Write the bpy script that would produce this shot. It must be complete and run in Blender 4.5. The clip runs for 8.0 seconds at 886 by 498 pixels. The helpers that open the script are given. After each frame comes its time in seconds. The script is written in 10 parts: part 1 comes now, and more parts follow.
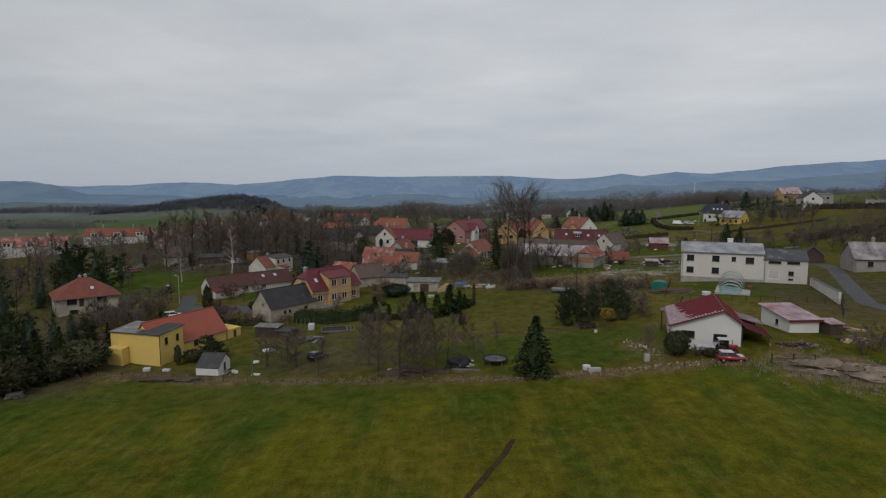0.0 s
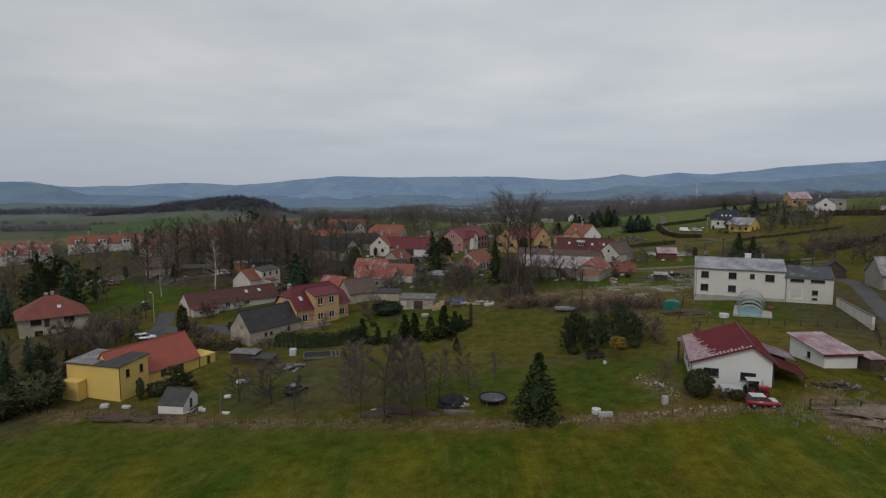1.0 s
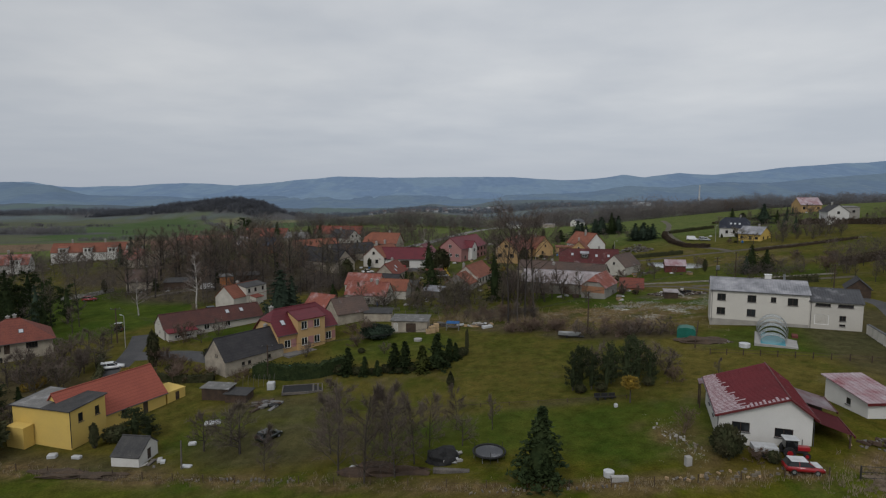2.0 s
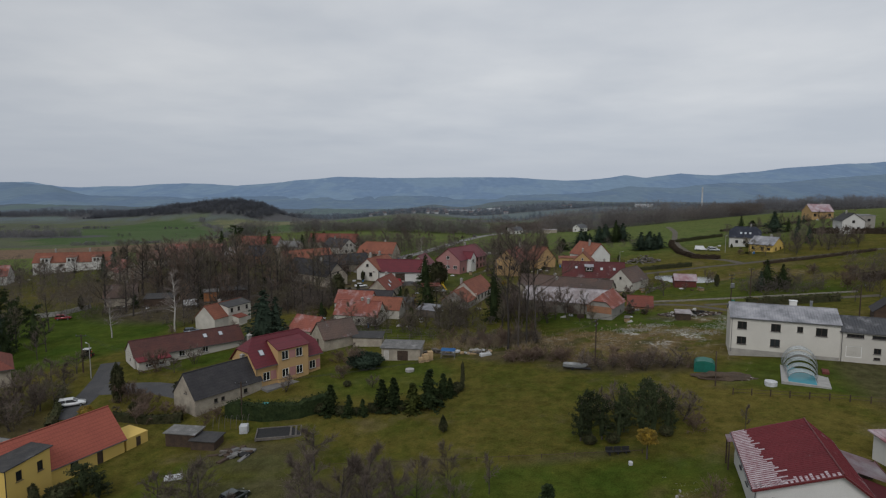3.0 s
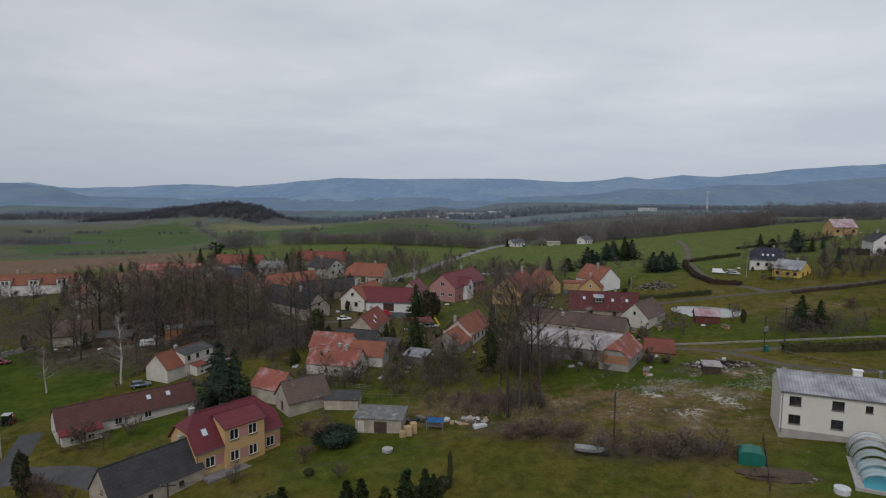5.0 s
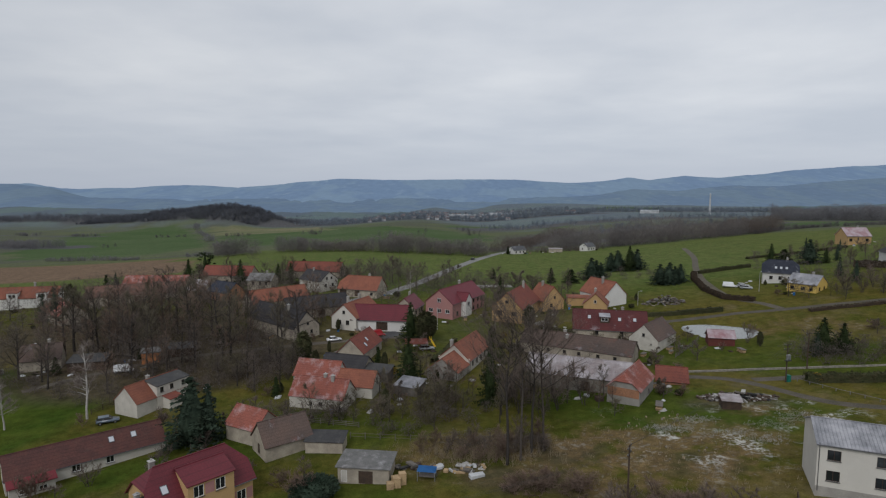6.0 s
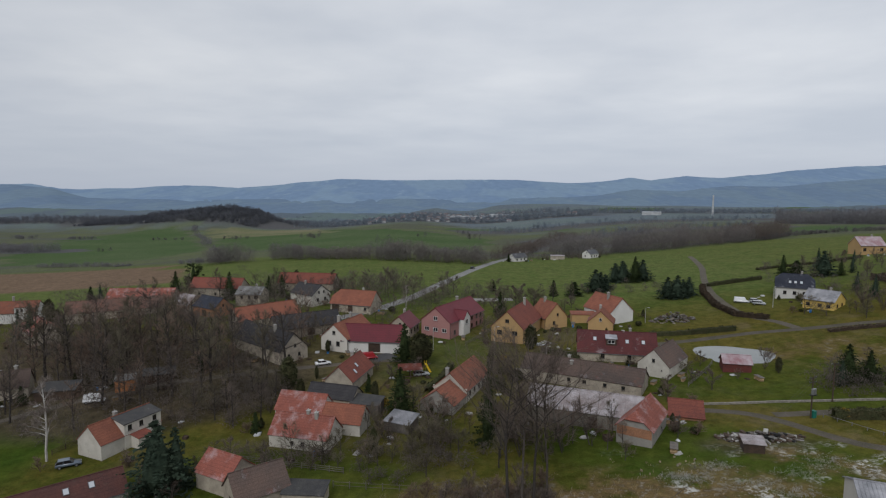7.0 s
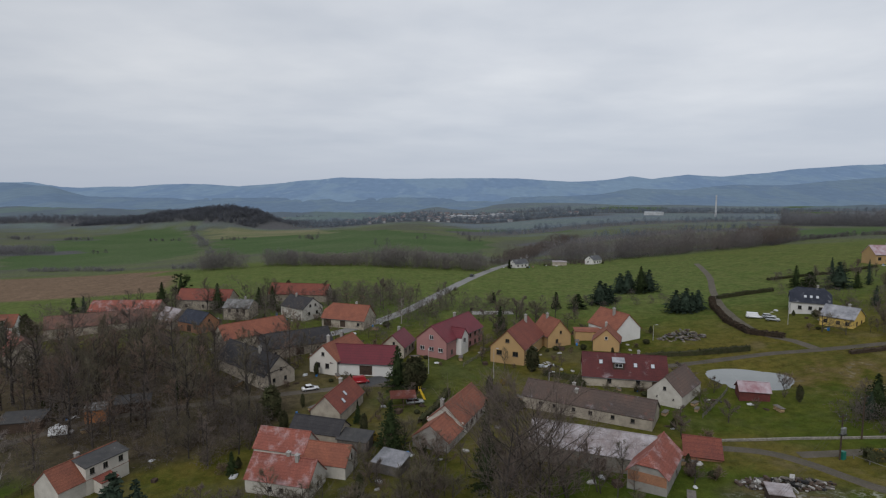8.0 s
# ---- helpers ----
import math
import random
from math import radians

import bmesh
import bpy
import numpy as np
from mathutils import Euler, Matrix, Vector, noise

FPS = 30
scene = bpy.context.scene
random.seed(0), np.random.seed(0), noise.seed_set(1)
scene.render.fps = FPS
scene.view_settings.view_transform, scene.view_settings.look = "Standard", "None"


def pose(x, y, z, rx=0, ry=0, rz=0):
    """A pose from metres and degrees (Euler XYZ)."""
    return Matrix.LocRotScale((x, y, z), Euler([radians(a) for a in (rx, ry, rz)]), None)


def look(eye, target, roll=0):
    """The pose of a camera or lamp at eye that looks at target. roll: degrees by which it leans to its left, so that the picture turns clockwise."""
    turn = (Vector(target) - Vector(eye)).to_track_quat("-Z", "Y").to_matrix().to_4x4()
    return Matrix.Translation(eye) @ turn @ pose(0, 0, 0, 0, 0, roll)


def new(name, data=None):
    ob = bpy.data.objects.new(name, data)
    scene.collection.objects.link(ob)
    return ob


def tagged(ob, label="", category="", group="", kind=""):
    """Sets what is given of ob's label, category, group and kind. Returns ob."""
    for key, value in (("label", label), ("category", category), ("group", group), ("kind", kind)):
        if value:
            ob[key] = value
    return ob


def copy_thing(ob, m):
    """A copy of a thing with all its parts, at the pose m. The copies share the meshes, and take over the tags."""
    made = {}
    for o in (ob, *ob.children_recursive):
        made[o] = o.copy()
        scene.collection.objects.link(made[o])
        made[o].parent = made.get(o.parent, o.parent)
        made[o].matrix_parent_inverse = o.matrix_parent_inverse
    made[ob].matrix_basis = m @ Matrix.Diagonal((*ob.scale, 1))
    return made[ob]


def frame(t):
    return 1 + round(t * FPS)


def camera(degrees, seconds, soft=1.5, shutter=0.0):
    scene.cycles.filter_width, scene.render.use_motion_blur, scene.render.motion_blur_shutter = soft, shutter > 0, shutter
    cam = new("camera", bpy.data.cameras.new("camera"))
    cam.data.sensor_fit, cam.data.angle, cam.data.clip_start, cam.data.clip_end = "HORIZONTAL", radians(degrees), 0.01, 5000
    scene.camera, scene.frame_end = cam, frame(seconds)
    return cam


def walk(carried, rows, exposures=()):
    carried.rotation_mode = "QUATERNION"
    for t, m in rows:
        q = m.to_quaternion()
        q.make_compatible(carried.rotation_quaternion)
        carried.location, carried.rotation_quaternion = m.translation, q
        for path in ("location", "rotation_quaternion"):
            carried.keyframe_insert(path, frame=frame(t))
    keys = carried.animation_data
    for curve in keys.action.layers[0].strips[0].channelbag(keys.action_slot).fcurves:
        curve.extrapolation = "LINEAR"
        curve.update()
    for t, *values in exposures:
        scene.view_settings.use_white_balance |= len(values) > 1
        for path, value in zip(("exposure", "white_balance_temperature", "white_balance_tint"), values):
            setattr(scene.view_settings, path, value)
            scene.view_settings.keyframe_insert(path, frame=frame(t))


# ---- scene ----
# ---- camera ----
cam = camera(73.9, 8.0, soft=1.22)
METRES, EYE, TILT, LEAN, TURN = 92.0, 30.0, -6.1, 0.0, 0.0
ROWS = [
    (0.0, 0.0, 0.0, 0.0, -0.0, 0.0, -0.0),
    (0.5, 0.0072, 0.0551, 0.0174, 0.05, 0.03, -0.0),
    (1.0, 0.0153, 0.1151, 0.0383, 0.08, 0.03, -0.03),
    (1.5, 0.0227, 0.1707, 0.0603, 0.11, 0.03, -0.05),
    (3.0, 0.0446, 0.3445, 0.1326, 0.25, 0.02, -0.11),
    (3.5, 0.0516, 0.3992, 0.1558, 0.3, 0.02, -0.15),
    (4.0, 0.059, 0.4589, 0.181, 0.34, 0.03, -0.16),
    (4.5, 0.0659, 0.5139, 0.2042, 0.37, 0.04, -0.19),
    (6.0, 0.0858, 0.6873, 0.2781, 0.48, 0.1, -0.21),
    (6.5, 0.0926, 0.7425, 0.3036, 0.54, 0.1, -0.19),
    (7.0, 0.0998, 0.8018, 0.3314, 0.58, 0.08, -0.21),
    (7.5, 0.1063, 0.8562, 0.3571, 0.62, -0.0, -0.22),
    (8.0, 0.1128, 0.9152, 0.3852, 0.67, -0.11, -0.25),
]
walk(cam, [(t, pose(0, 0, EYE, TILT, LEAN, TURN) @ pose(METRES * x, METRES * y, METRES * z, 90 + pitch, roll, yaw)) for t, x, y, z, yaw, pitch, roll in ROWS],
     exposures=[(0.0, 0.0, 6480, 10), (4.0, 0.11, 6350, 10.5), (8.0, 0.23, 6310, 11)])

# ---- world, sun ----
def build_world():
    w = bpy.data.worlds.new("overcast_sky")
    scene.world = w
    w.use_nodes = True
    nt = w.node_tree
    nt.nodes.clear()
    out = nt.nodes.new("ShaderNodeOutputWorld")
    sky = nt.nodes.new("ShaderNodeTexSky")
    sky.sky_type = 'NISHITA'
    sky.sun_disc = False
    sky.sun_elevation = radians(42)
    sky.sun_rotation = radians(SUN_TURN)
    skybg = nt.nodes.new("ShaderNodeBackground")
    skybg.inputs["Strength"].default_value = 0.06
    nt.links.new(sky.outputs[0], skybg.inputs[0])
    # cloud deck: the direction laid onto a flat layer overhead
    tc = nt.nodes.new("ShaderNodeTexCoord")
    sep = nt.nodes.new("ShaderNodeSeparateXYZ")
    nt.links.new(tc.outputs["Generated"], sep.inputs[0])
    up = nt.nodes.new("ShaderNodeMath")
    up.operation = 'MAXIMUM'
    nt.links.new(sep.outputs["Z"], up.inputs[0])
    up.inputs[1].default_value = 0.0
    lift = nt.nodes.new("ShaderNodeMath")
    lift.operation = 'ADD'
    nt.links.new(up.outputs[0], lift.inputs[0])
    lift.inputs[1].default_value = 0.10
    dx = nt.nodes.new("ShaderNodeMath")
    dx.operation = 'DIVIDE'
    nt.links.new(sep.outputs["X"], dx.inputs[0])
    nt.links.new(lift.outputs[0], dx.inputs[1])
    dy = nt.nodes.new("ShaderNodeMath")
    dy.operation = 'DIVIDE'
    nt.links.new(sep.outputs["Y"], dy.inputs[0])
    nt.links.new(lift.outputs[0], dy.inputs[1])
    com = nt.nodes.new("ShaderNodeCombineXYZ")
    nt.links.new(dx.outputs[0], com.inputs[0])
    nt.links.new(dy.outputs[0], com.inputs[1])
    nz = nt.nodes.new("ShaderNodeTexNoise")
    nz.inputs["Scale"].default_value = 0.8
    nz.inputs["Detail"].default_value = 6
    nz.inputs["Roughness"].default_value = 0.5
    nt.links.new(com.outputs[0], nz.inputs["Vector"])
    mr = nt.nodes.new("ShaderNodeMapRange")
    mr.inputs["From Min"].default_value = 0.34
    mr.inputs["From Max"].default_value = 0.68
    nt.links.new(nz.outputs["Fac"], mr.inputs["Value"])
    mix = nt.nodes.new("ShaderNodeMix")
    mix.data_type = 'RGBA'
    mix.inputs["A"].default_value = (0.500, 0.528, 0.566, 1)
    mix.inputs["B"].default_value = (0.645, 0.660, 0.674, 1)
    for link in [(mr.outputs[0], mix.inputs["Factor"])]:
        nt.links.new(*link)
    # the low sky is a little darker and bluer
    low = nt.nodes.new("ShaderNodeMapRange")
    low.inputs["From Min"].default_value = 0.0
    low.inputs["From Max"].default_value = 0.16
    nt.links.new(up.outputs[0], low.inputs["Value"])
    hz = nt.nodes.new("ShaderNodeMix")
    hz.data_type = 'RGBA'
    hz.inputs["A"].default_value = (0.430, 0.468, 0.530, 1)
    nt.links.new(low.outputs[0], hz.inputs["Factor"])
    nt.links.new(mix.outputs["Result"], hz.inputs["B"])
    # the deck thickens gently to one side
    side = nt.nodes.new("ShaderNodeMapRange")
    for i, v in ((1, -0.75), (2, 0.05), (3, 0.87), (4, 1.0)):
        side.inputs[i].default_value = v
    nt.links.new(sep.outputs["X"], side.inputs[0])
    grey = nt.nodes.new("ShaderNodeCombineXYZ")
    for i in range(3):
        nt.links.new(side.outputs[0], grey.inputs[i])
    thick = nt.nodes.new("ShaderNodeMix")
    thick.data_type = 'RGBA'
    thick.blend_type = 'MULTIPLY'
    thick.inputs["Factor"].default_value = 1.0
    nt.links.new(hz.outputs["Result"], thick.inputs["A"])
    nt.links.new(grey.outputs[0], thick.inputs["B"])
    cloud = nt.nodes.new("ShaderNodeBackground")
    cloud.inputs["Strength"].default_value = 1.0
    nt.links.new(thick.outputs["Result"], cloud.inputs[0])
    both = nt.nodes.new("ShaderNodeMixShader")
    both.inputs[0].default_value = 0.94
    nt.links.new(skybg.outputs[0], both.inputs[1])
    nt.links.new(cloud.outputs[0], both.inputs[2])
    nt.links.new(both.outputs[0], out.inputs[0])


SUN_TURN = 200.0
build_world()
sun = new("sun", bpy.data.lights.new("sun", 'SUN'))
sun.data.energy = 1.0
sun.data.angle = radians(25)
sun.data.color = (1.0, 0.97, 0.93)
sun.matrix_world = look((-30, -80, 75), (0, 0, 0))

# ---- materials ----
def noise_of(nt, vec, scale, detail=4, rough=0.55):
    n = nt.nodes.new("ShaderNodeTexNoise")
    n.inputs["Scale"].default_value = scale
    n.inputs["Detail"].default_value = detail
    n.inputs["Roughness"].default_value = rough
    nt.links.new(vec, n.inputs["Vector"])
    return n.outputs["Fac"]


def span(nt, value, a, b, c=0.0, d=1.0):
    n = nt.nodes.new("ShaderNodeMapRange")
    for i, v in ((1, a), (2, b), (3, c), (4, d)):
        n.inputs[i].default_value = v
    nt.links.new(value, n.inputs[0])
    return n.outputs[0]


def mix_of(nt, fac, a, b, mode='MIX'):
    n = nt.nodes.new("ShaderNodeMix")
    n.data_type = 'RGBA'
    n.blend_type = mode
    for key, v in (("Factor", fac), ("A", a), ("B", b)):
        if isinstance(v, (int, float)):
            n.inputs[key].default_value = v
        elif isinstance(v, tuple):
            n.inputs[key].default_value = (*v, 1)
        else:
            nt.links.new(v, n.inputs[key])
    return n.outputs["Result"]


def calc(nt, op, a, b):
    n = nt.nodes.new("ShaderNodeMath")
    n.operation = op
    for i, v in ((0, a), (1, b)):
        if isinstance(v, (int, float)):
            n.inputs[i].default_value = v
        else:
            nt.links.new(v, n.inputs[i])
    return n.outputs[0]


def surface(name, a, b, scale=0.6, fine=9.0, rough=0.85, bump=0.25, metal=0.0, frost=0.0, courses=0.0, ribs=0.0,
            stain=0.0, stain_col=(0.1, 0.09, 0.07), shift=0.1, grain=0.3, spec=0.3, thin=0.0):
    """Two tones in patches, a fine grain, stains and frost of their own shapes, and relief."""
    m = bpy.data.materials.new(name)
    m.use_nodes = True
    nt = m.node_tree
    bs = nt.nodes["Principled BSDF"]
    tc = nt.nodes.new("ShaderNodeTexCoord")
    vec = tc.outputs["Object"]
    n1 = noise_of(nt, vec, scale, 5)
    n2 = noise_of(nt, vec, fine, 3)
    col = mix_of(nt, span(nt, n1, 0.36, 0.64), a, b)
    info = nt.nodes.new("ShaderNodeObjectInfo")
    tone = calc(nt, 'ADD', span(nt, n2, 0.3, 0.7, 1 - grain, 1 + grain), span(nt, info.outputs["Random"], 0, 1, -shift, shift))
    height = n2
    if courses or ribs:
        sp = nt.nodes.new("ShaderNodeSeparateXYZ")
        nt.links.new(vec, sp.inputs[0])
        if courses:
            saw = calc(nt, 'FRACT', calc(nt, 'MULTIPLY', sp.outputs["Z"], courses), 0)
            row = calc(nt, 'FRACT', calc(nt, 'MULTIPLY', sp.outputs["X"], courses * 1.1), 0)
            edge = calc(nt, 'MULTIPLY', span(nt, saw, 0.0, 0.22), span(nt, row, 0.0, 0.2, 0.5, 1))
            tone = calc(nt, 'MULTIPLY', tone, span(nt, edge, 0, 1, 0.72, 1.05))
            height = calc(nt, 'ADD', calc(nt, 'MULTIPLY', saw, 1.2), n2)
    val = nt.nodes.new("ShaderNodeCombineXYZ")
    for i in range(3):
        nt.links.new(tone, val.inputs[i])
    col = mix_of(nt, 1.0, col, val.outputs[0], 'MULTIPLY')
    if stain:
        n4 = noise_of(nt, vec, scale * 2.3, 7, 0.65)
        col = mix_of(nt, span(nt, n4, 0.56, 0.72, 0, stain), col, stain_col)
    if frost:
        n3 = noise_of(nt, vec, 0.33, 6, 0.62)
        f = calc(nt, 'ADD', n3, calc(nt, 'MULTIPLY', calc(nt, 'SUBTRACT', n2, 0.5), 0.16))
        col = mix_of(nt, span(nt, f, 0.68 - frost * 0.75, 1.0 - frost * 0.35, 0, 0.8), col, (0.58, 0.57, 0.60))
    nt.links.new(col, bs.inputs["Base Color"])
    bs.inputs["Roughness"].default_value = rough
    bs.inputs["Metallic"].default_value = metal
    bs.inputs["Specular IOR Level"].default_value = spec
    if bump:
        bp = nt.nodes.new("ShaderNodeBump")
        bp.inputs["Strength"].default_value = bump
        bp.inputs["Distance"].default_value = 0.06
        nt.links.new(height, bp.inputs["Height"])
        nt.links.new(bp.outputs[0], bs.inputs["Normal"])
    if thin:
        # thin twigs pass light on as they scatter it
        tr = nt.nodes.new("ShaderNodeBsdfTranslucent")
        nt.links.new(col, tr.inputs["Color"])
        mx = nt.nodes.new("ShaderNodeMixShader")
        mx.inputs[0].default_value = thin
        nt.links.new(bs.outputs[0], mx.inputs[1])
        nt.links.new(tr.outputs[0], mx.inputs[2])
        nt.links.new(mx.outputs[0], nt.nodes["Material Output"].inputs[0])
    return m


TILE_ORANGE = surface("tile_orange", (0.225, 0.084, 0.052), (0.175, 0.066, 0.044), 0.5, 6, courses=2.6, stain=0.35, stain_col=(0.16, 0.07, 0.05), shift=0.08)
TILE_NEW = surface("tile_coral", (0.29, 0.082, 0.056), (0.26, 0.073, 0.052), 0.4, 6, courses=2.4, shift=0.05, grain=0.12)
TILE_ORANGE_FROST = surface("tile_orange_frosted", (0.245, 0.080, 0.057), (0.20, 0.068, 0.051), 0.5, 6, courses=2.6, frost=0.24, stain=0.3, stain_col=(0.13, 0.07, 0.06))
TILE_RED = surface("tile_red_brown", (0.185, 0.058, 0.040), (0.145, 0.047, 0.036), 0.5, 6, courses=2.6, stain=0.4, stain_col=(0.08, 0.045, 0.04))
TILE_FADED = surface("tile_faded", (0.15, 0.075, 0.055), (0.105, 0.062, 0.05), 0.5, 6, courses=2.6, stain=0.6, stain_col=(0.08, 0.055, 0.048))
TILE_BROWN = surface("tile_brown", (0.088, 0.036, 0.030), (0.066, 0.030, 0.027), 0.5, 6, courses=2.6, stain=0.2, shift=0.05)
TILE_MAROON = surface("tile_maroon", (0.094, 0.026, 0.025), (0.072, 0.022, 0.023), 0.4, 6, courses=2.4, frost=0.12)
TILE_CRIMSON = surface("sheet_crimson", (0.125, 0.02, 0.028), (0.105, 0.018, 0.025), 0.4, 6, courses=2.2, rough=0.55, grain=0.15)
TILE_OLD = surface("tile_weathered", (0.110, 0.074, 0.060), (0.070, 0.054, 0.048), 0.16, 6, courses=2.4, stain=0.8, stain_col=(0.165, 0.068, 0.050), frost=0.12)
TILE_DARK = surface("slate_dark", (0.030, 0.029, 0.032), (0.042, 0.040, 0.042), 0.5, 6, courses=2.2, stain=0.3, stain_col=(0.07, 0.06, 0.055))
TILE_NAVY = surface("tile_navy", (0.020, 0.024, 0.036), (0.03, 0.034, 0.048), 0.5, 6, courses=2.2, frost=0.10)
METAL_RED = surface("sheet_dark_red", (0.150, 0.030, 0.036), (0.125, 0.026, 0.031), 0.35, 7, rough=0.75, spec=0.15, frost=0.06, grain=0.12)
METAL_PINK = surface("sheet_red_frosted", (0.18, 0.04, 0.05), (0.15, 0.04, 0.05), 0.35, 7, rough=0.6, frost=0.55, grain=0.12)
RIME = surface("rime_frost", (0.46, 0.40, 0.42), (0.34, 0.24, 0.26), 1.4, 7, rough=0.9, grain=0.15, bump=0)
METAL_GREY = surface("sheet_grey_frosted", (0.17, 0.175, 0.19), (0.13, 0.135, 0.15), 0.4, 7, rough=0.5, frost=0.42, grain=0.12)
METAL_SLATE = surface("sheet_slate", (0.055, 0.057, 0.064), (0.075, 0.077, 0.082), 0.4, 7, rough=0.6, frost=0.18, grain=0.15)
SNOW_ROOF = surface("fibre_cement_frosted", (0.17, 0.125, 0.115), (0.12, 0.090, 0.085), 0.9, 6, courses=2.0, frost=0.55, stain=0.5, stain_col=(0.12, 0.06, 0.05))
TILE_RIMED = surface("tile_rimed", (0.095, 0.070, 0.062), (0.070, 0.055, 0.052), 0.5, 6, courses=2.2, frost=0.46)
FELT = surface("roofing_felt", (0.040, 0.040, 0.042), (0.06, 0.058, 0.056), 0.7, 9, stain=0.4, stain_col=(0.09, 0.085, 0.08), frost=0.08)
FELT_GREY = surface("felt_grey", (0.12, 0.12, 0.115), (0.17, 0.165, 0.16), 0.7, 9, stain=0.4, stain_col=(0.07, 0.065, 0.06), frost=0.22)
RENDER_YELLOW = surface("render_yellow", (0.62, 0.44, 0.12), (0.58, 0.41, 0.12), 0.4, 14, stain=0.12, stain_col=(0.4, 0.28, 0.1), grain=0.08, shift=0.02)
RENDER_OCHRE = surface("render_ochre", (0.45, 0.295, 0.135), (0.41, 0.27, 0.13), 0.4, 14, stain=0.15, stain_col=(0.32, 0.22, 0.12), grain=0.08)
RENDER_WHITE = surface("render_white", (0.6, 0.59, 0.565), (0.55, 0.54, 0.515), 0.4, 14, stain=0.15, stain_col=(0.42, 0.40, 0.36), grain=0.06)
WHITEWASH = surface("whitewash_stained", (0.52, 0.495, 0.44), (0.42, 0.395, 0.35), 0.5, 12, stain=0.5, stain_col=(0.30, 0.27, 0.23), grain=0.1)
RENDER_CREAM = surface("render_cream", (0.53, 0.505, 0.455), (0.49, 0.465, 0.42), 0.35, 14, stain=0.12, stain_col=(0.42, 0.38, 0.32), grain=0.06)
RENDER_OLD = surface("render_old", (0.40, 0.355, 0.285), (0.28, 0.245, 0.200), 0.6, 12, stain=0.6, stain_col=(0.22, 0.19, 0.16), grain=0.12)
RENDER_GREY = surface("render_grey", (0.31, 0.295, 0.265), (0.25, 0.235, 0.215), 0.6, 12, stain=0.5, stain_col=(0.19, 0.17, 0.15), grain=0.12)
RENDER_PINK = surface("render_pink", (0.36, 0.185, 0.17), (0.33, 0.17, 0.16), 0.5, 12, stain=0.15, stain_col=(0.35, 0.2, 0.18), grain=0.08)
BRICK_RAW = surface("brick_raw", (0.33, 0.16, 0.09), (0.25, 0.13, 0.08), 0.5, 9, courses=4.0, stain=0.3, stain_col=(0.3, 0.27, 0.24))
STONE_WALL = surface("stone_rubble", (0.24, 0.22, 0.19), (0.15, 0.14, 0.12), 1.6, 7, stain=0.5, stain_col=(0.08, 0.075, 0.06), grain=0.4)
CONCRETE = surface("concrete", (0.38, 0.37, 0.35), (0.30, 0.29, 0.28), 0.7, 12, stain=0.3, stain_col=(0.18, 0.17, 0.15), grain=0.12)
CONCRETE_DARK = surface("concrete_dark", (0.17, 0.165, 0.16), (0.13, 0.125, 0.12), 0.7, 12, stain=0.3, grain=0.15)
WOOD_DARK = surface("wood_dark", (0.075, 0.05, 0.035), (0.05, 0.035, 0.027), 1.2, 10, stain=0.3, stain_col=(0.03, 0.025, 0.02))
WOOD_RED = surface("wood_red_brown", (0.13, 0.035, 0.03), (0.09, 0.03, 0.025), 1.2, 10)
WOOD_LIGHT = surface("wood_light", (0.42, 0.30, 0.17), (0.33, 0.23, 0.13), 1.2, 10, stain=0.3, stain_col=(0.2, 0.15, 0.1))
WOOD_ORANGE = surface("wood_orange", (0.42, 0.18, 0.07), (0.34, 0.14, 0.06), 1.2, 10)
WOOD_GREY = surface("wood_grey", (0.145, 0.128, 0.112), (0.095, 0.086, 0.078), 1.2, 10, stain=0.4, stain_col=(0.06, 0.055, 0.05), frost=0.1)
FRAME_WHITE = surface("frame_white", (0.78, 0.78, 0.77), (0.72, 0.72, 0.71), 1, 12, rough=0.4, grain=0.03, bump=0)
FRAME_BROWN = surface("frame_brown", (0.055, 0.035, 0.027), (0.045, 0.03, 0.025), 1, 12, rough=0.5, bump=0)
FASCIA_RED = surface("fascia_red", (0.12, 0.018, 0.02), (0.10, 0.018, 0.02), 1, 12, rough=0.5)
GUTTER = surface("gutter_zinc", (0.13, 0.13, 0.135), (0.10, 0.10, 0.105), 1, 12, rough=0.45, metal=0.6, bump=0)
IRON = surface("iron_dark", (0.035, 0.035, 0.037), (0.05, 0.048, 0.047), 2, 12, rough=0.6, metal=0.4)
STEEL = surface("steel_galvanised", (0.35, 0.36, 0.37), (0.28, 0.29, 0.3), 2, 12, rough=0.45, metal=0.7)
RUBBER = surface("rubber_black", (0.018, 0.018, 0.019), (0.026, 0.026, 0.026), 3, 20, rough=0.9)
PLASTIC_WHITE = surface("plastic_white", (0.52, 0.53, 0.54), (0.40, 0.41, 0.42), 1, 9, rough=0.5, stain=0.5, stain_col=(0.45, 0.43, 0.4), grain=0.06)
PLASTIC_BLUE = surface("plastic_blue", (0.03, 0.16, 0.42), (0.04, 0.2, 0.5), 1, 9, rough=0.5, grain=0.1, frost=0.15)
PLASTIC_GREEN = surface("plastic_green", (0.012, 0.115, 0.085), (0.014, 0.14, 0.105), 0.8, 9, rough=0.5, grain=0.1)
PLASTIC_YELLOW = surface("plastic_yellow", (0.7, 0.5, 0.02), (0.65, 0.45, 0.02), 1, 9, rough=0.5, grain=0.05)
PLASTIC_TEAL = surface("plastic_teal", (0.05, 0.30, 0.29), (0.05, 0.26, 0.27), 1, 9, rough=0.5, grain=0.08)
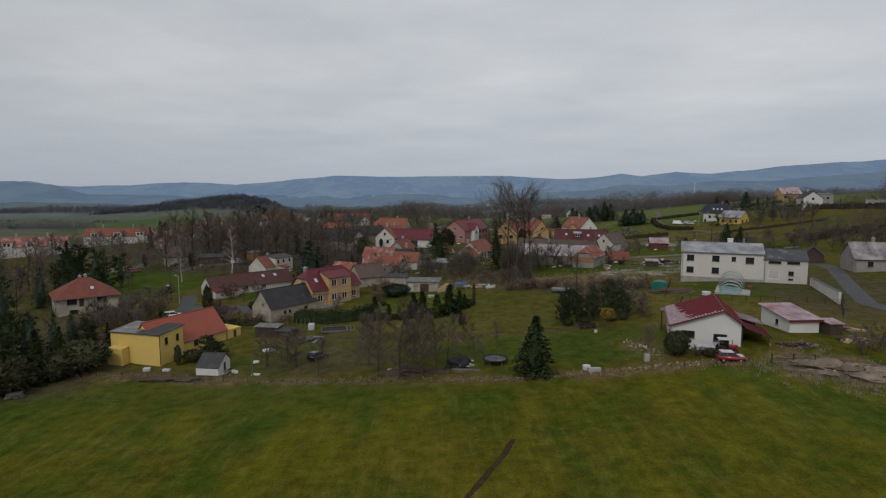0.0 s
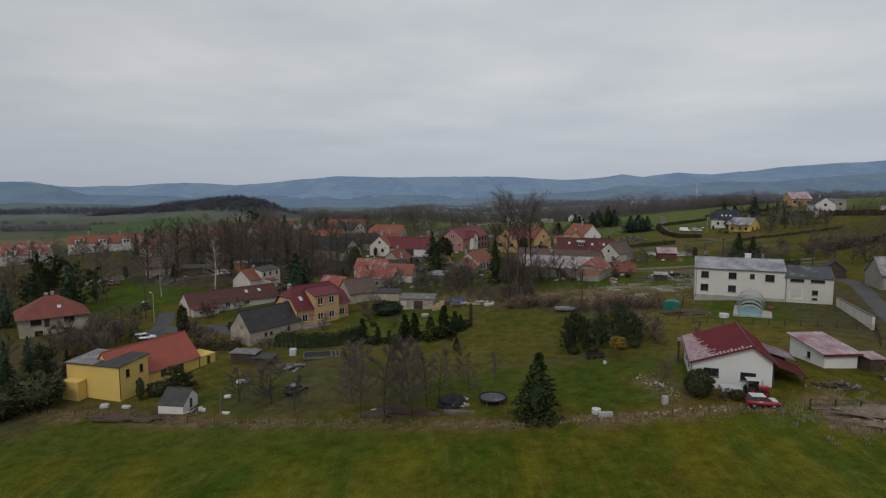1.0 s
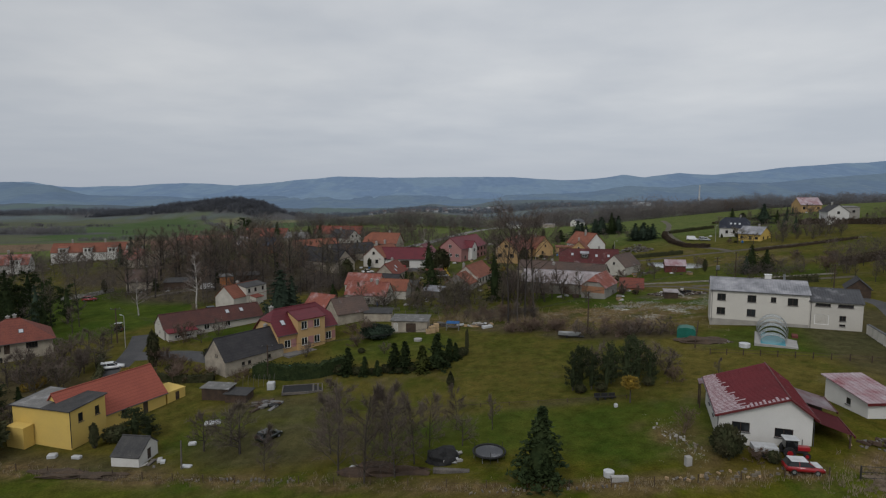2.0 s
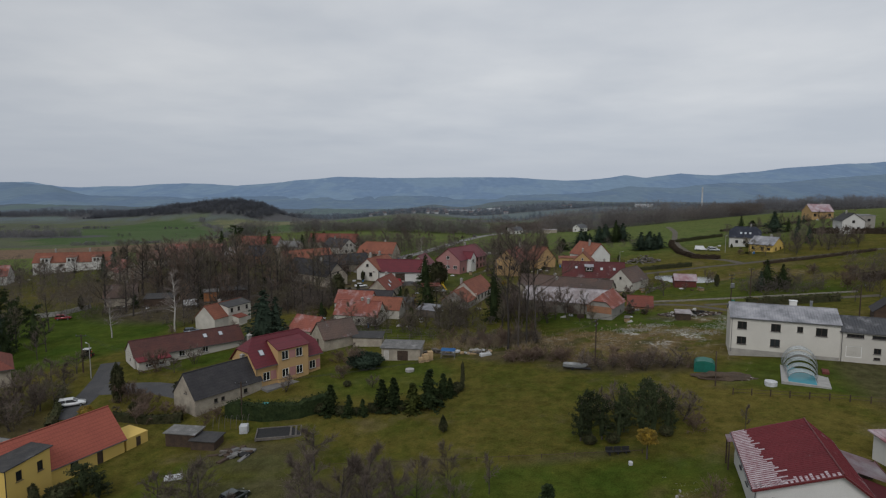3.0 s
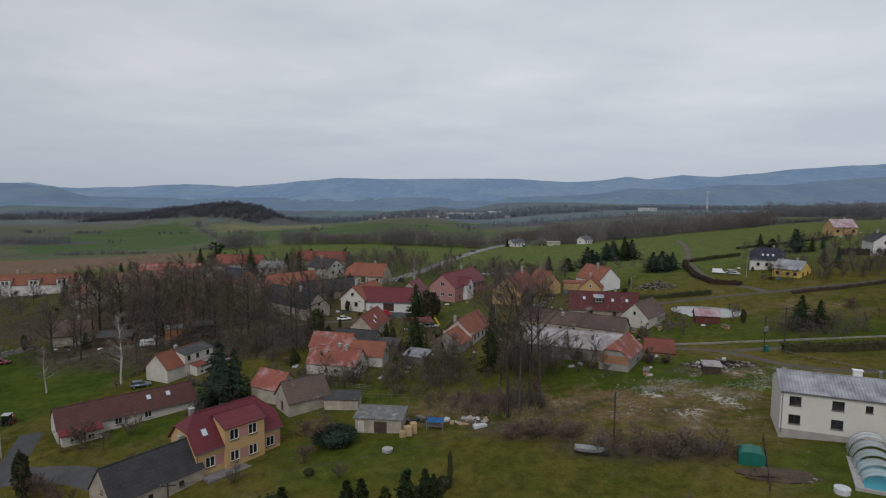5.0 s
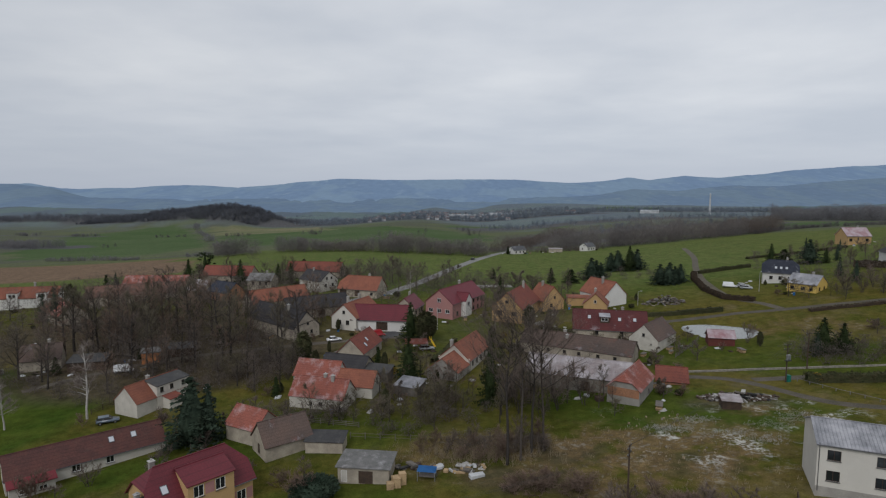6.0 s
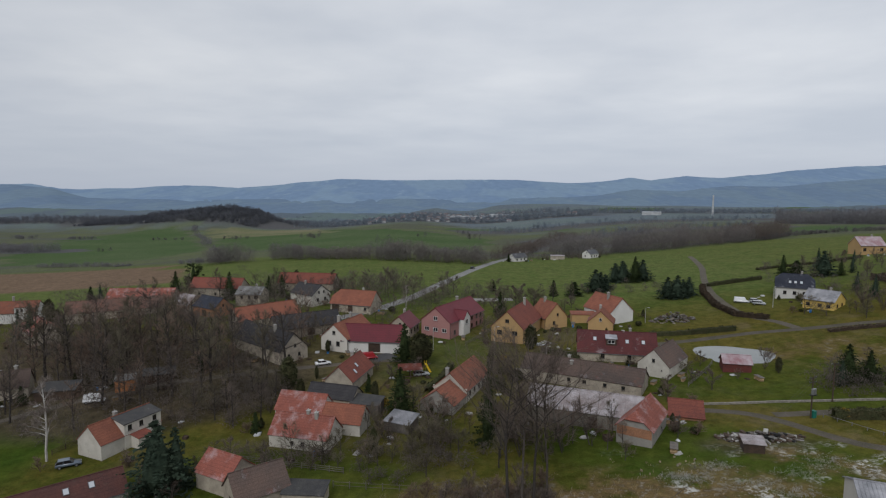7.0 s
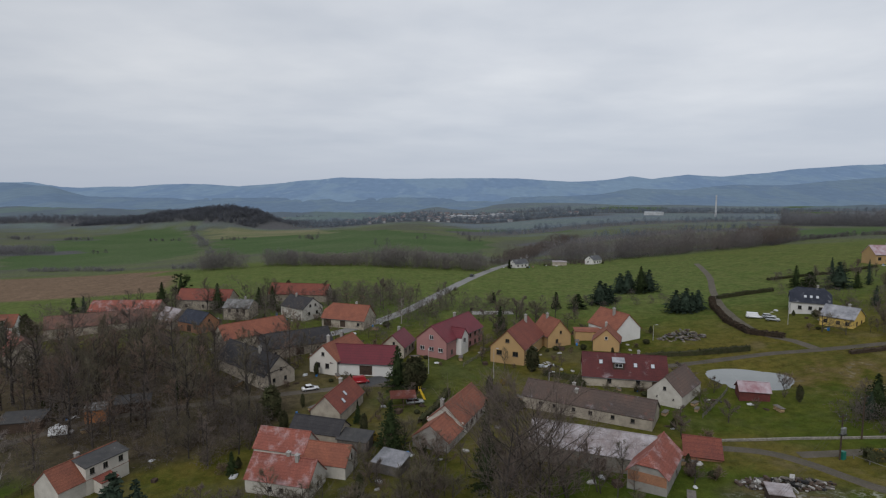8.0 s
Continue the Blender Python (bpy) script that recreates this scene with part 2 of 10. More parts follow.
ASPHALT = surface("asphalt", (0.060, 0.060, 0.063), (0.078, 0.077, 0.078), 0.25, 8, rough=0.9, stain=0.4, stain_col=(0.04, 0.04, 0.04))
ASPHALT_PALE = surface("asphalt_pale", (0.19, 0.19, 0.185), (0.23, 0.225, 0.22), 0.1, 4, rough=0.9)
GRAVEL = surface("gravel_track", (0.096, 0.082, 0.064), (0.070, 0.062, 0.044), 0.3, 5, rough=0.95, stain=0.5, stain_col=(0.075, 0.075, 0.03))
TRACK = surface("muddy_lane", (0.105, 0.090, 0.072), (0.072, 0.060, 0.046), 0.3, 5, rough=0.95, stain=0.5, stain_col=(0.05, 0.045, 0.03))
RUT = surface("rut_soil", (0.055, 0.036, 0.019), (0.036, 0.026, 0.013), 1.4, 6, rough=1.0, bump=0.6, spec=0.02, stain=0.9, stain_col=(0.050, 0.060, 0.008))
EARTH = surface("bare_earth", (0.085, 0.06, 0.042), (0.06, 0.045, 0.033), 0.7, 6, rough=0.95, bump=0.6, stain=0.3, stain_col=(0.11, 0.085, 0.06))
RUBBLE = surface("rubble_pale", (0.22, 0.19, 0.15), (0.14, 0.12, 0.09), 1.6, 7, stain=0.4, stain_col=(0.10, 0.08, 0.05), frost=0.12, shift=0.25)
BARK_DARK = surface("bark_dark", (0.060, 0.053, 0.048), (0.045, 0.040, 0.037), 2, 14, rough=0.95, bump=0.5, spec=0.05)
BARK = surface("bark_brown", (0.085, 0.073, 0.064), (0.062, 0.054, 0.048), 2, 14, rough=0.95, bump=0.5, spec=0.05)
TWIG = surface("twigs_brown", (0.185, 0.148, 0.125), (0.150, 0.124, 0.108), 0.5, 3, rough=0.95, bump=0, shift=0.2, thin=0.4, spec=0.05)
TWIG_RED = surface("twigs_russet", (0.215, 0.155, 0.122), (0.180, 0.135, 0.108), 0.5, 3, rough=0.95, bump=0, shift=0.2, thin=0.4, spec=0.05)
TWIG_GREEN = surface("twigs_olive", (0.170, 0.148, 0.105), (0.142, 0.125, 0.092), 0.5, 3, rough=0.95, bump=0, shift=0.2, thin=0.4, spec=0.05)
TWIG_PALE = surface("twigs_pale", (0.30, 0.26, 0.23), (0.24, 0.20, 0.18), 0.5, 3, rough=0.95, bump=0, shift=0.2, thin=0.4, spec=0.05)
BIRCH_BARK = surface("bark_birch", (0.44, 0.42, 0.39), (0.33, 0.31, 0.29), 1.5, 9, rough=0.85, stain=0.6, stain_col=(0.07, 0.06, 0.055))
NEEDLE = surface("needles_dark", (0.020, 0.031, 0.013), (0.032, 0.044, 0.017), 0.8, 4, rough=0.8, bump=0, shift=0.25, spec=0.05)
NEEDLE_OLIVE = surface("needles_olive", (0.030, 0.040, 0.020), (0.044, 0.054, 0.026), 0.8, 4, rough=0.9, bump=0, shift=0.25, spec=0.05)
NEEDLE_BLUE = surface("needles_grey_green", (0.028, 0.043, 0.030), (0.040, 0.056, 0.038), 0.8, 4, rough=0.8, bump=0, shift=0.2, spec=0.05)
NEEDLE_YELLOW = surface("needles_yellow_green", (0.060, 0.070, 0.018), (0.045, 0.055, 0.017), 0.8, 4, rough=0.8, bump=0, shift=0.2, spec=0.05)
HEDGE_LEAF = surface("hedge_olive", (0.040, 0.046, 0.022), (0.056, 0.052, 0.028), 0.8, 4, rough=0.85, bump=0, shift=0.2, spec=0.05)
HEDGE_BROWN = surface("hedge_brown", (0.058, 0.042, 0.030), (0.044, 0.036, 0.027), 0.8, 4, rough=0.9, bump=0, shift=0.2, spec=0.05)
BLOSSOM = surface("blossom_yellow", (0.27, 0.175, 0.022), (0.145, 0.110, 0.024), 1.6, 4, rough=0.85, bump=0, shift=0.2)
BRUSH = surface("cut_brush", (0.240, 0.190, 0.145), (0.150, 0.118, 0.090), 0.9, 6, rough=1.0, bump=0.6, stain=0.5, stain_col=(0.22, 0.19, 0.15), shift=0.25, spec=0.05)
FROST_GRASS = surface("frosted_grass", (0.52, 0.52, 0.50), (0.38, 0.37, 0.33), 1.2, 5, rough=0.95, bump=0, shift=0.2, thin=0.3)
DRY_GRASS = surface("dry_grass", (0.34, 0.28, 0.19), (0.24, 0.19, 0.12), 1.2, 5, rough=0.95, bump=0, shift=0.25)


def glassy(name, col, rough=0.06, alpha=1.0, through_it=0.0):
    m = bpy.data.materials.new(name)
    m.use_nodes = True
    bs = m.node_tree.nodes["Principled BSDF"]
    bs.inputs["Base Color"].default_value = (*col, 1)
    bs.inputs["Roughness"].default_value = rough
    bs.inputs["Transmission Weight"].default_value = through_it
    bs.inputs["Alpha"].default_value = alpha
    return m


PANE = glassy("window_glass", (0.018, 0.020, 0.022), 0.08)
CLEAR = glassy("polycarbonate_clear", (0.60, 0.68, 0.70), 0.15, 0.5)
POOL_WATER = glassy("pool_water", (0.07, 0.30, 0.37), 0.05)
CAR_GLASS = glassy("car_glass", (0.012, 0.013, 0.014), 0.05)


def pond_material():
    m = surface("pond_water", (0.16, 0.17, 0.16), (0.13, 0.14, 0.13), 0.1, 2.5, rough=0.12, bump=0.04, spec=0.6, grain=0.05, shift=0)
    return m


def car_paint(name, col):
    m = surface(name, col, tuple(c * 0.9 for c in col), 0.6, 9, rough=0.3, bump=0, grain=0.04, shift=0, spec=0.5)
    m.node_tree.nodes["Principled BSDF"].inputs["Coat Weight"].default_value = 0.6
    return m


PAINT_WHITE = car_paint("paint_white", (0.72, 0.73, 0.74))
PAINT_RED = car_paint("paint_red", (0.32, 0.012, 0.018))
PAINT_DARK = car_paint("paint_dark_green", (0.012, 0.02, 0.017))
PAINT_SILVER = car_paint("paint_silver", (0.38, 0.40, 0.41))
PAINT_BLUE = car_paint("paint_slate_blue", (0.10, 0.13, 0.17))


def sep_y(nt, pos):
    n = nt.nodes.new("ShaderNodeSeparateXYZ")
    nt.links.new(pos, n.inputs[0])
    return n.outputs["Y"]


def ground_material():
    m = bpy.data.materials.new("meadow_soil")
    m.use_nodes = True
    nt = m.node_tree
    bs = nt.nodes["Principled BSDF"]
    geo = nt.nodes.new("ShaderNodeNewGeometry")
    pos = geo.outputs["Position"]
    at = nt.nodes.new("ShaderNodeAttribute")
    at.attribute_name = "cover"
    sep = nt.nodes.new("ShaderNodeSeparateColor")
    nt.links.new(at.outputs["Color"], sep.inputs[0])
    earth, lush, plough, straw = sep.outputs[0], sep.outputs[1], sep.outputs[2], at.outputs["Alpha"]
    far = nt.nodes.new("ShaderNodeAttribute")
    far.attribute_name = "distance_mosaic"
    big = noise_of(nt, pos, 0.028, 5, 0.6)
    mid = noise_of(nt, pos, 0.16, 5, 0.6)
    small = noise_of(nt, pos, 0.9, 4, 0.6)
    fine = noise_of(nt, pos, 5.0, 3, 0.6)
    patch = calc(nt, 'ADD', calc(nt, 'MULTIPLY', big, 0.55), calc(nt, 'MULTIPLY', mid, 0.45))
    col = mix_of(nt, span(nt, patch, 0.41, 0.58), (0.044, 0.060, 0.006), (0.088, 0.073, 0.010))
    col = mix_of(nt, span(nt, sep_y(nt, pos), 84, 110), col, mix_of(nt, span(nt, patch, 0.41, 0.58), (0.058, 0.064, 0.012), (0.100, 0.084, 0.021)))
    col = mix_of(nt, span(nt, small, 0.52, 0.72, 0, 0.5), col, (0.108, 0.086, 0.018))
    col = mix_of(nt, span(nt, small, 0.30, 0.45, 0.45, 0), col, (0.024, 0.040, 0.004))
    worn = noise_of(nt, pos, 0.075, 6, 0.7)
    col = mix_of(nt, calc(nt, 'MULTIPLY', span(nt, worn, 0.54, 0.66, 0, 0.6), span(nt, sep_y(nt, pos), 78, 88)), col, (0.115, 0.093, 0.048))
    green = mix_of(nt, span(nt, mid, 0.35, 0.65), (0.036, 0.063, 0.009), (0.056, 0.077, 0.012))
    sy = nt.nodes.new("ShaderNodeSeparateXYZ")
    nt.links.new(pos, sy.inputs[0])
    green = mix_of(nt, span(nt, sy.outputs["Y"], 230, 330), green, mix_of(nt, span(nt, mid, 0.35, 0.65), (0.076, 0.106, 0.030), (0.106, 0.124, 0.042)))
    trodden = calc(nt, 'MULTIPLY', span(nt, noise_of(nt, pos, 0.055, 6, 0.68), 0.47, 0.60, 0, 0.6), calc(nt, 'MULTIPLY', span(nt, sep_y(nt, pos), 168, 190), span(nt, sep_y(nt, pos), 265, 290, 1, 0)))
    trodden = calc(nt, 'MULTIPLY', trodden, span(nt, sy.outputs["X"], 45, 65, 1, 0.15))
    col = mix_of(nt, trodden, col, mix_of(nt, span(nt, small, 0.35, 0.65), (0.094, 0.082, 0.050), (0.060, 0.056, 0.032)))
    col = mix_of(nt, lush, col, green)
    # mown streaks down the near field
    mp = nt.nodes.new("ShaderNodeMapping")
    mp.inputs["Rotation"].default_value = (0, 0, radians(12))
    mp.inputs["Scale"].default_value = (0.24, 0.06, 1)
    nt.links.new(pos, mp.inputs["Vector"])
    streak = noise_of(nt, mp.outputs[0], 0.55, 5, 0.6)
    sp = nt.nodes.new("ShaderNodeSeparateXYZ")
    nt.links.new(pos, sp.inputs[0])
    mown = span(nt, sp.outputs["Y"], 76, 84, 1, 0)
    col = mix_of(nt, calc(nt, 'MULTIPLY', mown, span(nt, streak, 0.42, 0.70, 0, 0.7)), col, (0.122, 0.106, 0.008))
    col = mix_of(nt, calc(nt, 'MULTIPLY', mown, span(nt, streak, 0.28, 0.48, 0.45, 0)), col, (0.030, 0.064, 0.004))
    mp2 = nt.nodes.new("ShaderNodeMapping")
    mp2.inputs["Rotation"].default_value = (0, 0, radians(10))
    mp2.inputs["Scale"].default_value = (1.1, 0.16, 1)
    nt.links.new(pos, mp2.inputs["Vector"])
    lane = noise_of(nt, mp2.outputs[0], 0.8, 6, 0.7)
    col = mix_of(nt, calc(nt, 'MULTIPLY', mown, span(nt, lane, 0.52, 0.72, 0, 0.42)), col, (0.150, 0.130, 0.030))
    col = mix_of(nt, calc(nt, 'MULTIPLY', mown, span(nt, lane, 0.30, 0.46, 0.45, 0)), col, (0.026, 0.048, 0.004))
    # distant land: scrub, crops, stubble and the litter under woods, haze greyed into their colours
    fc = nt.nodes.new("ShaderNodeAttribute")
    fc.attribute_name = "far_cover"
    fs = nt.nodes.new("ShaderNodeSeparateColor")
    nt.links.new(fc.outputs["Color"], fs.inputs[0])
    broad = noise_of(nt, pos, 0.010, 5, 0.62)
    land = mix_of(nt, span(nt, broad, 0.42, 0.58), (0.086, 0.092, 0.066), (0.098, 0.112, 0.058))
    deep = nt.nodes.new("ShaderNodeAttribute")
    deep.attribute_name = "valley_haze"
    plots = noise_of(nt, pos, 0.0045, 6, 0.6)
    # aerial haze painted as blue-grey ground, weighted by the mask above
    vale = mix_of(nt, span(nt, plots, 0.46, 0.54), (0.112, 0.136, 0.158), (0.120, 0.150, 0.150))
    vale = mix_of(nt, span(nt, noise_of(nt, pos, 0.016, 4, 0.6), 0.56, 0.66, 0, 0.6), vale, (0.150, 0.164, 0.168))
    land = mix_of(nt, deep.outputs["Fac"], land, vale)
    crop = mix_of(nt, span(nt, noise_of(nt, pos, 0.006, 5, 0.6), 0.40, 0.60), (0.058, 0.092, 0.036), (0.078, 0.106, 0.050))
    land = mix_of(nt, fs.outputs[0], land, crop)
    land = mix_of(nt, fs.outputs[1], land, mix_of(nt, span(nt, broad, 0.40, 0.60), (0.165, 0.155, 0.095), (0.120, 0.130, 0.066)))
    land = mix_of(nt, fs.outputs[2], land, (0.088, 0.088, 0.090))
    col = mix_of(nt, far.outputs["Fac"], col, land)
    dirt = mix_of(nt, span(nt, small, 0.35, 0.65), (0.085, 0.066, 0.044), (0.058, 0.048, 0.033))
    col = mix_of(nt, earth, col, dirt)
    pl = mix_of(nt, span(nt, mid, 0.35, 0.65), (0.165, 0.115, 0.078), (0.135, 0.095, 0.064))
    col = mix_of(nt, plough, col, pl)
    st = mix_of(nt, span(nt, small, 0.35, 0.62), (0.165, 0.116, 0.056), (0.090, 0.062, 0.032))
    stf = calc(nt, 'MULTIPLY', straw, span(nt, mid, 0.40, 0.54))
    col = mix_of(nt, stf, col, st)
    cold = span(nt, sep_y(nt, pos), 120, 135)
    ice = calc(nt, 'MULTIPLY', calc(nt, 'MULTIPLY', straw, cold), span(nt, calc(nt, 'ADD', calc(nt, 'MULTIPLY', small, 0.6), calc(nt, 'MULTIPLY', mid, 0.5)), 0.60, 0.68))
    col = mix_of(nt, calc(nt, 'MULTIPLY', ice, 0.45), col, (0.34, 0.32, 0.27))
    # frost lying in clusters over the damp pasture
    damp = calc(nt, 'MULTIPLY', calc(nt, 'MULTIPLY', span(nt, sy.outputs["Y"], 150, 158), span(nt, sy.outputs["Y"], 176, 182, 1, 0)), calc(nt, 'MULTIPLY', span(nt, sy.outputs["X"], 36, 46), span(nt, sy.outputs["X"], 80, 88, 1, 0)))
    rime = calc(nt, 'MULTIPLY', span(nt, noise_of(nt, pos, 0.13, 2, 0.5), 0.52, 0.60), span(nt, noise_of(nt, pos, 1.3, 5, 0.7), 0.48, 0.58))
    col = mix_of(nt, calc(nt, 'MULTIPLY', calc(nt, 'MULTIPLY', damp, rime), 0.85), col, (0.48, 0.48, 0.45))
    v = nt.nodes.new("ShaderNodeCombineXYZ")
    tone = calc(nt, 'MULTIPLY', span(nt, fine, 0.3, 0.7, 0.72, 1.28), span(nt, noise_of(nt, pos, 0.5, 4, 0.65), 0.3, 0.7, 0.72, 1.28))
    for i in range(3):
        nt.links.new(tone, v.inputs[i])
    col = mix_of(nt, 1.0, col, v.outputs[0], 'MULTIPLY')
    nt.links.new(col, bs.inputs["Base Color"])
    bs.inputs["Roughness"].default_value = 1.0
    bs.inputs["Specular IOR Level"].default_value = 0.02
    bp = nt.nodes.new("ShaderNodeBump")
    bp.inputs["Strength"].default_value = 0.5
    bp.inputs["Distance"].default_value = 0.25
    nt.links.new(calc(nt, 'ADD', small, calc(nt, 'MULTIPLY', fine, 0.4)), bp.inputs["Height"])
    nt.links.new(bp.outputs[0], bs.inputs["Normal"])
    return m


MEADOW = ground_material()
POND = pond_material()

# ---- the lie of the land ----
LAND = (3.25, 4.97, 8.05, 3.02, -17.54, 3.06, -8.7, 3.06, -8.02, 4.28, 0.32, -8.87, 14.13, 14.43, 3.52)
POND_AT = (87.6, 235.5, 10.8, 9.0, 6.9)


def pond_reach(x, y):
    ang = np.arctan2(y - POND_AT[1], x - POND_AT[0])
    wob = 1 + 0.07 * np.sin(3 * ang + 1) + 0.04 * np.sin(5 * ang)
    return np.sqrt(((x - POND_AT[0]) / POND_AT[2]) ** 2 + ((y - POND_AT[1]) / POND_AT[3]) ** 2) / wob


def ground(x, y):
    """Height of the ground: a gently sloping basin that falls away into the valley."""
    x, y = np.asarray(x, float), np.asarray(y, float)
    u, v = np.tanh(x / 170), np.tanh((y - 190) / 220)
    z, k = 0.0, 0
    for i in range(5):
        for j in range(5 - i):
            z = z + LAND[k] * u ** i * v ** j
            k += 1
    z = z - 28.44 * (np.clip(y, 450, 2450) - 450) / 1000
    for amp, cx, cy, r in ((-2.34, -30, 105, 40), (0.55, 50, 85, 45), (-1.16, 90, 235, 45), (0.91, 50, 140, 35), (1.6, 46, 91, 14), (0.8, 66, 140, 22)):
        z = z + amp * np.exp(-((x - cx) ** 2 + (y - cy) ** 2) / r ** 2)
    # wooded knoll in the distance
    z = z + 43 * np.exp(-(((x + 470) / np.where(x < -470, 230, 85)) ** 2 + ((y - 1400) / 120) ** 2)) + 17 * np.exp(-(((x + 900) / 330) ** 2 + ((y - 1560) / 140) ** 2))
    d = pond_reach(x, y)
    w = np.clip((1.6 - d) / 0.55, 0, 1)
    w = w * w * (3 - 2 * w)
    z = z * (1 - w) + (POND_AT[4] + 0.12) * w
    return z - 0.7 * np.clip((1.02 - d) / 0.2, 0, 1)


def gz(x, y):
    return float(ground(x, y))


def near_line(x, y, pts, width, soft):
    """1 on a line of points, falling to 0 over soft metres."""
    best = np.full(np.shape(x), 1e9)
    for (ax, ay), (bx, by) in zip(pts, pts[1:]):
        t = np.clip(((x - ax) * (bx - ax) + (y - ay) * (by - ay)) / ((bx - ax) ** 2 + (by - ay) ** 2), 0, 1)
        best = np.minimum(best, np.hypot(x - ax - t * (bx - ax), y - ay - t * (by - ay)))
    return np.clip((width + soft - best) / soft, 0, 1)


def blob(x, y, cx, cy, rx, ry, turn=0, soft=0.3):
    c, s = math.cos(radians(turn)), math.sin(radians(turn))
    d = np.sqrt((((x - cx) * c + (y - cy) * s) / rx) ** 2 + ((-(x - cx) * s + (y - cy) * c) / ry) ** 2)
    return np.clip((1 + soft - d) / soft, 0, 1)


FENCE_LINE = [(-120, 104), (-72, 98), (-40, 94), (-15, 90), (12, 84), (30, 82), (43, 80.5), (56, 78)]


FAR_FIELDS = [
    ("green", [(-372, 579), (-482, 722), (-529, 845), (-609, 1030), (-599, 1241), (-524, 1252), (-400, 1013), (-265, 734), (-268, 611), (-292, 579)]),
    ("green", [(-1599, 2174), (-2124, 2858), (-1813, 3010), (-1289, 2217)]),
    ("green", [(-222, 680), (-339, 958), (-452, 1215), (-221, 1195), (-159, 1085), (-17, 867), (53, 777), (41, 616), (-76, 542)]),
    ("straw", [(-445, 1198), (-470, 1239), (-264, 1293), (-167, 1026), (-293, 1081), (-367, 1020)]),
    ("green", [(5, 971), (14, 1100), (198, 1003), (172, 893)]),
    ("green", [(-10, 834), (51, 757), (39, 586), (-3, 581)]),
    ("green", [(289, 579), (374, 718), (504, 759), (370, 590), (274, 544)]),
    ("green", [(426, 2226), (727, 2736), (938, 2624), (586, 1746)]),
    ("green", [(787, 1615), (1667, 2976), (1835, 2708), (901, 1498)]),
]
# belts of bare trees: line, width, spacing, least and greatest height
WOODS = {
    "main_belt": ([(-150, 462), (-116, 455), (-60, 448), (-10, 441), (32, 441)], 24, 3.3, 7, 11.5),
    "field_shrubs": ([(-330, 556), (-262, 534), (-205, 506), (-128, 466)], 7, 2.6, 2.2, 4.6),
    "field_hedge": ([(-237, 692), (-290, 800), (-349, 937), (-430, 1100), (-520, 1290)], 11, 5.6, 4, 9),
    "left_grove": ([(-610, 800), (-520, 770), (-455, 765)], 60, 6, 6, 10),
    "left_hedges": ([(-1000, 1080), (-700, 1030), (-560, 1010)], 16, 5.5, 4, 7),
    "knoll": ([(-800, 1450), (-640, 1395), (-470, 1375), (-385, 1370)], 170, 5.8, 8, 13),
    "knoll_back": ([(-1300, 1560), (-950, 1520), (-700, 1500), (-340, 1500)], 150, 10, 8, 13),
    "town_trees": ([(-330, 1440), (-120, 1400), (80, 1420), (330, 1470)], 130, 10.5, 6, 11),
    "town_trees_back": ([(-520, 1750), (-100, 1720), (400, 1700), (900, 1680)], 190, 15, 7, 12),
    "house_wood": ([(60, 512), (120, 505), (175, 508), (235, 498)], 46, 4.2, 8, 15),
    "house_wood_back": ([(110, 580), (180, 590), (240, 570)], 44, 6, 6, 11),
    "vale_wood": ([(120, 720), (260, 750), (360, 730)], 70, 11, 5, 9),
    "vale_wood_back": ([(60, 960), (330, 1000), (700, 1050)], 110, 13, 5, 10),
    "crest_hedge": ([(228, 490), (300, 545), (420, 585), (560, 620)], 6, 3, 2, 4),
    "crest_grove": ([(215, 500), (245, 530), (275, 580)], 44, 5, 7, 12),
    "crest_wood": ([(430, 835), (480, 815), (560, 800), (620, 800)], 80, 5.5, 12, 18),
    "vale_far": ([(-1900, 2250), (-1200, 2180), (-500, 2250), (200, 2150)], 220, 26, 9, 14),
    "vale_far_right": ([(200, 2150), (900, 2050), (1700, 2000)], 280, 26, 9, 14),
    "road_trees": ([(45, 470), (70, 560), (95, 640), (150, 760)], 20, 5, 6, 10),
    "lane_slope": ([(170, 165), (200, 225), (240, 280), (300, 330)], 50, 4.6, 9, 16),
    "village_back": ([(-190, 210), (-260, 290), (-330, 380)], 46, 4.6, 7, 12),
}


def in_poly(x, y, pts):
    """1 inside an outline of points."""
    inside = np.zeros(np.shape(x), bool)
    for (ax, ay), (bx, by) in zip(pts, pts[1:] + pts[:1]):
        if ay != by:
            inside ^= ((ay > y) != (by > y)) & (x < (bx - ax) * (y - ay) / (by - ay) + ax)
    return inside.astype(float)


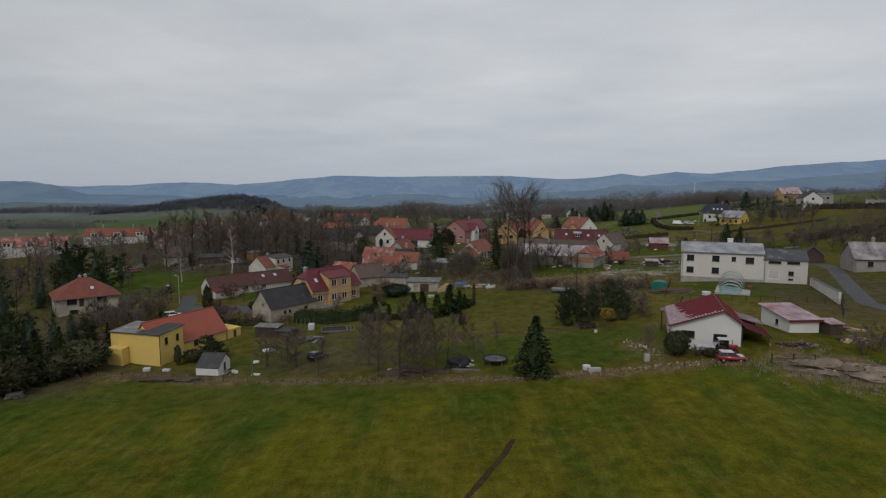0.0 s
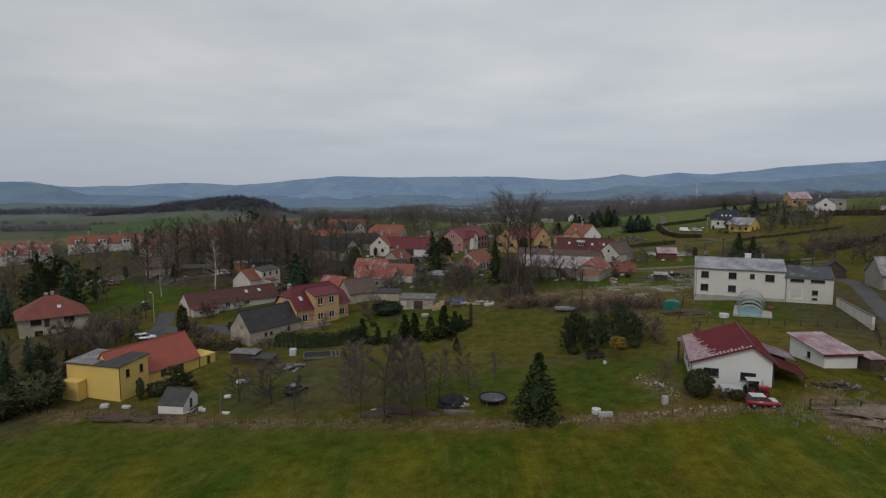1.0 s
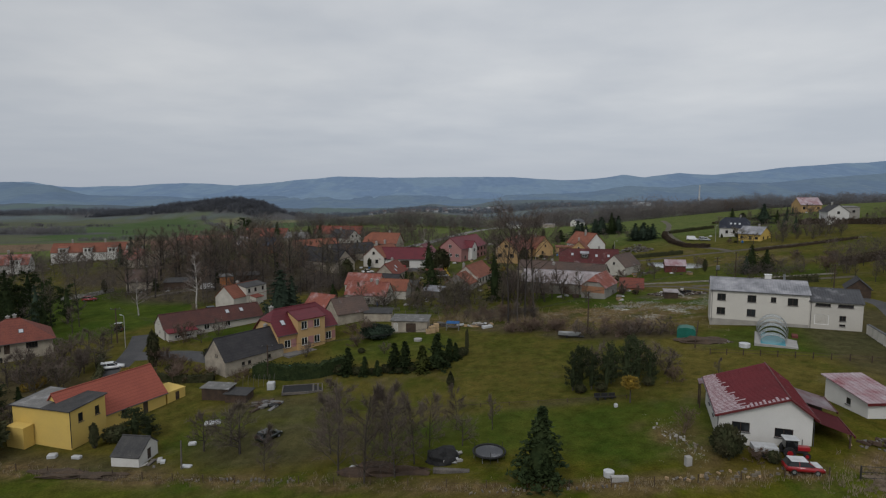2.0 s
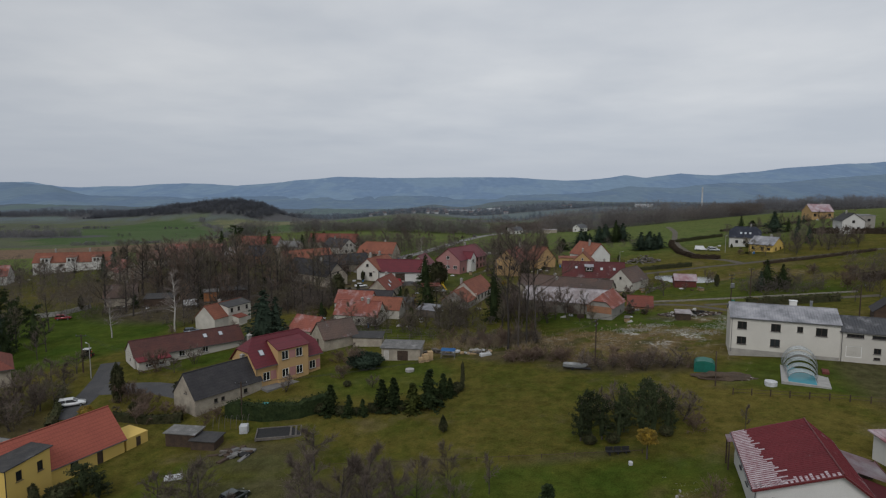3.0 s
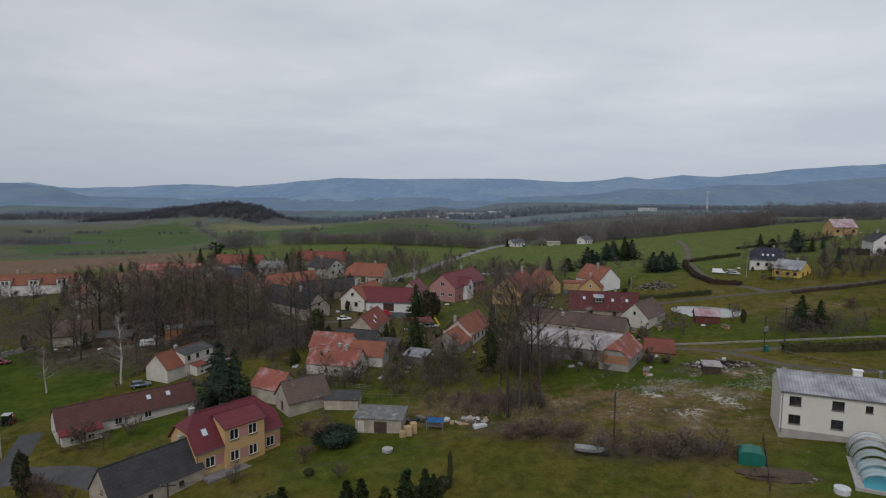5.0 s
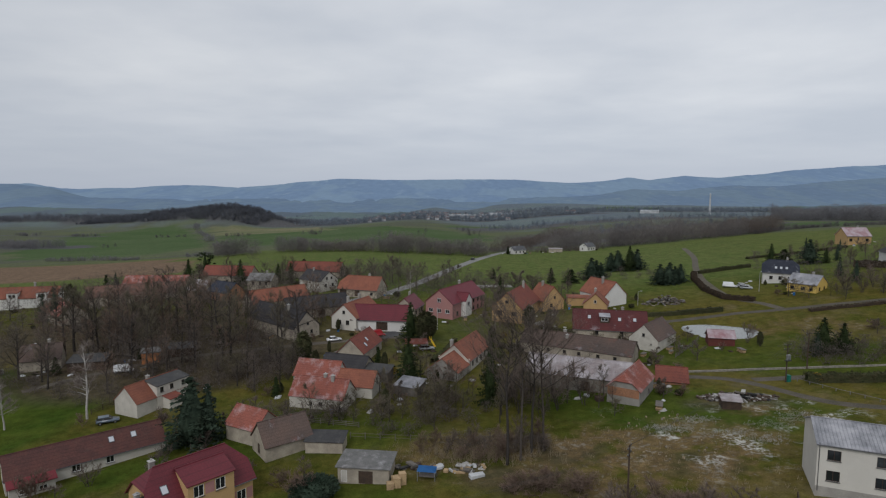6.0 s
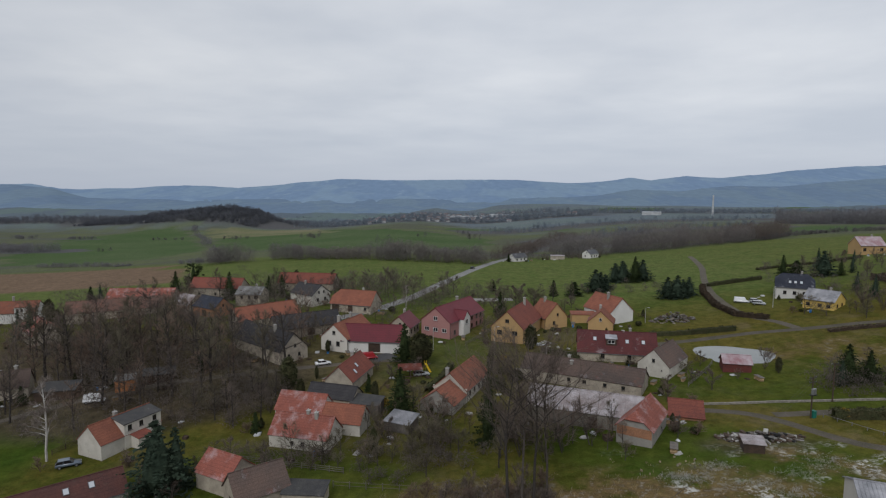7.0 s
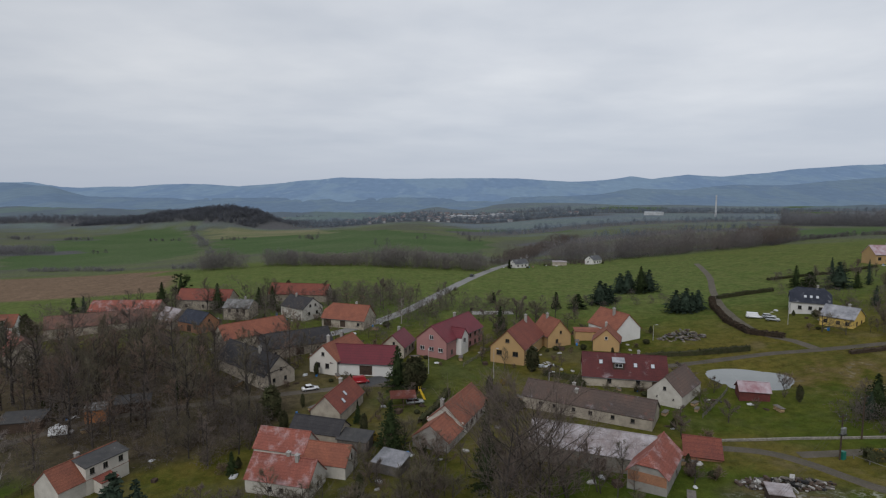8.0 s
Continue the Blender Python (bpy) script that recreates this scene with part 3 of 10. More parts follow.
def build_ground():
    ys, y = [], -160.0
    while y < 5000:
        ys.append(y)
        y += 2.2 if 40 < y < 330 else 2.2 + max(0, y - 330) * 0.02 if y >= 330 else 12
    ys = np.array(ys)
    us = np.linspace(-1, 1, 201)
    us = 0.55 * us + 0.45 * us ** 3
    half = 260 + np.maximum(0, ys) * 1.05
    X = us[None, :] * half[:, None]
    Y = np.repeat(ys[:, None], len(us), 1)
    Z = ground(X, Y)
    small = np.array([[noise.noise(Vector((a * 0.09, b * 0.09, 0))) for a, b in zip(r, q)] for r, q in zip(X, Y)])
    quiet = np.clip((pond_reach(X, Y) - 1.0) / 0.4, 0, 1)
    Z = Z + small * 0.16 * quiet
    ny, nx = X.shape
    verts = np.stack([X, Y, Z], -1).reshape(-1, 3)
    idx = np.arange(ny * nx).reshape(ny, nx)
    quads = np.stack([idx[:-1, :-1], idx[:-1, 1:], idx[1:, 1:], idx[1:, :-1]], -1).reshape(-1, 4)
    me = bpy.data.meshes.new("ground")
    me.from_pydata(verts.tolist(), [], quads.tolist())
    me.polygons.foreach_set("use_smooth", [True] * len(me.polygons))
    x, y = verts[:, 0], verts[:, 1]
    wob = np.array([noise.noise(Vector((a * 0.03, b * 0.03, 4))) for a, b in zip(x, y)])
    earth = np.maximum.reduce([
        0.9 * blob(x, y, -62, 216, 34, 22, 20), 0.5 * blob(x, y, -20, 235, 14, 9), 0.0 * x,
        0.8 * blob(x, y, 38, 142, 13, 3.6, -16), 0.7 * blob(x, y, 20, 153, 9, 4, -10), 0.55 * blob(x, y, 46, 155, 8, 4, -15), 0.75 * blob(x, y, 27, 162, 6, 4), 0.9 * blob(x, y, -100, 242, 30, 22), 0.6 * near_line(x, y, [(-62, 100), (-36, 95.5)], 1.2, 2.0),
        0.5 * near_line(x, y, [(-12, 111), (30, 107)], 0.3, 0.8), 0.65 * blob(x, y, -85, 118, 26, 14, 0), 0.7 * blob(x, y, -84, 97, 24, 11, -10), 0.55 * blob(x, y, 66, 181, 9, 4),
        0.6 * blob(x, y, 85, 128, 12, 26, -20), 0.5 * blob(x, y, -23, 116, 8, 4), 0.55 * blob(x, y, -20, 102, 10, 6, 0, 0.6)])
    lush = np.maximum.reduce([
        0.95 * blob(x, y, -86, 176, 16, 26, -20), 0.95 * blob(x, y, -101, 194, 18, 15, 10), 0.7 * blob(x, y, 30, 96, 12, 8), 0.45 * blob(x, y, -25, 106, 11, 9), 0.8 * blob(x, y, -47, 158, 9, 3.4, 41),
        0.6 * blob(x, y, -8, 145, 12, 9), 0.7 * blob(x, y, 68, 130, 15, 8, -12), 0.85 * blob(x, y, 54, 179, 26, 11, -16), 0.6 * blob(x, y, 84, 216, 26, 12), 0.7 * blob(x, y, 100, 204, 22, 11), 0.65 * blob(x, y, -22, 173, 24, 9),
        0.7 * blob(x, y, 10, 100, 14, 6), 0.55 * blob(x, y, -40, 82, 40, 12, -8), 0.6 * blob(x, y, 48, 70, 14, 11), 0.5 * blob(x, y, 8, 240, 12, 20, -30),
        np.clip((y - 262) / 50, 0, 1) * (0.95 - 0.15 * np.clip((x - 130) / 60, 0, 1)), 0.5 * blob(x, y, 95, 330, 40, 40)])
    plough = np.clip((-140 - 0.5 * (y - 400) + 18 * wob - x) / 8, 0, 1) * np.clip((y - 358 + 0.03 * x) / 6, 0, 1) * np.clip((486 - 0.02 * x - y) / 6, 0, 1)
    straw = np.maximum.reduce([
        near_line(x, y, FENCE_LINE, 0.9, 1.6), 0.9 * blob(x, y, 43, 160, 15, 9.5, -14, 0.6), 0.7 * blob(x, y, 14, 162, 13, 8), 0.8 * blob(x, y, 38, 150, 10, 5), 0.7 * blob(x, y, 56, 166, 10, 6, -20),
        0.9 * blob(x, y, 53, 79, 6, 6), 0.55 * blob(x, y, 33, 90, 3, 5), 0.5 * blob(x, y, 110, 232, 14, 10), 0.75 * blob(x, y, 72, 173, 14, 3, -40), 0.8 * blob(x, y, 31, 91, 1.4, 6, 20)])
    col = me.color_attributes.new("cover", 'FLOAT_COLOR', 'POINT')
    col.data.foreach_set("color", np.stack([earth, lush, plough, straw], -1).astype(np.float32).ravel())
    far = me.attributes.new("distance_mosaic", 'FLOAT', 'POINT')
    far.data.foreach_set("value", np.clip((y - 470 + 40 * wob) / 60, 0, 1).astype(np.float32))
    # share of painted haze, growing with distance down the valley
    deep = me.attributes.new("valley_haze", 'FLOAT', 'POINT')
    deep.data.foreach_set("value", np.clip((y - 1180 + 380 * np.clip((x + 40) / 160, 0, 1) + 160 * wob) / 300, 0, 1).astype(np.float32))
    wx, wy = x + 22 * wob * np.clip(y / 900, 0, 1), y + 26 * wob * np.clip(y / 900, 0, 1)
    fields = {"green": 0.0 * x, "straw": 0.0 * x}
    for sort, pts in FAR_FIELDS:
        fields[sort] = np.maximum(fields[sort], in_poly(wx, wy, pts))
    floor = np.maximum.reduce([near_line(wx, wy, pts, width * 0.46, 3 + y * 0.006) for pts, width, step, lo, hi in WOODS.values() if width > 12])
    farc = me.color_attributes.new("far_cover", 'FLOAT_COLOR', 'POINT')
    farc.data.foreach_set("color", np.stack([fields["green"], fields["straw"], floor, 0 * x], -1).astype(np.float32).ravel())
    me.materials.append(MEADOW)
    return tagged(new("ground", me), "rolling green and olive meadow with bare patches", "ground", kind="structure")


build_ground()


ROADS = []


def strip(name, pts, width, mat, label, cat, lift=0.07, rows=7, kind="structure"):
    """A band that follows the ground along a smooth line."""
    ROADS.append((pts, width / 2))
    pts = [Vector((*p, 0)) for p in pts]
    line = []
    for i in range(len(pts) - 1):
        p0, p1, p2, p3 = pts[max(0, i - 1)], pts[i], pts[i + 1], pts[min(len(pts) - 1, i + 2)]
        n = max(2, int((p2 - p1).length / 1.5))
        for k in range(n):
            t = k / n
            line.append(0.5 * ((2 * p1) + (p2 - p0) * t + (2 * p0 - 5 * p1 + 4 * p2 - p3) * t * t + (3 * p1 - p0 - 3 * p2 + p3) * t ** 3))
    line.append(pts[-1])
    verts, faces = [], []
    for i, p in enumerate(line):
        d = (line[min(i + 1, len(line) - 1)] - line[max(i - 1, 0)]).normalized()
        side = Vector((-d.y, d.x, 0))
        for k in range(rows):
            s = (k / (rows - 1) - 0.5) * width * (1 + (0.8 if width < 1.2 else 0.05) * noise.noise(Vector((i * 0.9, k * 0.3, 2))))
            q = p + side * s
            edge = 0.07 if k in (0, rows - 1) else 0.0
            small = noise.noise(Vector((q.x * 0.09, q.y * 0.09, 0))) * 0.16
            verts.append((q.x, q.y, gz(q.x, q.y) + small + lift - edge * 2))
    for i in range(len(line) - 1):
        for k in range(rows - 1):
            a = i * rows + k
            faces.append((a, a + 1, a + rows + 1, a + rows))
    me = bpy.data.meshes.new(name)
    me.from_pydata(verts, [], faces)
    me.materials.append(mat)
    return tagged(new(name, me), label, cat, kind=kind)


strip("road", [(-61, 128), (-62, 137), (-64.5, 147), (-68, 156)], 4.6, ASPHALT, "dark asphalt village lane past the long house", "road")
strip("road", [(-63, 141), (-52, 142), (-44, 139)], 6.5, ASPHALT, "dark asphalt forecourt joining the village lane", "road", 0.06)
strip("road", [(92, 85), (83, 108), (86, 120), (97, 142), (103.5, 156), (102.5, 165)], 4.2, ASPHALT, "asphalt lane climbing past the white house", "road")
strip("road", [(102.5, 165), (98, 171), (84, 178), (76, 190), (70, 196), (60, 199)], 3.0, GRAVEL, "grey gravel lane curving down to the barns", "road", 0.065)
strip("road", [(76, 194), (95, 193), (120, 188)], 3.2, GRAVEL, "grey gravel lane beside a low stone wall", "road", 0.06)
strip("road", [(57, 246), (77, 249), (100, 252), (117, 251), (134, 250), (165, 248)], 3.4, GRAVEL, "pale gravel lane past the pond", "road")
strip("road", [(115, 251), (113, 260), (108, 273), (111, 300), (120, 330), (134, 366), (143, 395), (150, 420)], 3.4, GRAVEL, "rutted gravel track up the green slope", "road", 0.06)
strip("road", [(-40, 270), (-20, 292), (-6, 316), (10, 362), (22, 400), (42, 458), (62, 520), (80, 600)], 5.5, ASPHALT_PALE, "pale grey country road leaving the village", "road", 0.10)
strip("road", [(-90, 196), (-70, 215), (-45, 225), (-22, 232), (-6, 236), (4, 232)], 3.4, TRACK, "muddy village lane below bare trees", "road", 0.05)
strip("road", [(-12, 236), (-7, 241)], 6.0, ASPHALT, "asphalt yard before the red-roofed garage", "road", 0.09)


strip("rut", [(-3.5, 41), (-0.7, 46.2), (1.2, 50.6), (4.3, 56.2), (6.6, 60.6), (8, 64)], 0.85, RUT, "bare dark soil rut across the field", "rut", 0.035, 7)


def pond():
    n = 48
    bm = bmesh.new()
    ring = []
    for i in range(n):
        a = 2 * math.pi * i / n
        w = (1 + 0.07 * math.sin(3 * a + 1) + 0.04 * math.sin(5 * a)) * 1.0
        ring.append(bm.verts.new((POND_AT[0] + POND_AT[2] * w * math.cos(a), POND_AT[1] + POND_AT[3] * w * math.sin(a), POND_AT[4] - 0.06)))
    bm.faces.new(ring)
    me = bpy.data.meshes.new("water")
    bm.to_mesh(me)
    me.materials.append(POND)
    tagged(new("water", me), "still pale grey village pond", "pond", kind="structure")


pond()

# ---- distance: hills round the valley ----
def hill_material(name, wood, field, fallow, scale):
    m = bpy.data.materials.new(name)
    m.use_nodes = True
    nt = m.node_tree
    bs = nt.nodes["Principled BSDF"]
    geo = nt.nodes.new("ShaderNodeNewGeometry")
    mp = nt.nodes.new("ShaderNodeMapping")
    mp.inputs["Scale"].default_value = (1, 0.42, 1)
    nt.links.new(geo.outputs["Position"], mp.inputs["Vector"])
    pos = mp.outputs[0]
    n1 = noise_of(nt, pos, scale, 5, 0.6)
    n2 = noise_of(nt, pos, scale * 4.5, 5, 0.65)
    col = mix_of(nt, span(nt, n1, 0.47, 0.53), wood, field)
    col = mix_of(nt, span(nt, n2, 0.60, 0.68, 0, 0.7), col, fallow)
    v = nt.nodes.new("ShaderNodeCombineXYZ")
    tone = span(nt, noise_of(nt, pos, scale * 9, 3, 0.5), 0.3, 0.7, 0.94, 1.06)
    for i in range(3):
        nt.links.new(tone, v.inputs[i])
    nt.links.new(mix_of(nt, 1.0, col, v.outputs[0], 'MULTIPLY'), bs.inputs["Base Color"])
    bs.inputs["Roughness"].default_value = 1.0
    bs.inputs["Specular IOR Level"].default_value = 0.0
    return m


def hills(name, label, mat, near, far, ridge, foot, x_reach=1.15, bulge=0.6, seed=0):
    """Rising ground from near to far metres; ridge: pairs of bearing (x over y) and height of the skyline."""
    bx, bz = [p[0] for p in ridge], [p[1] for p in ridge]
    nx, ny = 360, 26
    verts, faces = [], []
    for j in range(ny):
        t = j / (ny - 1)
        y = near + (far - near) * t
        for i in range(nx):
            b = -x_reach + 2 * x_reach * i / (nx - 1)
            top = np.interp(b, bx, bz) + 3.0 * noise.noise(Vector((b * 90, seed, 1))) + 6 * noise.noise(Vector((b * 22, seed, 5)))
            up = t ** (1 / bulge)
            z = foot + (top - foot) * up + 14 * noise.noise(Vector((b * 9, t * 3, seed + 3))) * math.sin(math.pi * t)
            verts.append((b * y, y, z))
    for j in range(ny - 1):
        for i in range(nx - 1):
            a = j * nx + i
            faces.append((a, a + 1, a + nx + 1, a + nx))
    me = bpy.data.meshes.new(name)
    me.from_pydata(verts, [], faces)
    me.polygons.foreach_set("use_smooth", [True] * len(me.polygons))
    me.materials.append(mat)
    return tagged(new(name, me), label, "hills", kind="structure")


# aerial haze is put into these base colours, paler and bluer farther off
HILL_FAR = hill_material("hills_far_hazed", (0.168, 0.240, 0.345), (0.192, 0.268, 0.358), (0.218, 0.290, 0.368), 0.0026)
HILL_MID = hill_material("hills_mid_hazed", (0.140, 0.196, 0.272), (0.154, 0.212, 0.274), (0.176, 0.226, 0.268), 0.0036)
VALLEY = hill_material("valley_floor_hazed", (0.110, 0.136, 0.162), (0.120, 0.158, 0.158), (0.160, 0.175, 0.178), 0.0040)
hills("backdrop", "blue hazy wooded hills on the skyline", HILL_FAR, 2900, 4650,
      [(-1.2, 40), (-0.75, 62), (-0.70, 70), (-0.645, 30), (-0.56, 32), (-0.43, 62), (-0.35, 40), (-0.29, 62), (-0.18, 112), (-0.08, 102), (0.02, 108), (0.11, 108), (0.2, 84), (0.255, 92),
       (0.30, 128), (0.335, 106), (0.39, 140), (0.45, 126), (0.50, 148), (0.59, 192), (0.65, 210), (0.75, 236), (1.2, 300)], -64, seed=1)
hills("backdrop", "wooded slopes before the far hills, haze-tinted blue-grey", HILL_MID, 2350, 3700,
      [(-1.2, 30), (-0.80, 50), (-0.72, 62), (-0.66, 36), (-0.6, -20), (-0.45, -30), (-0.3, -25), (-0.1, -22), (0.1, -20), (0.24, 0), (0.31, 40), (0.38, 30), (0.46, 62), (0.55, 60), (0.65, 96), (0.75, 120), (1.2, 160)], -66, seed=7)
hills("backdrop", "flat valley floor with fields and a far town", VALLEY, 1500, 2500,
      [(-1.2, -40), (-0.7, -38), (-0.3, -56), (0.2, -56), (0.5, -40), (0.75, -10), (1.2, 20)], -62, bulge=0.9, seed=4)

# ---- building blocks ----
def link_mesh(name, bm, mat, parent=None, label="", smooth=False):
    me = bpy.data.meshes.new(name)
    bm.to_mesh(me)
    bm.free()
    me.materials.append(mat)
    if smooth:
        me.polygons.foreach_set("use_smooth", [True] * len(me.polygons))
    ob = new(name, me)
    ob.parent = parent
    if label:
        ob["label"] = label
    return ob


def part(name, bm, mat, parent, label="", smooth=False):
    return link_mesh(name, bm, mat, parent, label, smooth)


def twin(name, me, parent, m, label=""):
    """A piece that shares its mesh with others of its kind."""
    ob = new(name, me)
    ob.parent = parent
    ob.matrix_basis = m
    if label:
        ob["label"] = label
    return ob


def base(name, label, cat, x, y, yaw, z=None, group="", kind=""):
    root = new(name)
    root.empty_display_size = 0.3
    root.matrix_basis = pose(x, y, gz(x, y) if z is None else z, 0, 0, yaw)
    return tagged(root, label, cat, group, kind)


def box(bm, x0, x1, y0, y1, z0, z1):
    vs = [bm.verts.new(p) for p in ((x0, y0, z0), (x1, y0, z0), (x1, y1, z0), (x0, y1, z0), (x0, y0, z1), (x1, y0, z1), (x1, y1, z1), (x0, y1, z1))]
    for f in ((3, 2, 1, 0), (4, 5, 6, 7), (0, 1, 5, 4), (1, 2, 6, 5), (2, 3, 7, 6), (3, 0, 4, 7)):
        bm.faces.new([vs[i] for i in f])
    return vs


def boxed(x0, x1, y0, y1, z0, z1, bevel=0.0):
    bm = bmesh.new()
    box(bm, x0, x1, y0, y1, z0, z1)
    if bevel:
        bmesh.ops.bevel(bm, geom=bm.edges[:], offset=bevel, segments=1, affect='EDGES')
    return bm


def tube(bm, p, q, r0, r1=None, n=8):
    """A tapered closed cylinder from p to q."""
    p, q = Vector(p), Vector(q)
    r1 = r0 if r1 is None else r1
    d = (q - p).normalized()
    a = d.orthogonal().normalized()
    b = d.cross(a)
    low = [bm.verts.new(p + (a * math.cos(2 * math.pi * i / n) + b * math.sin(2 * math.pi * i / n)) * r0) for i in range(n)]
    top = [bm.verts.new(q + (a * math.cos(2 * math.pi * i / n) + b * math.sin(2 * math.pi * i / n)) * r1) for i in range(n)]
    for i in range(n):
        bm.faces.new((low[i], low[(i + 1) % n], top[(i + 1) % n], top[i]))
    bm.faces.new(low[::-1])
    bm.faces.new(top)


WINDOW_MESHES = {}


def window_meshes(w, h, style):
    key = (round(w, 2), round(h, 2), style)
    if key not in WINDOW_MESHES:
        fr = {"w": FRAME_WHITE, "b": FRAME_BROWN, "d": WOOD_DARK, "g": WOOD_DARK, "p": FRAME_WHITE}[style]
        b = bmesh.new()
        f = 0.07
        rings = [[b.verts.new((sx * (w / 2 - d), y, sz * (h / 2 - d))) for sx, sz in ((-1, -1), (1, -1), (1, 1), (-1, 1))] for d, y in ((0, -0.03), (f, -0.03), (f, 0.05), (0, 0.05))]
        for r0, r1 in zip(rings, rings[1:] + rings[:1]):
            for i in range(4):
                b.faces.new((r0[i], r0[(i + 1) % 4], r1[(i + 1) % 4], r1[i]))
        if w > 0.8 and style in "wb":
            box(b, -0.035, 0.035, -0.03, 0.05, -h / 2 + f, h / 2 - f)
        if w > 1.9 and style in "wb":
            for s in (-0.25, 0.25):
                box(b, s * w - 0.03, s * w + 0.03, -0.03, 0.05, -h / 2 + f, h / 2 - f)
        m1 = bpy.data.meshes.new("frame")
        b.to_mesh(m1)
        b.free()
        m1.materials.append(fr)
        b = bmesh.new()
        if style in "wb":
            box(b, -w / 2 + f, w / 2 - f, 0.012, 0.03, -h / 2 + f, h / 2 - f)
        else:
            n = max(2, int(w / 0.22))
            for i in range(n):
                s = (w - 2 * f) / n
                box(b, -w / 2 + f + s * i + 0.006, -w / 2 + f + s * (i + 1) - 0.006, 0.0, 0.035, -h / 2 + f, h / 2 - f)
        m2 = bpy.data.meshes.new("pane")
        b.to_mesh(m2)
        b.free()
        m2.materials.append(PANE if style in "wb" else {"d": WOOD_DARK, "g": WOOD_DARK, "p": RENDER_CREAM}[style])
        b = bmesh.new()
        box(b, -w / 2 - 0.08, w / 2 + 0.08, -0.16, 0.0, -h / 2 - 0.06, -h / 2 - 0.01)
        m3 = bpy.data.meshes.new("sill")
        b.to_mesh(m3)
        b.free()
        m3.materials.append(GUTTER)
        WINDOW_MESHES[key] = (m1, m2, m3)
    return WINDOW_MESHES[key]


def place_opening(parent, face_m, u, z, w, h, style):
    """A window or door set a hand's width into its wall; face_m turns wall coordinates (u, out, z) into the house's."""
    m1, m2, m3 = window_meshes(w, h, style)
    m = face_m @ pose(u, 0.07, z)
    name = "window" if style in "wb" else "door"
    win = twin(name, m1, parent, m)
    twin("pane" if style in "wb" else "leaf", m2, win, Matrix.Identity(4))
    if style in "wb":
        twin("sill", m3, win, pose(0, -0.07, 0))


def wall_faces(polys, openings):
    """Wall faces with real holes. polys: face name -> (matrix, outline in (u, z)); openings: (face, u, z, w, h, style)."""
    out = bmesh.new()
    for key, (m, outline) in polys.items():
        b = bmesh.new()
        b.faces.new([b.verts.new((u, 0, z)) for u, z in outline])
        holes = [(u - w / 2, u + w / 2, z - h / 2, z + h / 2) for f, u, z, w, h, s in openings if f == key]
        for u0, u1, z0, z1 in holes:
            for co, no in (((u0, 0, 0), (1, 0, 0)), ((u1, 0, 0), (1, 0, 0)), ((0, 0, z0), (0, 0, 1)), ((0, 0, z1), (0, 0, 1))):
                bmesh.ops.bisect_plane(b, geom=b.verts[:] + b.edges[:] + b.faces[:], plane_co=co, plane_no=no)
        gone = []
        for f in b.faces:
            c = f.calc_center_median()
            if any(u0 < c.x < u1 and z0 < c.z < z1 for u0, u1, z0, z1 in holes):
                gone.append(f)
        bmesh.ops.delete(b, geom=gone, context='FACES')
        for u0, u1, z0, z1 in holes:
            ring = [(u0, z0), (u1, z0), (u1, z1), (u0, z1)]
            for (a, c), (d, e) in zip(ring, ring[1:] + ring[:1]):
                b.faces.new([b.verts.new(p) for p in ((a, 0, c), (d, 0, e), (d, 0.22, e), (a, 0.22, c))])
        for f in b.faces:
            out.faces.new([out.verts.new(m @ v.co) for v in f.verts])
        b.free()
    bmesh.ops.remove_doubles(out, verts=out.verts[:], dist=0.002)
    return out


def face_frames(L, W):
    return {"F": pose(0, -W / 2, 0), "R": pose(L / 2, 0, 0, 0, 0, 90), "B": pose(0, W / 2, 0, 0, 0, 180), "L": pose(-L / 2, 0, 0, 0, 0, -90)}


def chimney(parent, x, y, z0, z1, mat=None, s=0.32):
    bm = boxed(x - s, x + s, y - s, y + s, z0, z1, 0.02)
    ch = part("chimney", bm, mat or RENDER_GREY, parent)
    bm = boxed(x - s - 0.08, x + s + 0.08, y - s - 0.08, y + s + 0.08, z1, z1 + 0.1, 0.01)
    tube(bm, (x, y, z1 + 0.1), (x, y, z1 + 0.35), 0.12)
    part("cap", bm, CONCRETE, ch)


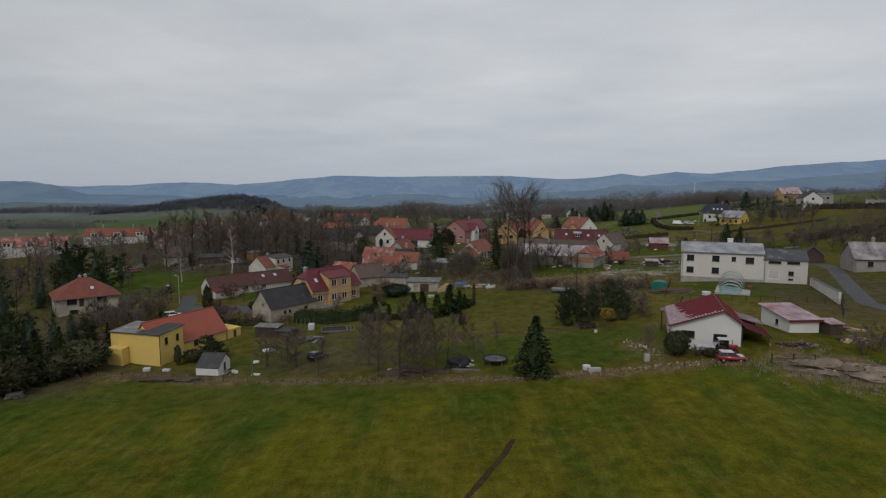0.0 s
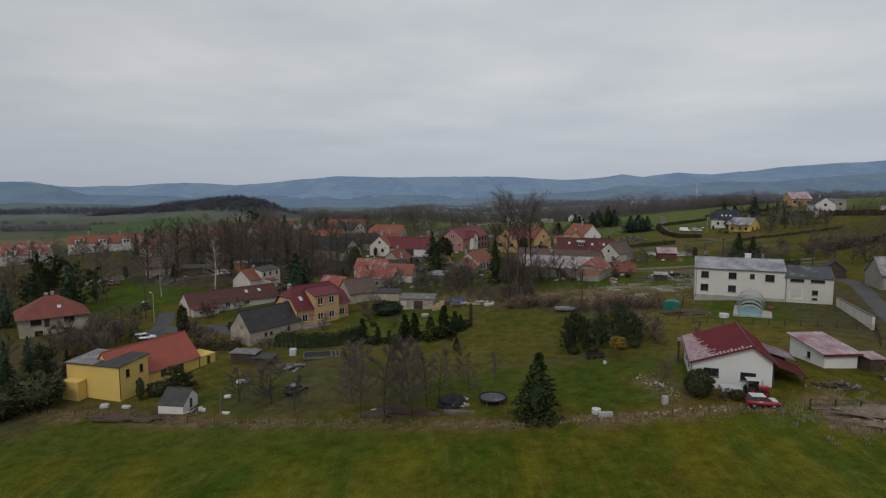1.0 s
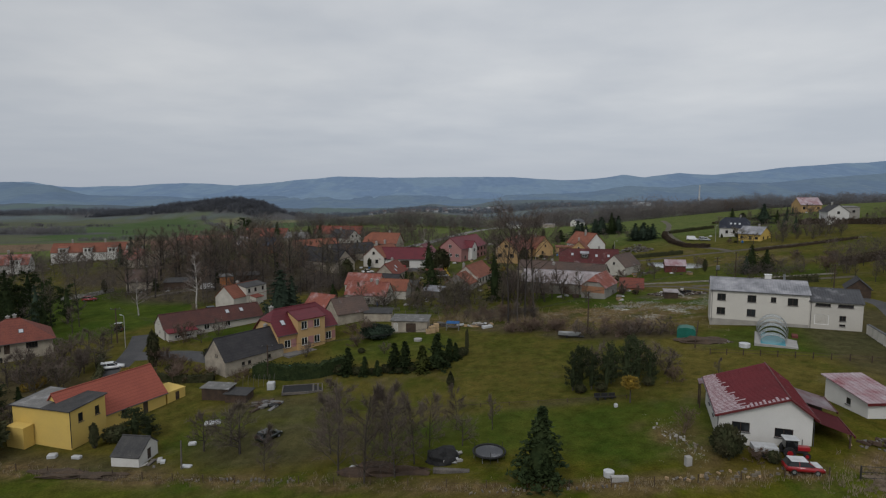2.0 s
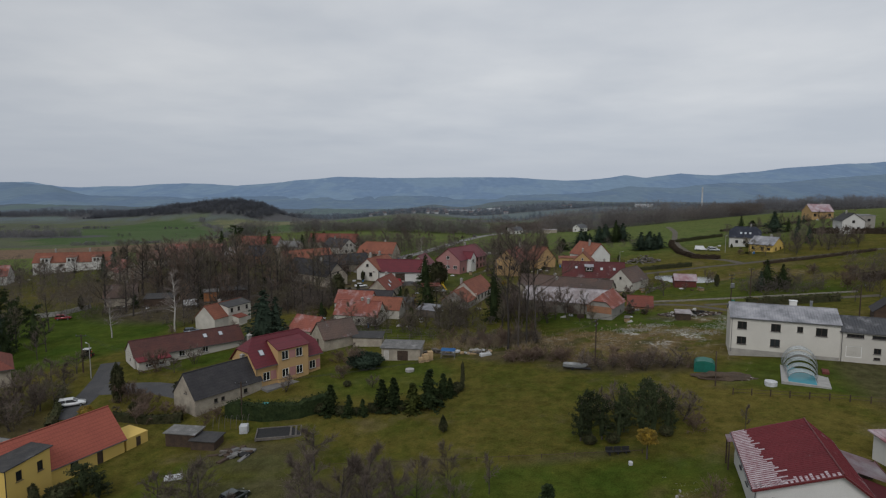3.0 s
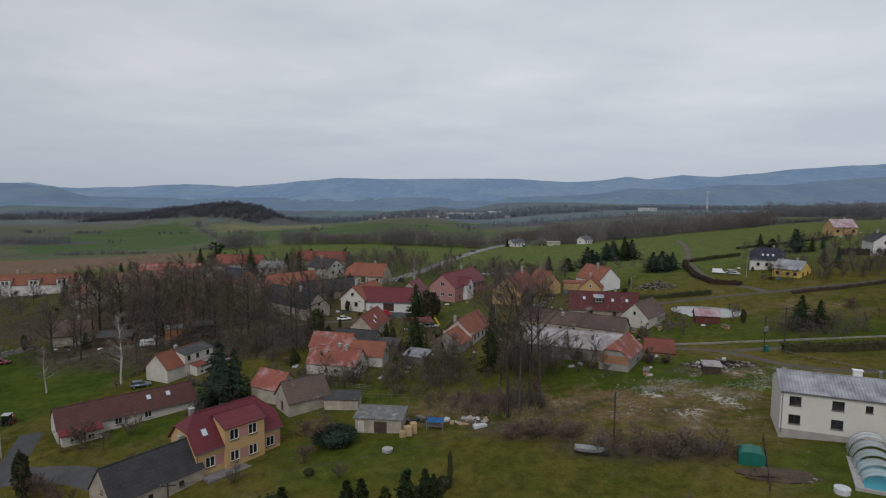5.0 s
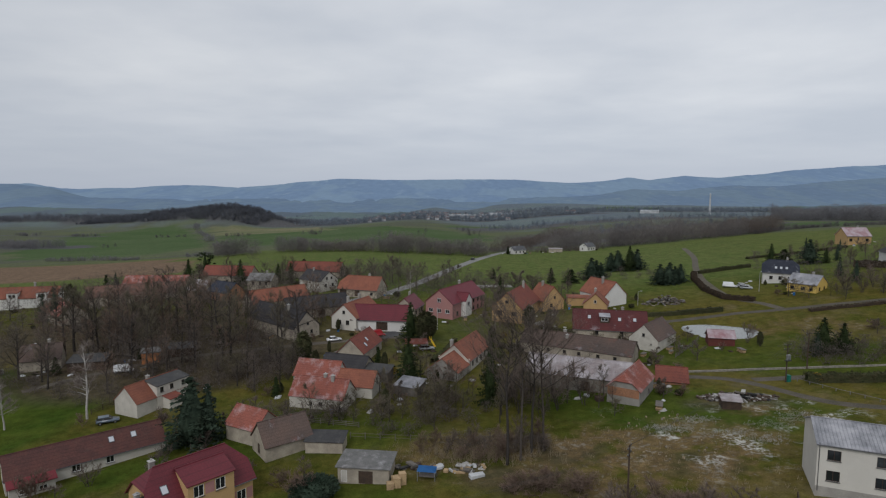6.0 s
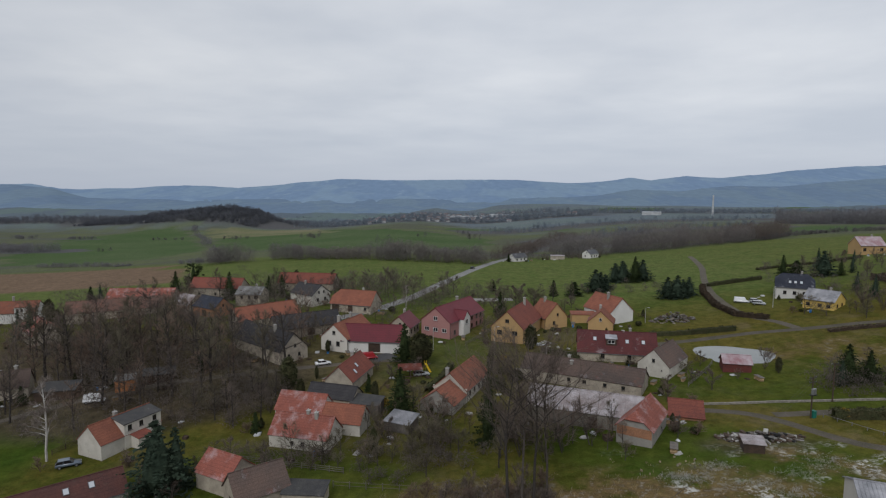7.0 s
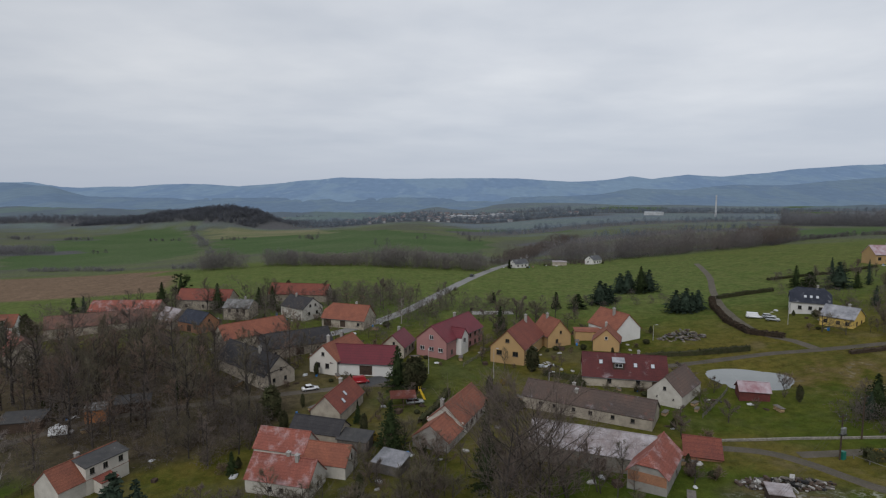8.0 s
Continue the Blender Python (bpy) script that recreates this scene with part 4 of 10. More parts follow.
def gable(name, label, x, y, yaw, L, W, eave, ridge, wall, roof, cat="house", corner=False, over=0.4, verge=0.25, openings=(), chimneys=(), lights=(),
          hips=(0, 0), ridge_y=0.0, eave_b=None, ribs=0.0, gutter=True, z=None, group="", trim=None, root=None, local=None):
    """A pitched-roofed building: ridge along its own x. corner: x, y give its front left corner. hips: how much of each end's roof height is hipped."""
    if root is None and y > 175 and not openings and "bare" not in label:
        # plain old buildings have a few small windows and a door
        if cat == "house":
            openings = [("F", u * L, 1.5, 1.0, 1.15, "b") for u in (-0.3, 0.02, 0.3)] + [("L", -0.8, 1.5, 0.9, 1.1, "b"), ("L", 0.4, eave + 0.7, 0.7, 0.8, "b"), ("R", 0.6, 1.5, 0.9, 1.1, "b")]
        elif cat == "barn":
            openings = [("F", -0.32 * L, 1.5, 0.7, 0.6, "b"), ("F", 0.02 * L, 1.15, 2.4, 2.2, "g"), ("F", 0.28 * L, 1.5, 0.7, 0.6, "b"), ("R", 0.0, eave + 0.6, 0.8, 0.9, "b"), ("L", 0.0, eave + 0.6, 0.8, 0.9, "b")]
    if root is None and y > 175 and cat == "house" and not chimneys:
        chimneys = [(0.18 * L, 0.35, ridge + 0.85)]
    e2 = eave if eave_b is None else eave_b
    if root is None:
        if corner:
            c = pose(x, y, 0, 0, 0, yaw) @ Vector((L / 2, W / 2, 0))
            x, y = c.x, c.y
        zs = [gz(*(pose(x, y, 0, 0, 0, yaw) @ Vector((sx * L / 2, sy * W / 2, 0))).xy) for sx in (-1, 1) for sy in (-1, 1)]
        root = base(name, label, cat, x, y, yaw, (sum(zs) / 4 if z is None else z), group)
        off = Matrix.Identity(4)
    else:
        off = local
    low = -1.6
    s1 = (ridge - eave) / (W / 2 + ridge_y)
    s2 = (ridge - e2) / (W / 2 - ridge_y)
    zl, zr = [ridge - h * (ridge - max(eave, e2)) for h in hips]
    fr = face_frames(L, W)

    def end(zc, flip):
        pts = [(-W / 2, low), (W / 2, low), (W / 2, e2)]
        if zc < ridge - 0.01:
            pts += [(ridge_y + (ridge - zc) / s2, zc), (ridge_y - (ridge - zc) / s1, zc)]
        else:
            pts += [(ridge_y, ridge)]
        pts += [(-W / 2, eave)]
        clean = []
        for p in pts:
            if not clean or (abs(p[0] - clean[-1][0]) + abs(p[1] - clean[-1][1])) > 0.01:
                clean.append(p)
        return [(-u, zz) for u, zz in clean[::-1]] if flip else clean

    polys = {"F": (fr["F"], [(-L / 2, low), (L / 2, low), (L / 2, eave), (-L / 2, eave)]), "B": (fr["B"], [(-L / 2, low), (L / 2, low), (L / 2, e2), (-L / 2, e2)]),
             "R": (fr["R"], end(zr, False)), "L": (fr["L"], end(zl, True))}
    bm = wall_faces(polys, openings)
    bm.transform(off)
    part("wall", bm, wall, root)
    # roof planes
    g = verge
    y1, y2 = -W / 2 - over, W / 2 + over
    z1, z2 = eave - over * s1 + 0.1, e2 - over * s2 + 0.1
    top = ridge + 0.1
    hl, hr = [(h * (ridge - max(eave, e2))) / max(s1, s2) for h in hips]
    xl, xr = -L / 2 - g, L / 2 + g
    rl, rr = xl + hl, xr - hr
    bm = bmesh.new()

    def poly(pts):
        clean = []
        for p in pts:
            if all((Vector(p) - Vector(q)).length > 0.02 for q in clean):
                clean.append(p)
        if len(clean) > 2:
            bm.faces.new([bm.verts.new(p) for p in clean])

    cut_l1, cut_l2 = (xl, ridge_y - (top - (zl + 0.1)) / s1, zl + 0.1), (xl, ridge_y + (top - (zl + 0.1)) / s2, zl + 0.1)
    cut_r1, cut_r2 = (xr, ridge_y - (top - (zr + 0.1)) / s1, zr + 0.1), (xr, ridge_y + (top - (zr + 0.1)) / s2, zr + 0.1)
    if hips[0] >= 0.98:
        cut_l1, cut_l2 = (xl, y1, z1), (xl, y2, z2)
    if hips[1] >= 0.98:
        cut_r1, cut_r2 = (xr, y1, z1), (xr, y2, z2)
    poly([(xl, y1, z1), (xr, y1, z1), cut_r1, (rr, ridge_y, top), (rl, ridge_y, top), cut_l1])
    poly([(xr, y2, z2), (xl, y2, z2), cut_l2, (rl, ridge_y, top), (rr, ridge_y, top), cut_r2])
    if hips[0]:
        poly([cut_l2, cut_l1, (rl, ridge_y, top)])
    if hips[1]:
        poly([cut_r1, cut_r2, (rr, ridge_y, top)])
    bmesh.ops.remove_doubles(bm, verts=bm.verts[:], dist=0.005)
    bmesh.ops.recalc_face_normals(bm, faces=bm.faces[:])
    if sum(f.normal.z for f in bm.faces) < 0:
        bmesh.ops.reverse_faces(bm, faces=bm.faces[:])
    bmesh.ops.solidify(bm, geom=bm.faces[:], thickness=0.13)
    if ribs:
        bm.transform(off)
        part("roof", bm, roof, root)
        bm = bmesh.new()
        n = int((xr - xl) / ribs)
        for i in range(1, n):
            xx = xl + i * (xr - xl) / n
            if rl - 0.01 <= xx <= rr + 0.01:
                for yy, zz in ((y1, z1), (y2, z2)):
                    pts = [Vector((xx, yy, zz)), Vector((xx, ridge_y, top))]
                    d = 0.035
                    vs = [bm.verts.new(p + Vector((sx * d, 0, h))) for p in pts for sx, h in ((-1, 0), (1, 0), (0.6, 0.06), (-0.6, 0.06))]
                    for k in range(4):
                        bm.faces.new((vs[k], vs[(k + 1) % 4], vs[4 + (k + 1) % 4], vs[4 + k]))
    bm.transform(off)
    if ribs:
        tagged(part("roof_seams", bm, roof, root), kind="stuff")
    else:
        part("roof", bm, roof, root)
    bm = bmesh.new()
    tube(bm, (rl, ridge_y, top + 0.0), (rr, ridge_y, top + 0.0), 0.11, n=6)
    bm.transform(off)
    part("ridge_cap", bm, trim or roof, root)
    if gutter:
        for yy, zz, sg in ((y1, z1, -1), (y2, z2, 1)):
            bm = bmesh.new()
            tube(bm, (xl, yy + sg * 0.05, zz - 0.1), (xr, yy + sg * 0.05, zz - 0.1), 0.07, n=6)
            tube(bm, (xl + 0.45, yy - sg * (over - 0.12), zz - 0.25), (xl + 0.45, yy - sg * (over - 0.12), -0.3), 0.045, n=6)
            bm.transform(off)
            part("gutter", bm, GUTTER, root)
    for f, u, zz, w, h, st in openings:
        place_opening(root, off @ fr[f], u, zz, w, h, st)
    for cx, cy, ztop in chimneys:
        zr_ = ridge - abs(cy - ridge_y) * s1 - 0.4
        p = off @ Vector((cx, cy, 0))
        chimney(root, p.x, p.y, zr_ + p.z, ztop + p.z)
    for side, u, frac in lights:  # roof windows
        s, yy, zz = (s1, y1, z1) if side == "F" else (s2, y2, z2)
        a = math.atan(s)
        py, pz = yy + (ridge_y - yy) * frac, zz + (top - zz) * frac
        m = off @ pose(u, py, pz + 0.02, math.degrees(a) if side == "F" else -math.degrees(a), 0, 0)
        bm = bmesh.new()
        box(bm, -0.45, 0.45, -0.6, 0.6, -0.05, 0.07)
        bm.transform(m)
        fr_ob = part("roof_window", bm, GUTTER, root)
        bm = bmesh.new()
        box(bm, -0.36, 0.36, -0.5, 0.5, 0.072, 0.085)
        bm.transform(m)
        part("pane", bm, SKYLIGHT, fr_ob, "roof window glass with the white sky painted into its colour")
    return root


# pale base colour stands in for the white sky's reflection
SKYLIGHT = glassy("roof_window_sky_tint", (0.45, 0.47, 0.5), 0.12)


def shed(name, label, x, y, yaw, L, W, front, back, wall, roof, cat="shed", corner=False, over=0.25, openings=(), z=None, group="", root=None, local=None, ribs=0.0, fascia=None):
    """A building under one sloping roof that falls from back to front."""
    if root is None:
        if corner:
            c = pose(x, y, 0, 0, 0, yaw) @ Vector((L / 2, W / 2, 0))
            x, y = c.x, c.y
        root = base(name, label, cat, x, y, yaw, z, group)
        off = Matrix.Identity(4)
    else:
        off = local
    low = -1.4
    fr = face_frames(L, W)
    polys = {"F": (fr["F"], [(-L / 2, low), (L / 2, low), (L / 2, front), (-L / 2, front)]), "B": (fr["B"], [(-L / 2, low), (L / 2, low), (L / 2, back), (-L / 2, back)]),
             "R": (fr["R"], [(-W / 2, low), (W / 2, low), (W / 2, back), (-W / 2, front)]), "L": (fr["L"], [(-W / 2, low), (W / 2, low), (W / 2, front), (-W / 2, back)])}
    bm = wall_faces(polys, openings)
    bm.transform(off)
    part("wall", bm, wall, root)
    s = (back - front) / W
    bm = bmesh.new()
    vs = [bm.verts.new(p) for p in ((-L / 2 - over, -W / 2 - over, front - s * over + 0.02), (L / 2 + over, -W / 2 - over, front - s * over + 0.02),
                                    (L / 2 + over, W / 2 + over, back + s * over + 0.02), (-L / 2 - over, W / 2 + over, back + s * over + 0.02))]
    f = bm.faces.new(vs)
    r = bmesh.ops.extrude_face_region(bm, geom=[f])
    bmesh.ops.translate(bm, verts=[v for v in r["geom"] if isinstance(v, bmesh.types.BMVert)], vec=(0, 0, 0.14))
    bmesh.ops.recalc_face_normals(bm, faces=bm.faces[:])
    if ribs:
        bm.transform(off)
        part("roof", bm, roof, root)
        bm = bmesh.new()
        n = int((L + 2 * over) / ribs)
        for i in range(1, n):
            xx = -L / 2 - over + i * (L + 2 * over) / n
            a, b = Vector((xx, -W / 2 - over, front - s * over + 0.16)), Vector((xx, W / 2 + over, back + s * over + 0.16))
            q = [bm.verts.new(p + Vector((sx * 0.035, 0, h))) for p in (a, b) for sx, h in ((-1, 0), (1, 0), (0.6, 0.05), (-0.6, 0.05))]
            for k in range(4):
                bm.faces.new((q[k], q[(k + 1) % 4], q[4 + (k + 1) % 4], q[4 + k]))
    bm.transform(off)
    if ribs:
        tagged(part("roof_seams", bm, roof, root), kind="stuff")
    else:
        part("roof", bm, roof, root)
    if fascia:
        bm = boxed(-L / 2 - over - 0.03, L / 2 + over + 0.03, -W / 2 - over - 0.03, -W / 2 - over, front - s * over - 0.22, front - s * over + 0.13)
        bm.transform(off)
        part("fascia", bm, fascia, root)
    for f, u, zz, w, h, st in openings:
        place_opening(root, off @ fr[f], u, zz, w, h, st)
    return root


def row(face, us, z, w, h, style="w"):
    return [(face, u, z, w, h, style) for u in us]

# ---- buildings at the edge of the field ----
def yellow_house():
    r = gable("house", "yellow house with a coral tile roof and flat-roofed wing", -51.1, 112.2, 64, 16, 7.4, 2.6, 6.7, RENDER_YELLOW, TILE_NEW,
              over=0.35, openings=[("F", 4.2, 1.0, 0.9, 2.0, "d"), ("F", 0.5, 1.5, 1.1, 1.2, "b")], z=-1.5)
    inv = r.matrix_basis.inverted()
    at = lambda x, y, yaw: inv @ pose(x, y, -1.75, 0, 0, yaw)
    c = pose(-60.2, 104.4, 0, 0, 0, -15) @ Vector((5.2, 3.1, 0))
    shed("", "", 0, 0, 0, 10.4, 6.2, 5.5, 5.95, RENDER_YELLOW, FELT, root=r, local=at(c.x, c.y, -15), over=0.3, openings=row("R", (-1.3, 1.6), 4.1, 0.8, 1.3, "b"))
    shed("", "", 0, 0, 0, 3.2, 1.6, 2.9, 3.0, RENDER_YELLOW, RENDER_YELLOW, root=r, local=at(-58.2, 102.9, -15), over=0.04)
    shed("", "", 0, 0, 0, 3.6, 4.2, 2.3, 2.4, RENDER_YELLOW, RENDER_YELLOW, root=r, local=at(-45.2, 120.6, 64), over=0.06, openings=[("F", 0.2, 1.2, 0.8, 1.8, "d")])
    bm = bmesh.new()
    box(bm, -5.3, 0.2, -3.3, 3.3, 0, 0.06)
    bm.transform(at(c.x, c.y, -15) @ pose(0, 0, 5.83, math.degrees(math.atan(0.45 / 6.2)), 0, 0))
    part("roof", bm, FELT_GREY, r, "pale grey felt roof half")
    bm = bmesh.new()
    p = inv @ Vector((-50.02, 101.6, -1.75))
    tube(bm, (p.x, p.y, 0), (p.x, p.y, 5.4), 0.06, n=6)
    part("downpipe", bm, IRON, r)


yellow_house()
gable("shed", "small white shed with a dark felt roof", -39.6, 98.8, -7, 4.0, 4.2, 1.35, 3.1, RENDER_WHITE, FELT, cat="shed", over=0.15, verge=0.1, gutter=False, ridge_y=0.6, eave_b=1.9,
      openings=[("R", 0.2, 1.0, 0.8, 1.5, "d")], z=-1.85)


def bungalow():
    c = pose(44.6, 86.3, 0, 0, 0, 72) @ Vector((6.5, 4.85, 0))
    r = gable("house", "white bungalow with a frosted dark red sheet roof", c.x, c.y, 72, 13.6, 9.7, 3.5, 5.35, RENDER_WHITE, METAL_RED, over=0.5, verge=0.5, ridge_y=-2.4, eave_b=2.75, ribs=0.42, z=6.1,
              openings=[("L", -2.5, 1.35, 1.9, 1.15, "b"), ("L", 2.0, 1.15, 1.9, 1.1, "b"), ("B", 2, 1.3, 1.2, 1.2, "b"), ("B", -2, 1.3, 1.2, 1.2, "b")], trim=FASCIA_RED)
    # red verge boards of the front gable
    for a, b in (((-7.32, -5.35, 3.2), (-7.32, -2.4, 5.36)), ((-7.32, -2.4, 5.36), (-7.32, 5.35, 2.55))):
        bm = bmesh.new()
        tube(bm, a, b, 0.14, n=4)
        part("bargeboard", bm, FASCIA_RED, r)
    # rime left along the cold eave and the front verge
    rng = random.Random(8)
    slope = (5.35 - 2.75) / (4.85 + 2.4)
    bm = bmesh.new()

    def streak(x0, x1, y0, y1):
        low, top = [], []
        for x, y in ((x0, y0), (x1, y0), (x1, y1), (x0, y1)):
            z = 5.47 - slope * (y + 2.4)
            low.append(bm.verts.new((x, y, z)))
            top.append(bm.verts.new((x, y, z + 0.03)))
        bm.faces.new(top)
        for k in range(4):
            bm.faces.new((low[k], low[(k + 1) % 4], top[(k + 1) % 4], top[k]))

    n = int(14.6 / 0.42)
    for i in range(n):
        x = -7.3 + i * 14.6 / n
        reach = (3.6 - 2.2 * i / n) * rng.uniform(0.7, 1.1)
        streak(x + 0.08, x + 0.34, 5.3 - reach, 5.3)
    for i in range(17):
        y = -2.2 + i * 0.44
        streak(-7.28, -7.28 + rng.uniform(0.5, 1.3), y, y + 0.24)
    tagged(part("frost", bm, RIME, r), "pale rime frost along the roof edges", kind="stuff")
    # open lean-to on the lower side, in two steps
    for x0, x1, za, zb, mat in ((-7.0, -1.0, 3.0, 1.75, METAL_RED), (-0.9, 4.8, 3.25, 2.25, METAL_PINK)):
        bm = bmesh.new()
        vs = [bm.verts.new(p) for p in ((x0, -4.95, za), (x1, -4.95, za), (x1, -8.9, zb), (x0, -8.9, zb))]
        bm.faces.new(vs[::-1])
        bmesh.ops.solidify(bm, geom=bm.faces[:], thickness=0.12)
        part("lean_to_roof", bm, mat, r)
        part("fascia", boxed(x0 - 0.04, x1 + 0.04, -8.98, -8.9, zb - 0.2, zb + 0.08), FASCIA_RED, r)
    for x in (-6.6, -1.2, 4.3):
        part("post", boxed(x - 0.08, x + 0.08, -8.7, -8.54, -1.2, 1.75), WOOD_DARK, r)
    bm = bmesh.new()
    tube(bm, (-6.2, -9.3, -0.6), (-5.3, -8.5, 1.8), 0.07, n=6)
    part("prop", bm, WOOD_LIGHT, r)
    part("lean_to_wall", boxed(4.3, 4.5, -8.7, -4.95, -1.2, 2.4), WOOD_DARK, r)
    part("slab", boxed(-7.2, 4.6, -9.0, -4.9, -1.6, -0.45), CONCRETE, r)
    # small porch roof at the back
    bm = bmesh.new()
    vs = [bm.verts.new(p) for p in ((4.6, 4.9, 2.75), (6.9, 4.9, 2.75), (6.9, 6.0, 2.45), (4.6, 6.0, 2.45))]
    bm.faces.new(vs)
    bmesh.ops.solidify(bm, geom=bm.faces[:], thickness=0.12)
    part("porch_roof", bm, METAL_PINK, r)
    for x in (4.8, 6.7):
        part("post", boxed(x - 0.08, x + 0.08, 5.7, 5.86, -1.2, 2.47), WOOD_DARK, r)


bungalow()
shed("outbuilding", "white outbuilding with a frosted red sheet roof", 58.2, 97.2, 4, 5.0, 7.6, 2.3, 3.3, RENDER_WHITE, METAL_PINK, over=0.45, openings=[("L", 0.5, 1.3, 0.8, 0.9, "b")], fascia=FASCIA_RED, ribs=0.6, z=6.2)
shed("lean_to", "low dark lean-to with a frosted red sheet roof beside logs", 62.6, 93.2, 4, 2.2, 2.4, 1.9, 2.2, WOOD_DARK, METAL_PINK, over=0.2, z=6.2)


def white_block():
    c = pose(57.5, 143.5, 0, 0, 0, -22) @ Vector((9.9, 4.75, 0))
    wins = row("F", (-6.9, -1.3), 4.9, 1.6, 1.45, "b") + row("F", (-6.9, -1.3), 2.0, 1.6, 1.45, "b") + [("F", 2.6, 4.95, 0.95, 1.05, "b"), ("F", 6.0, 4.75, 1.8, 1.5, "b")]
    r = gable("house", "long white two-storey house with a frosted metal roof", c.x, c.y, -22, 17.8, 9.5, 6.4, 8.3, RENDER_CREAM, METAL_GREY, over=0.35, verge=0.2, ribs=0.45, openings=wins, z=7.8)
    off = pose(13.4, -0.3, 0)
    gable("", "", 0, 0, 0, 9.0, 8.6, 5.3, 7.2, RENDER_CREAM, METAL_SLATE, root=r, local=off, over=0.3, verge=0.15, ribs=0.45,
          openings=[("F", -2.2, 4.55, 2.6, 0.6, "b"), ("F", 1.6, 4.55, 2.6, 0.6, "b"), ("F", -2.3, 1.65, 2.4, 2.0, "p"), ("F", 1.2, 2.1, 1.1, 1.0, "b"), ("F", 1.2, 0.75, 1.0, 0.4, "b")])
    bm = boxed(1.4, 2.6, 0.0, 0.8, 7.6, 9.3, 0.03)
    ch = part("chimney", bm, RENDER_WHITE, r)
    part("cap", boxed(1.3, 2.7, -0.1, 0.9, 9.3, 9.42), FRAME_WHITE, ch)
    bm = bmesh.new()
    tube(bm, (5.0, 0.5, 7.8), (5.0, 0.5, 9.2), 0.22)
    tube(bm, (5.0, 0.5, 9.25), (5.0, 0.5, 9.5), 0.26)
    part("flue", bm, STEEL, r)
    part("plinth", boxed(-8.93, 8.93, -4.79, -4.72, -1.8, 0.35), RENDER_GREY, r)
    for i in range(28):
        x = -8.7 + i * 17.4 / 27
        part("snow_guard", boxed(x - 0.1, x + 0.1, -4.95, -4.86, 6.32, 6.46), IRON, r) if i == 0 else twin("snow_guard", SNOW_GUARD[0], r, pose(i * 17.4 / 27, 0, 0))
        if i == 0:
            SNOW_GUARD.append(r.children[-1].data)


SNOW_GUARD = []
white_block()


def pool_cover():
    """Telescopic pool cover: five glazed vaults, each smaller than the last."""
    r = base("pool_enclosure", "telescopic clear pool enclosure over blue water", "pool enclosure", 65.2, 131.6, -28, 7.0)
    part("deck", boxed(-3.0, 3.9, -7.0, 6.2, -0.8, 0.08), CONCRETE, r)
    part("pool", boxed(-2.0, 2.0, -6.6, 5.6, 0.08, 0.12), POOL_WATER, r, "turquoise pool water")
    y = 6.0
    for k in range(5):
        rad, hgt, ln = 2.75 - 0.16 * k, 3.1 - 0.42 * k, 2.3
        bm = bmesh.new()
        n = 16
        rings = []
        for yy in (y, y - ln):
            rings.append([bm.verts.new((-rad * math.cos(math.pi * i / n), yy, 0.1 + hgt * math.sin(math.pi * i / n))) for i in range(n + 1)])
        for i in range(n):
            bm.faces.new((rings[0][i], rings[0][i + 1], rings[1][i + 1], rings[1][i]))
        sec = part("vault", bm, CLEAR, r, smooth=True)
        for yy in (y, y - ln / 2, y - ln):
            bm = bmesh.new()
            pts = [(-rad * 1.005 * math.cos(math.pi * i / n), yy, 0.1 + hgt * 1.005 * math.sin(math.pi * i / n)) for i in range(n + 1)]
            for a, b in zip(pts, pts[1:]):
                tube(bm, a, b, 0.045, n=4)
            part("rib", bm, STEEL, sec)
        y -= ln - 0.05
    part("bench", boxed(3.2, 4.2, 0.2, 2.4, 0.08, 0.55), WOOD_RED, r)


pool_cover()


def lane_wall():
    """Rendered wall with piers and a coping along the climbing lane."""
    x0, y0, x1, y1 = 83.3, 131.6, 77.6, 113.6
    d = math.hypot(x1 - x0, y1 - y0)
    r = base("garden_wall", "tall white rendered wall with piers along the lane", "wall", x0, y0, math.degrees(math.atan2(y1 - y0, x1 - x0)), 7.1)
    part("wall", boxed(0, d, -0.16, 0.16, -1.5, 2.3), RENDER_CREAM, r)
    part("coping", boxed(-0.05, d + 0.05, -0.26, 0.26, 2.3, 2.42, 0.02), METAL_SLATE, r)
    for i in range(8):
        x = i * d / 7
        part("pier", boxed(x - 0.2, x + 0.2, -0.24, 0.24, -1.5, 2.298), RENDER_CREAM, r)


lane_wall()
gable("house", "brown house with a frosted snowy roof beyond the lane", 111, 148, -15, 15, 9, 2.9, 6.5, RENDER_GREY, TILE_RIMED, openings=row("F", (-4, 0, 4), 1.5, 1.2, 1.2, "b"), chimneys=[(-2, 0.4, 7.6)])
gable("shed", "dark green timber shed below trees", 105, 166, 60, 7, 5, 2.2, 4.4, WOOD_DARK, TILE_DARK, cat="shed", gutter=False)
gable("house", "tall cream house with a red hipped tile roof", -88.8, 144.0, 38, 13.0, 11.6, 4.9, 8.5, RENDER_OLD, TILE_RED, hips=(1, 1), over=0.6, verge=0.6, z=-1.1,
      openings=row("F", (-3.4, 2.8), 3.9, 2.0, 1.5, "b") + [("F", -1.4, 3.5, 1.0, 2.1, "d")] + row("F", (-3.0, 2.4), 1.2, 1.5, 1.3, "b") + row("L", (-2.6, 2.2), 3.9, 1.7, 1.5, "b") + row("L", (-2.6, 2.2), 1.3, 1.4, 1.3, "b"),
      chimneys=[(0.4, 0.6, 9.2), (-0.8, 0.6, 9.0)], lights=[("F", 1.2, 0.45)])


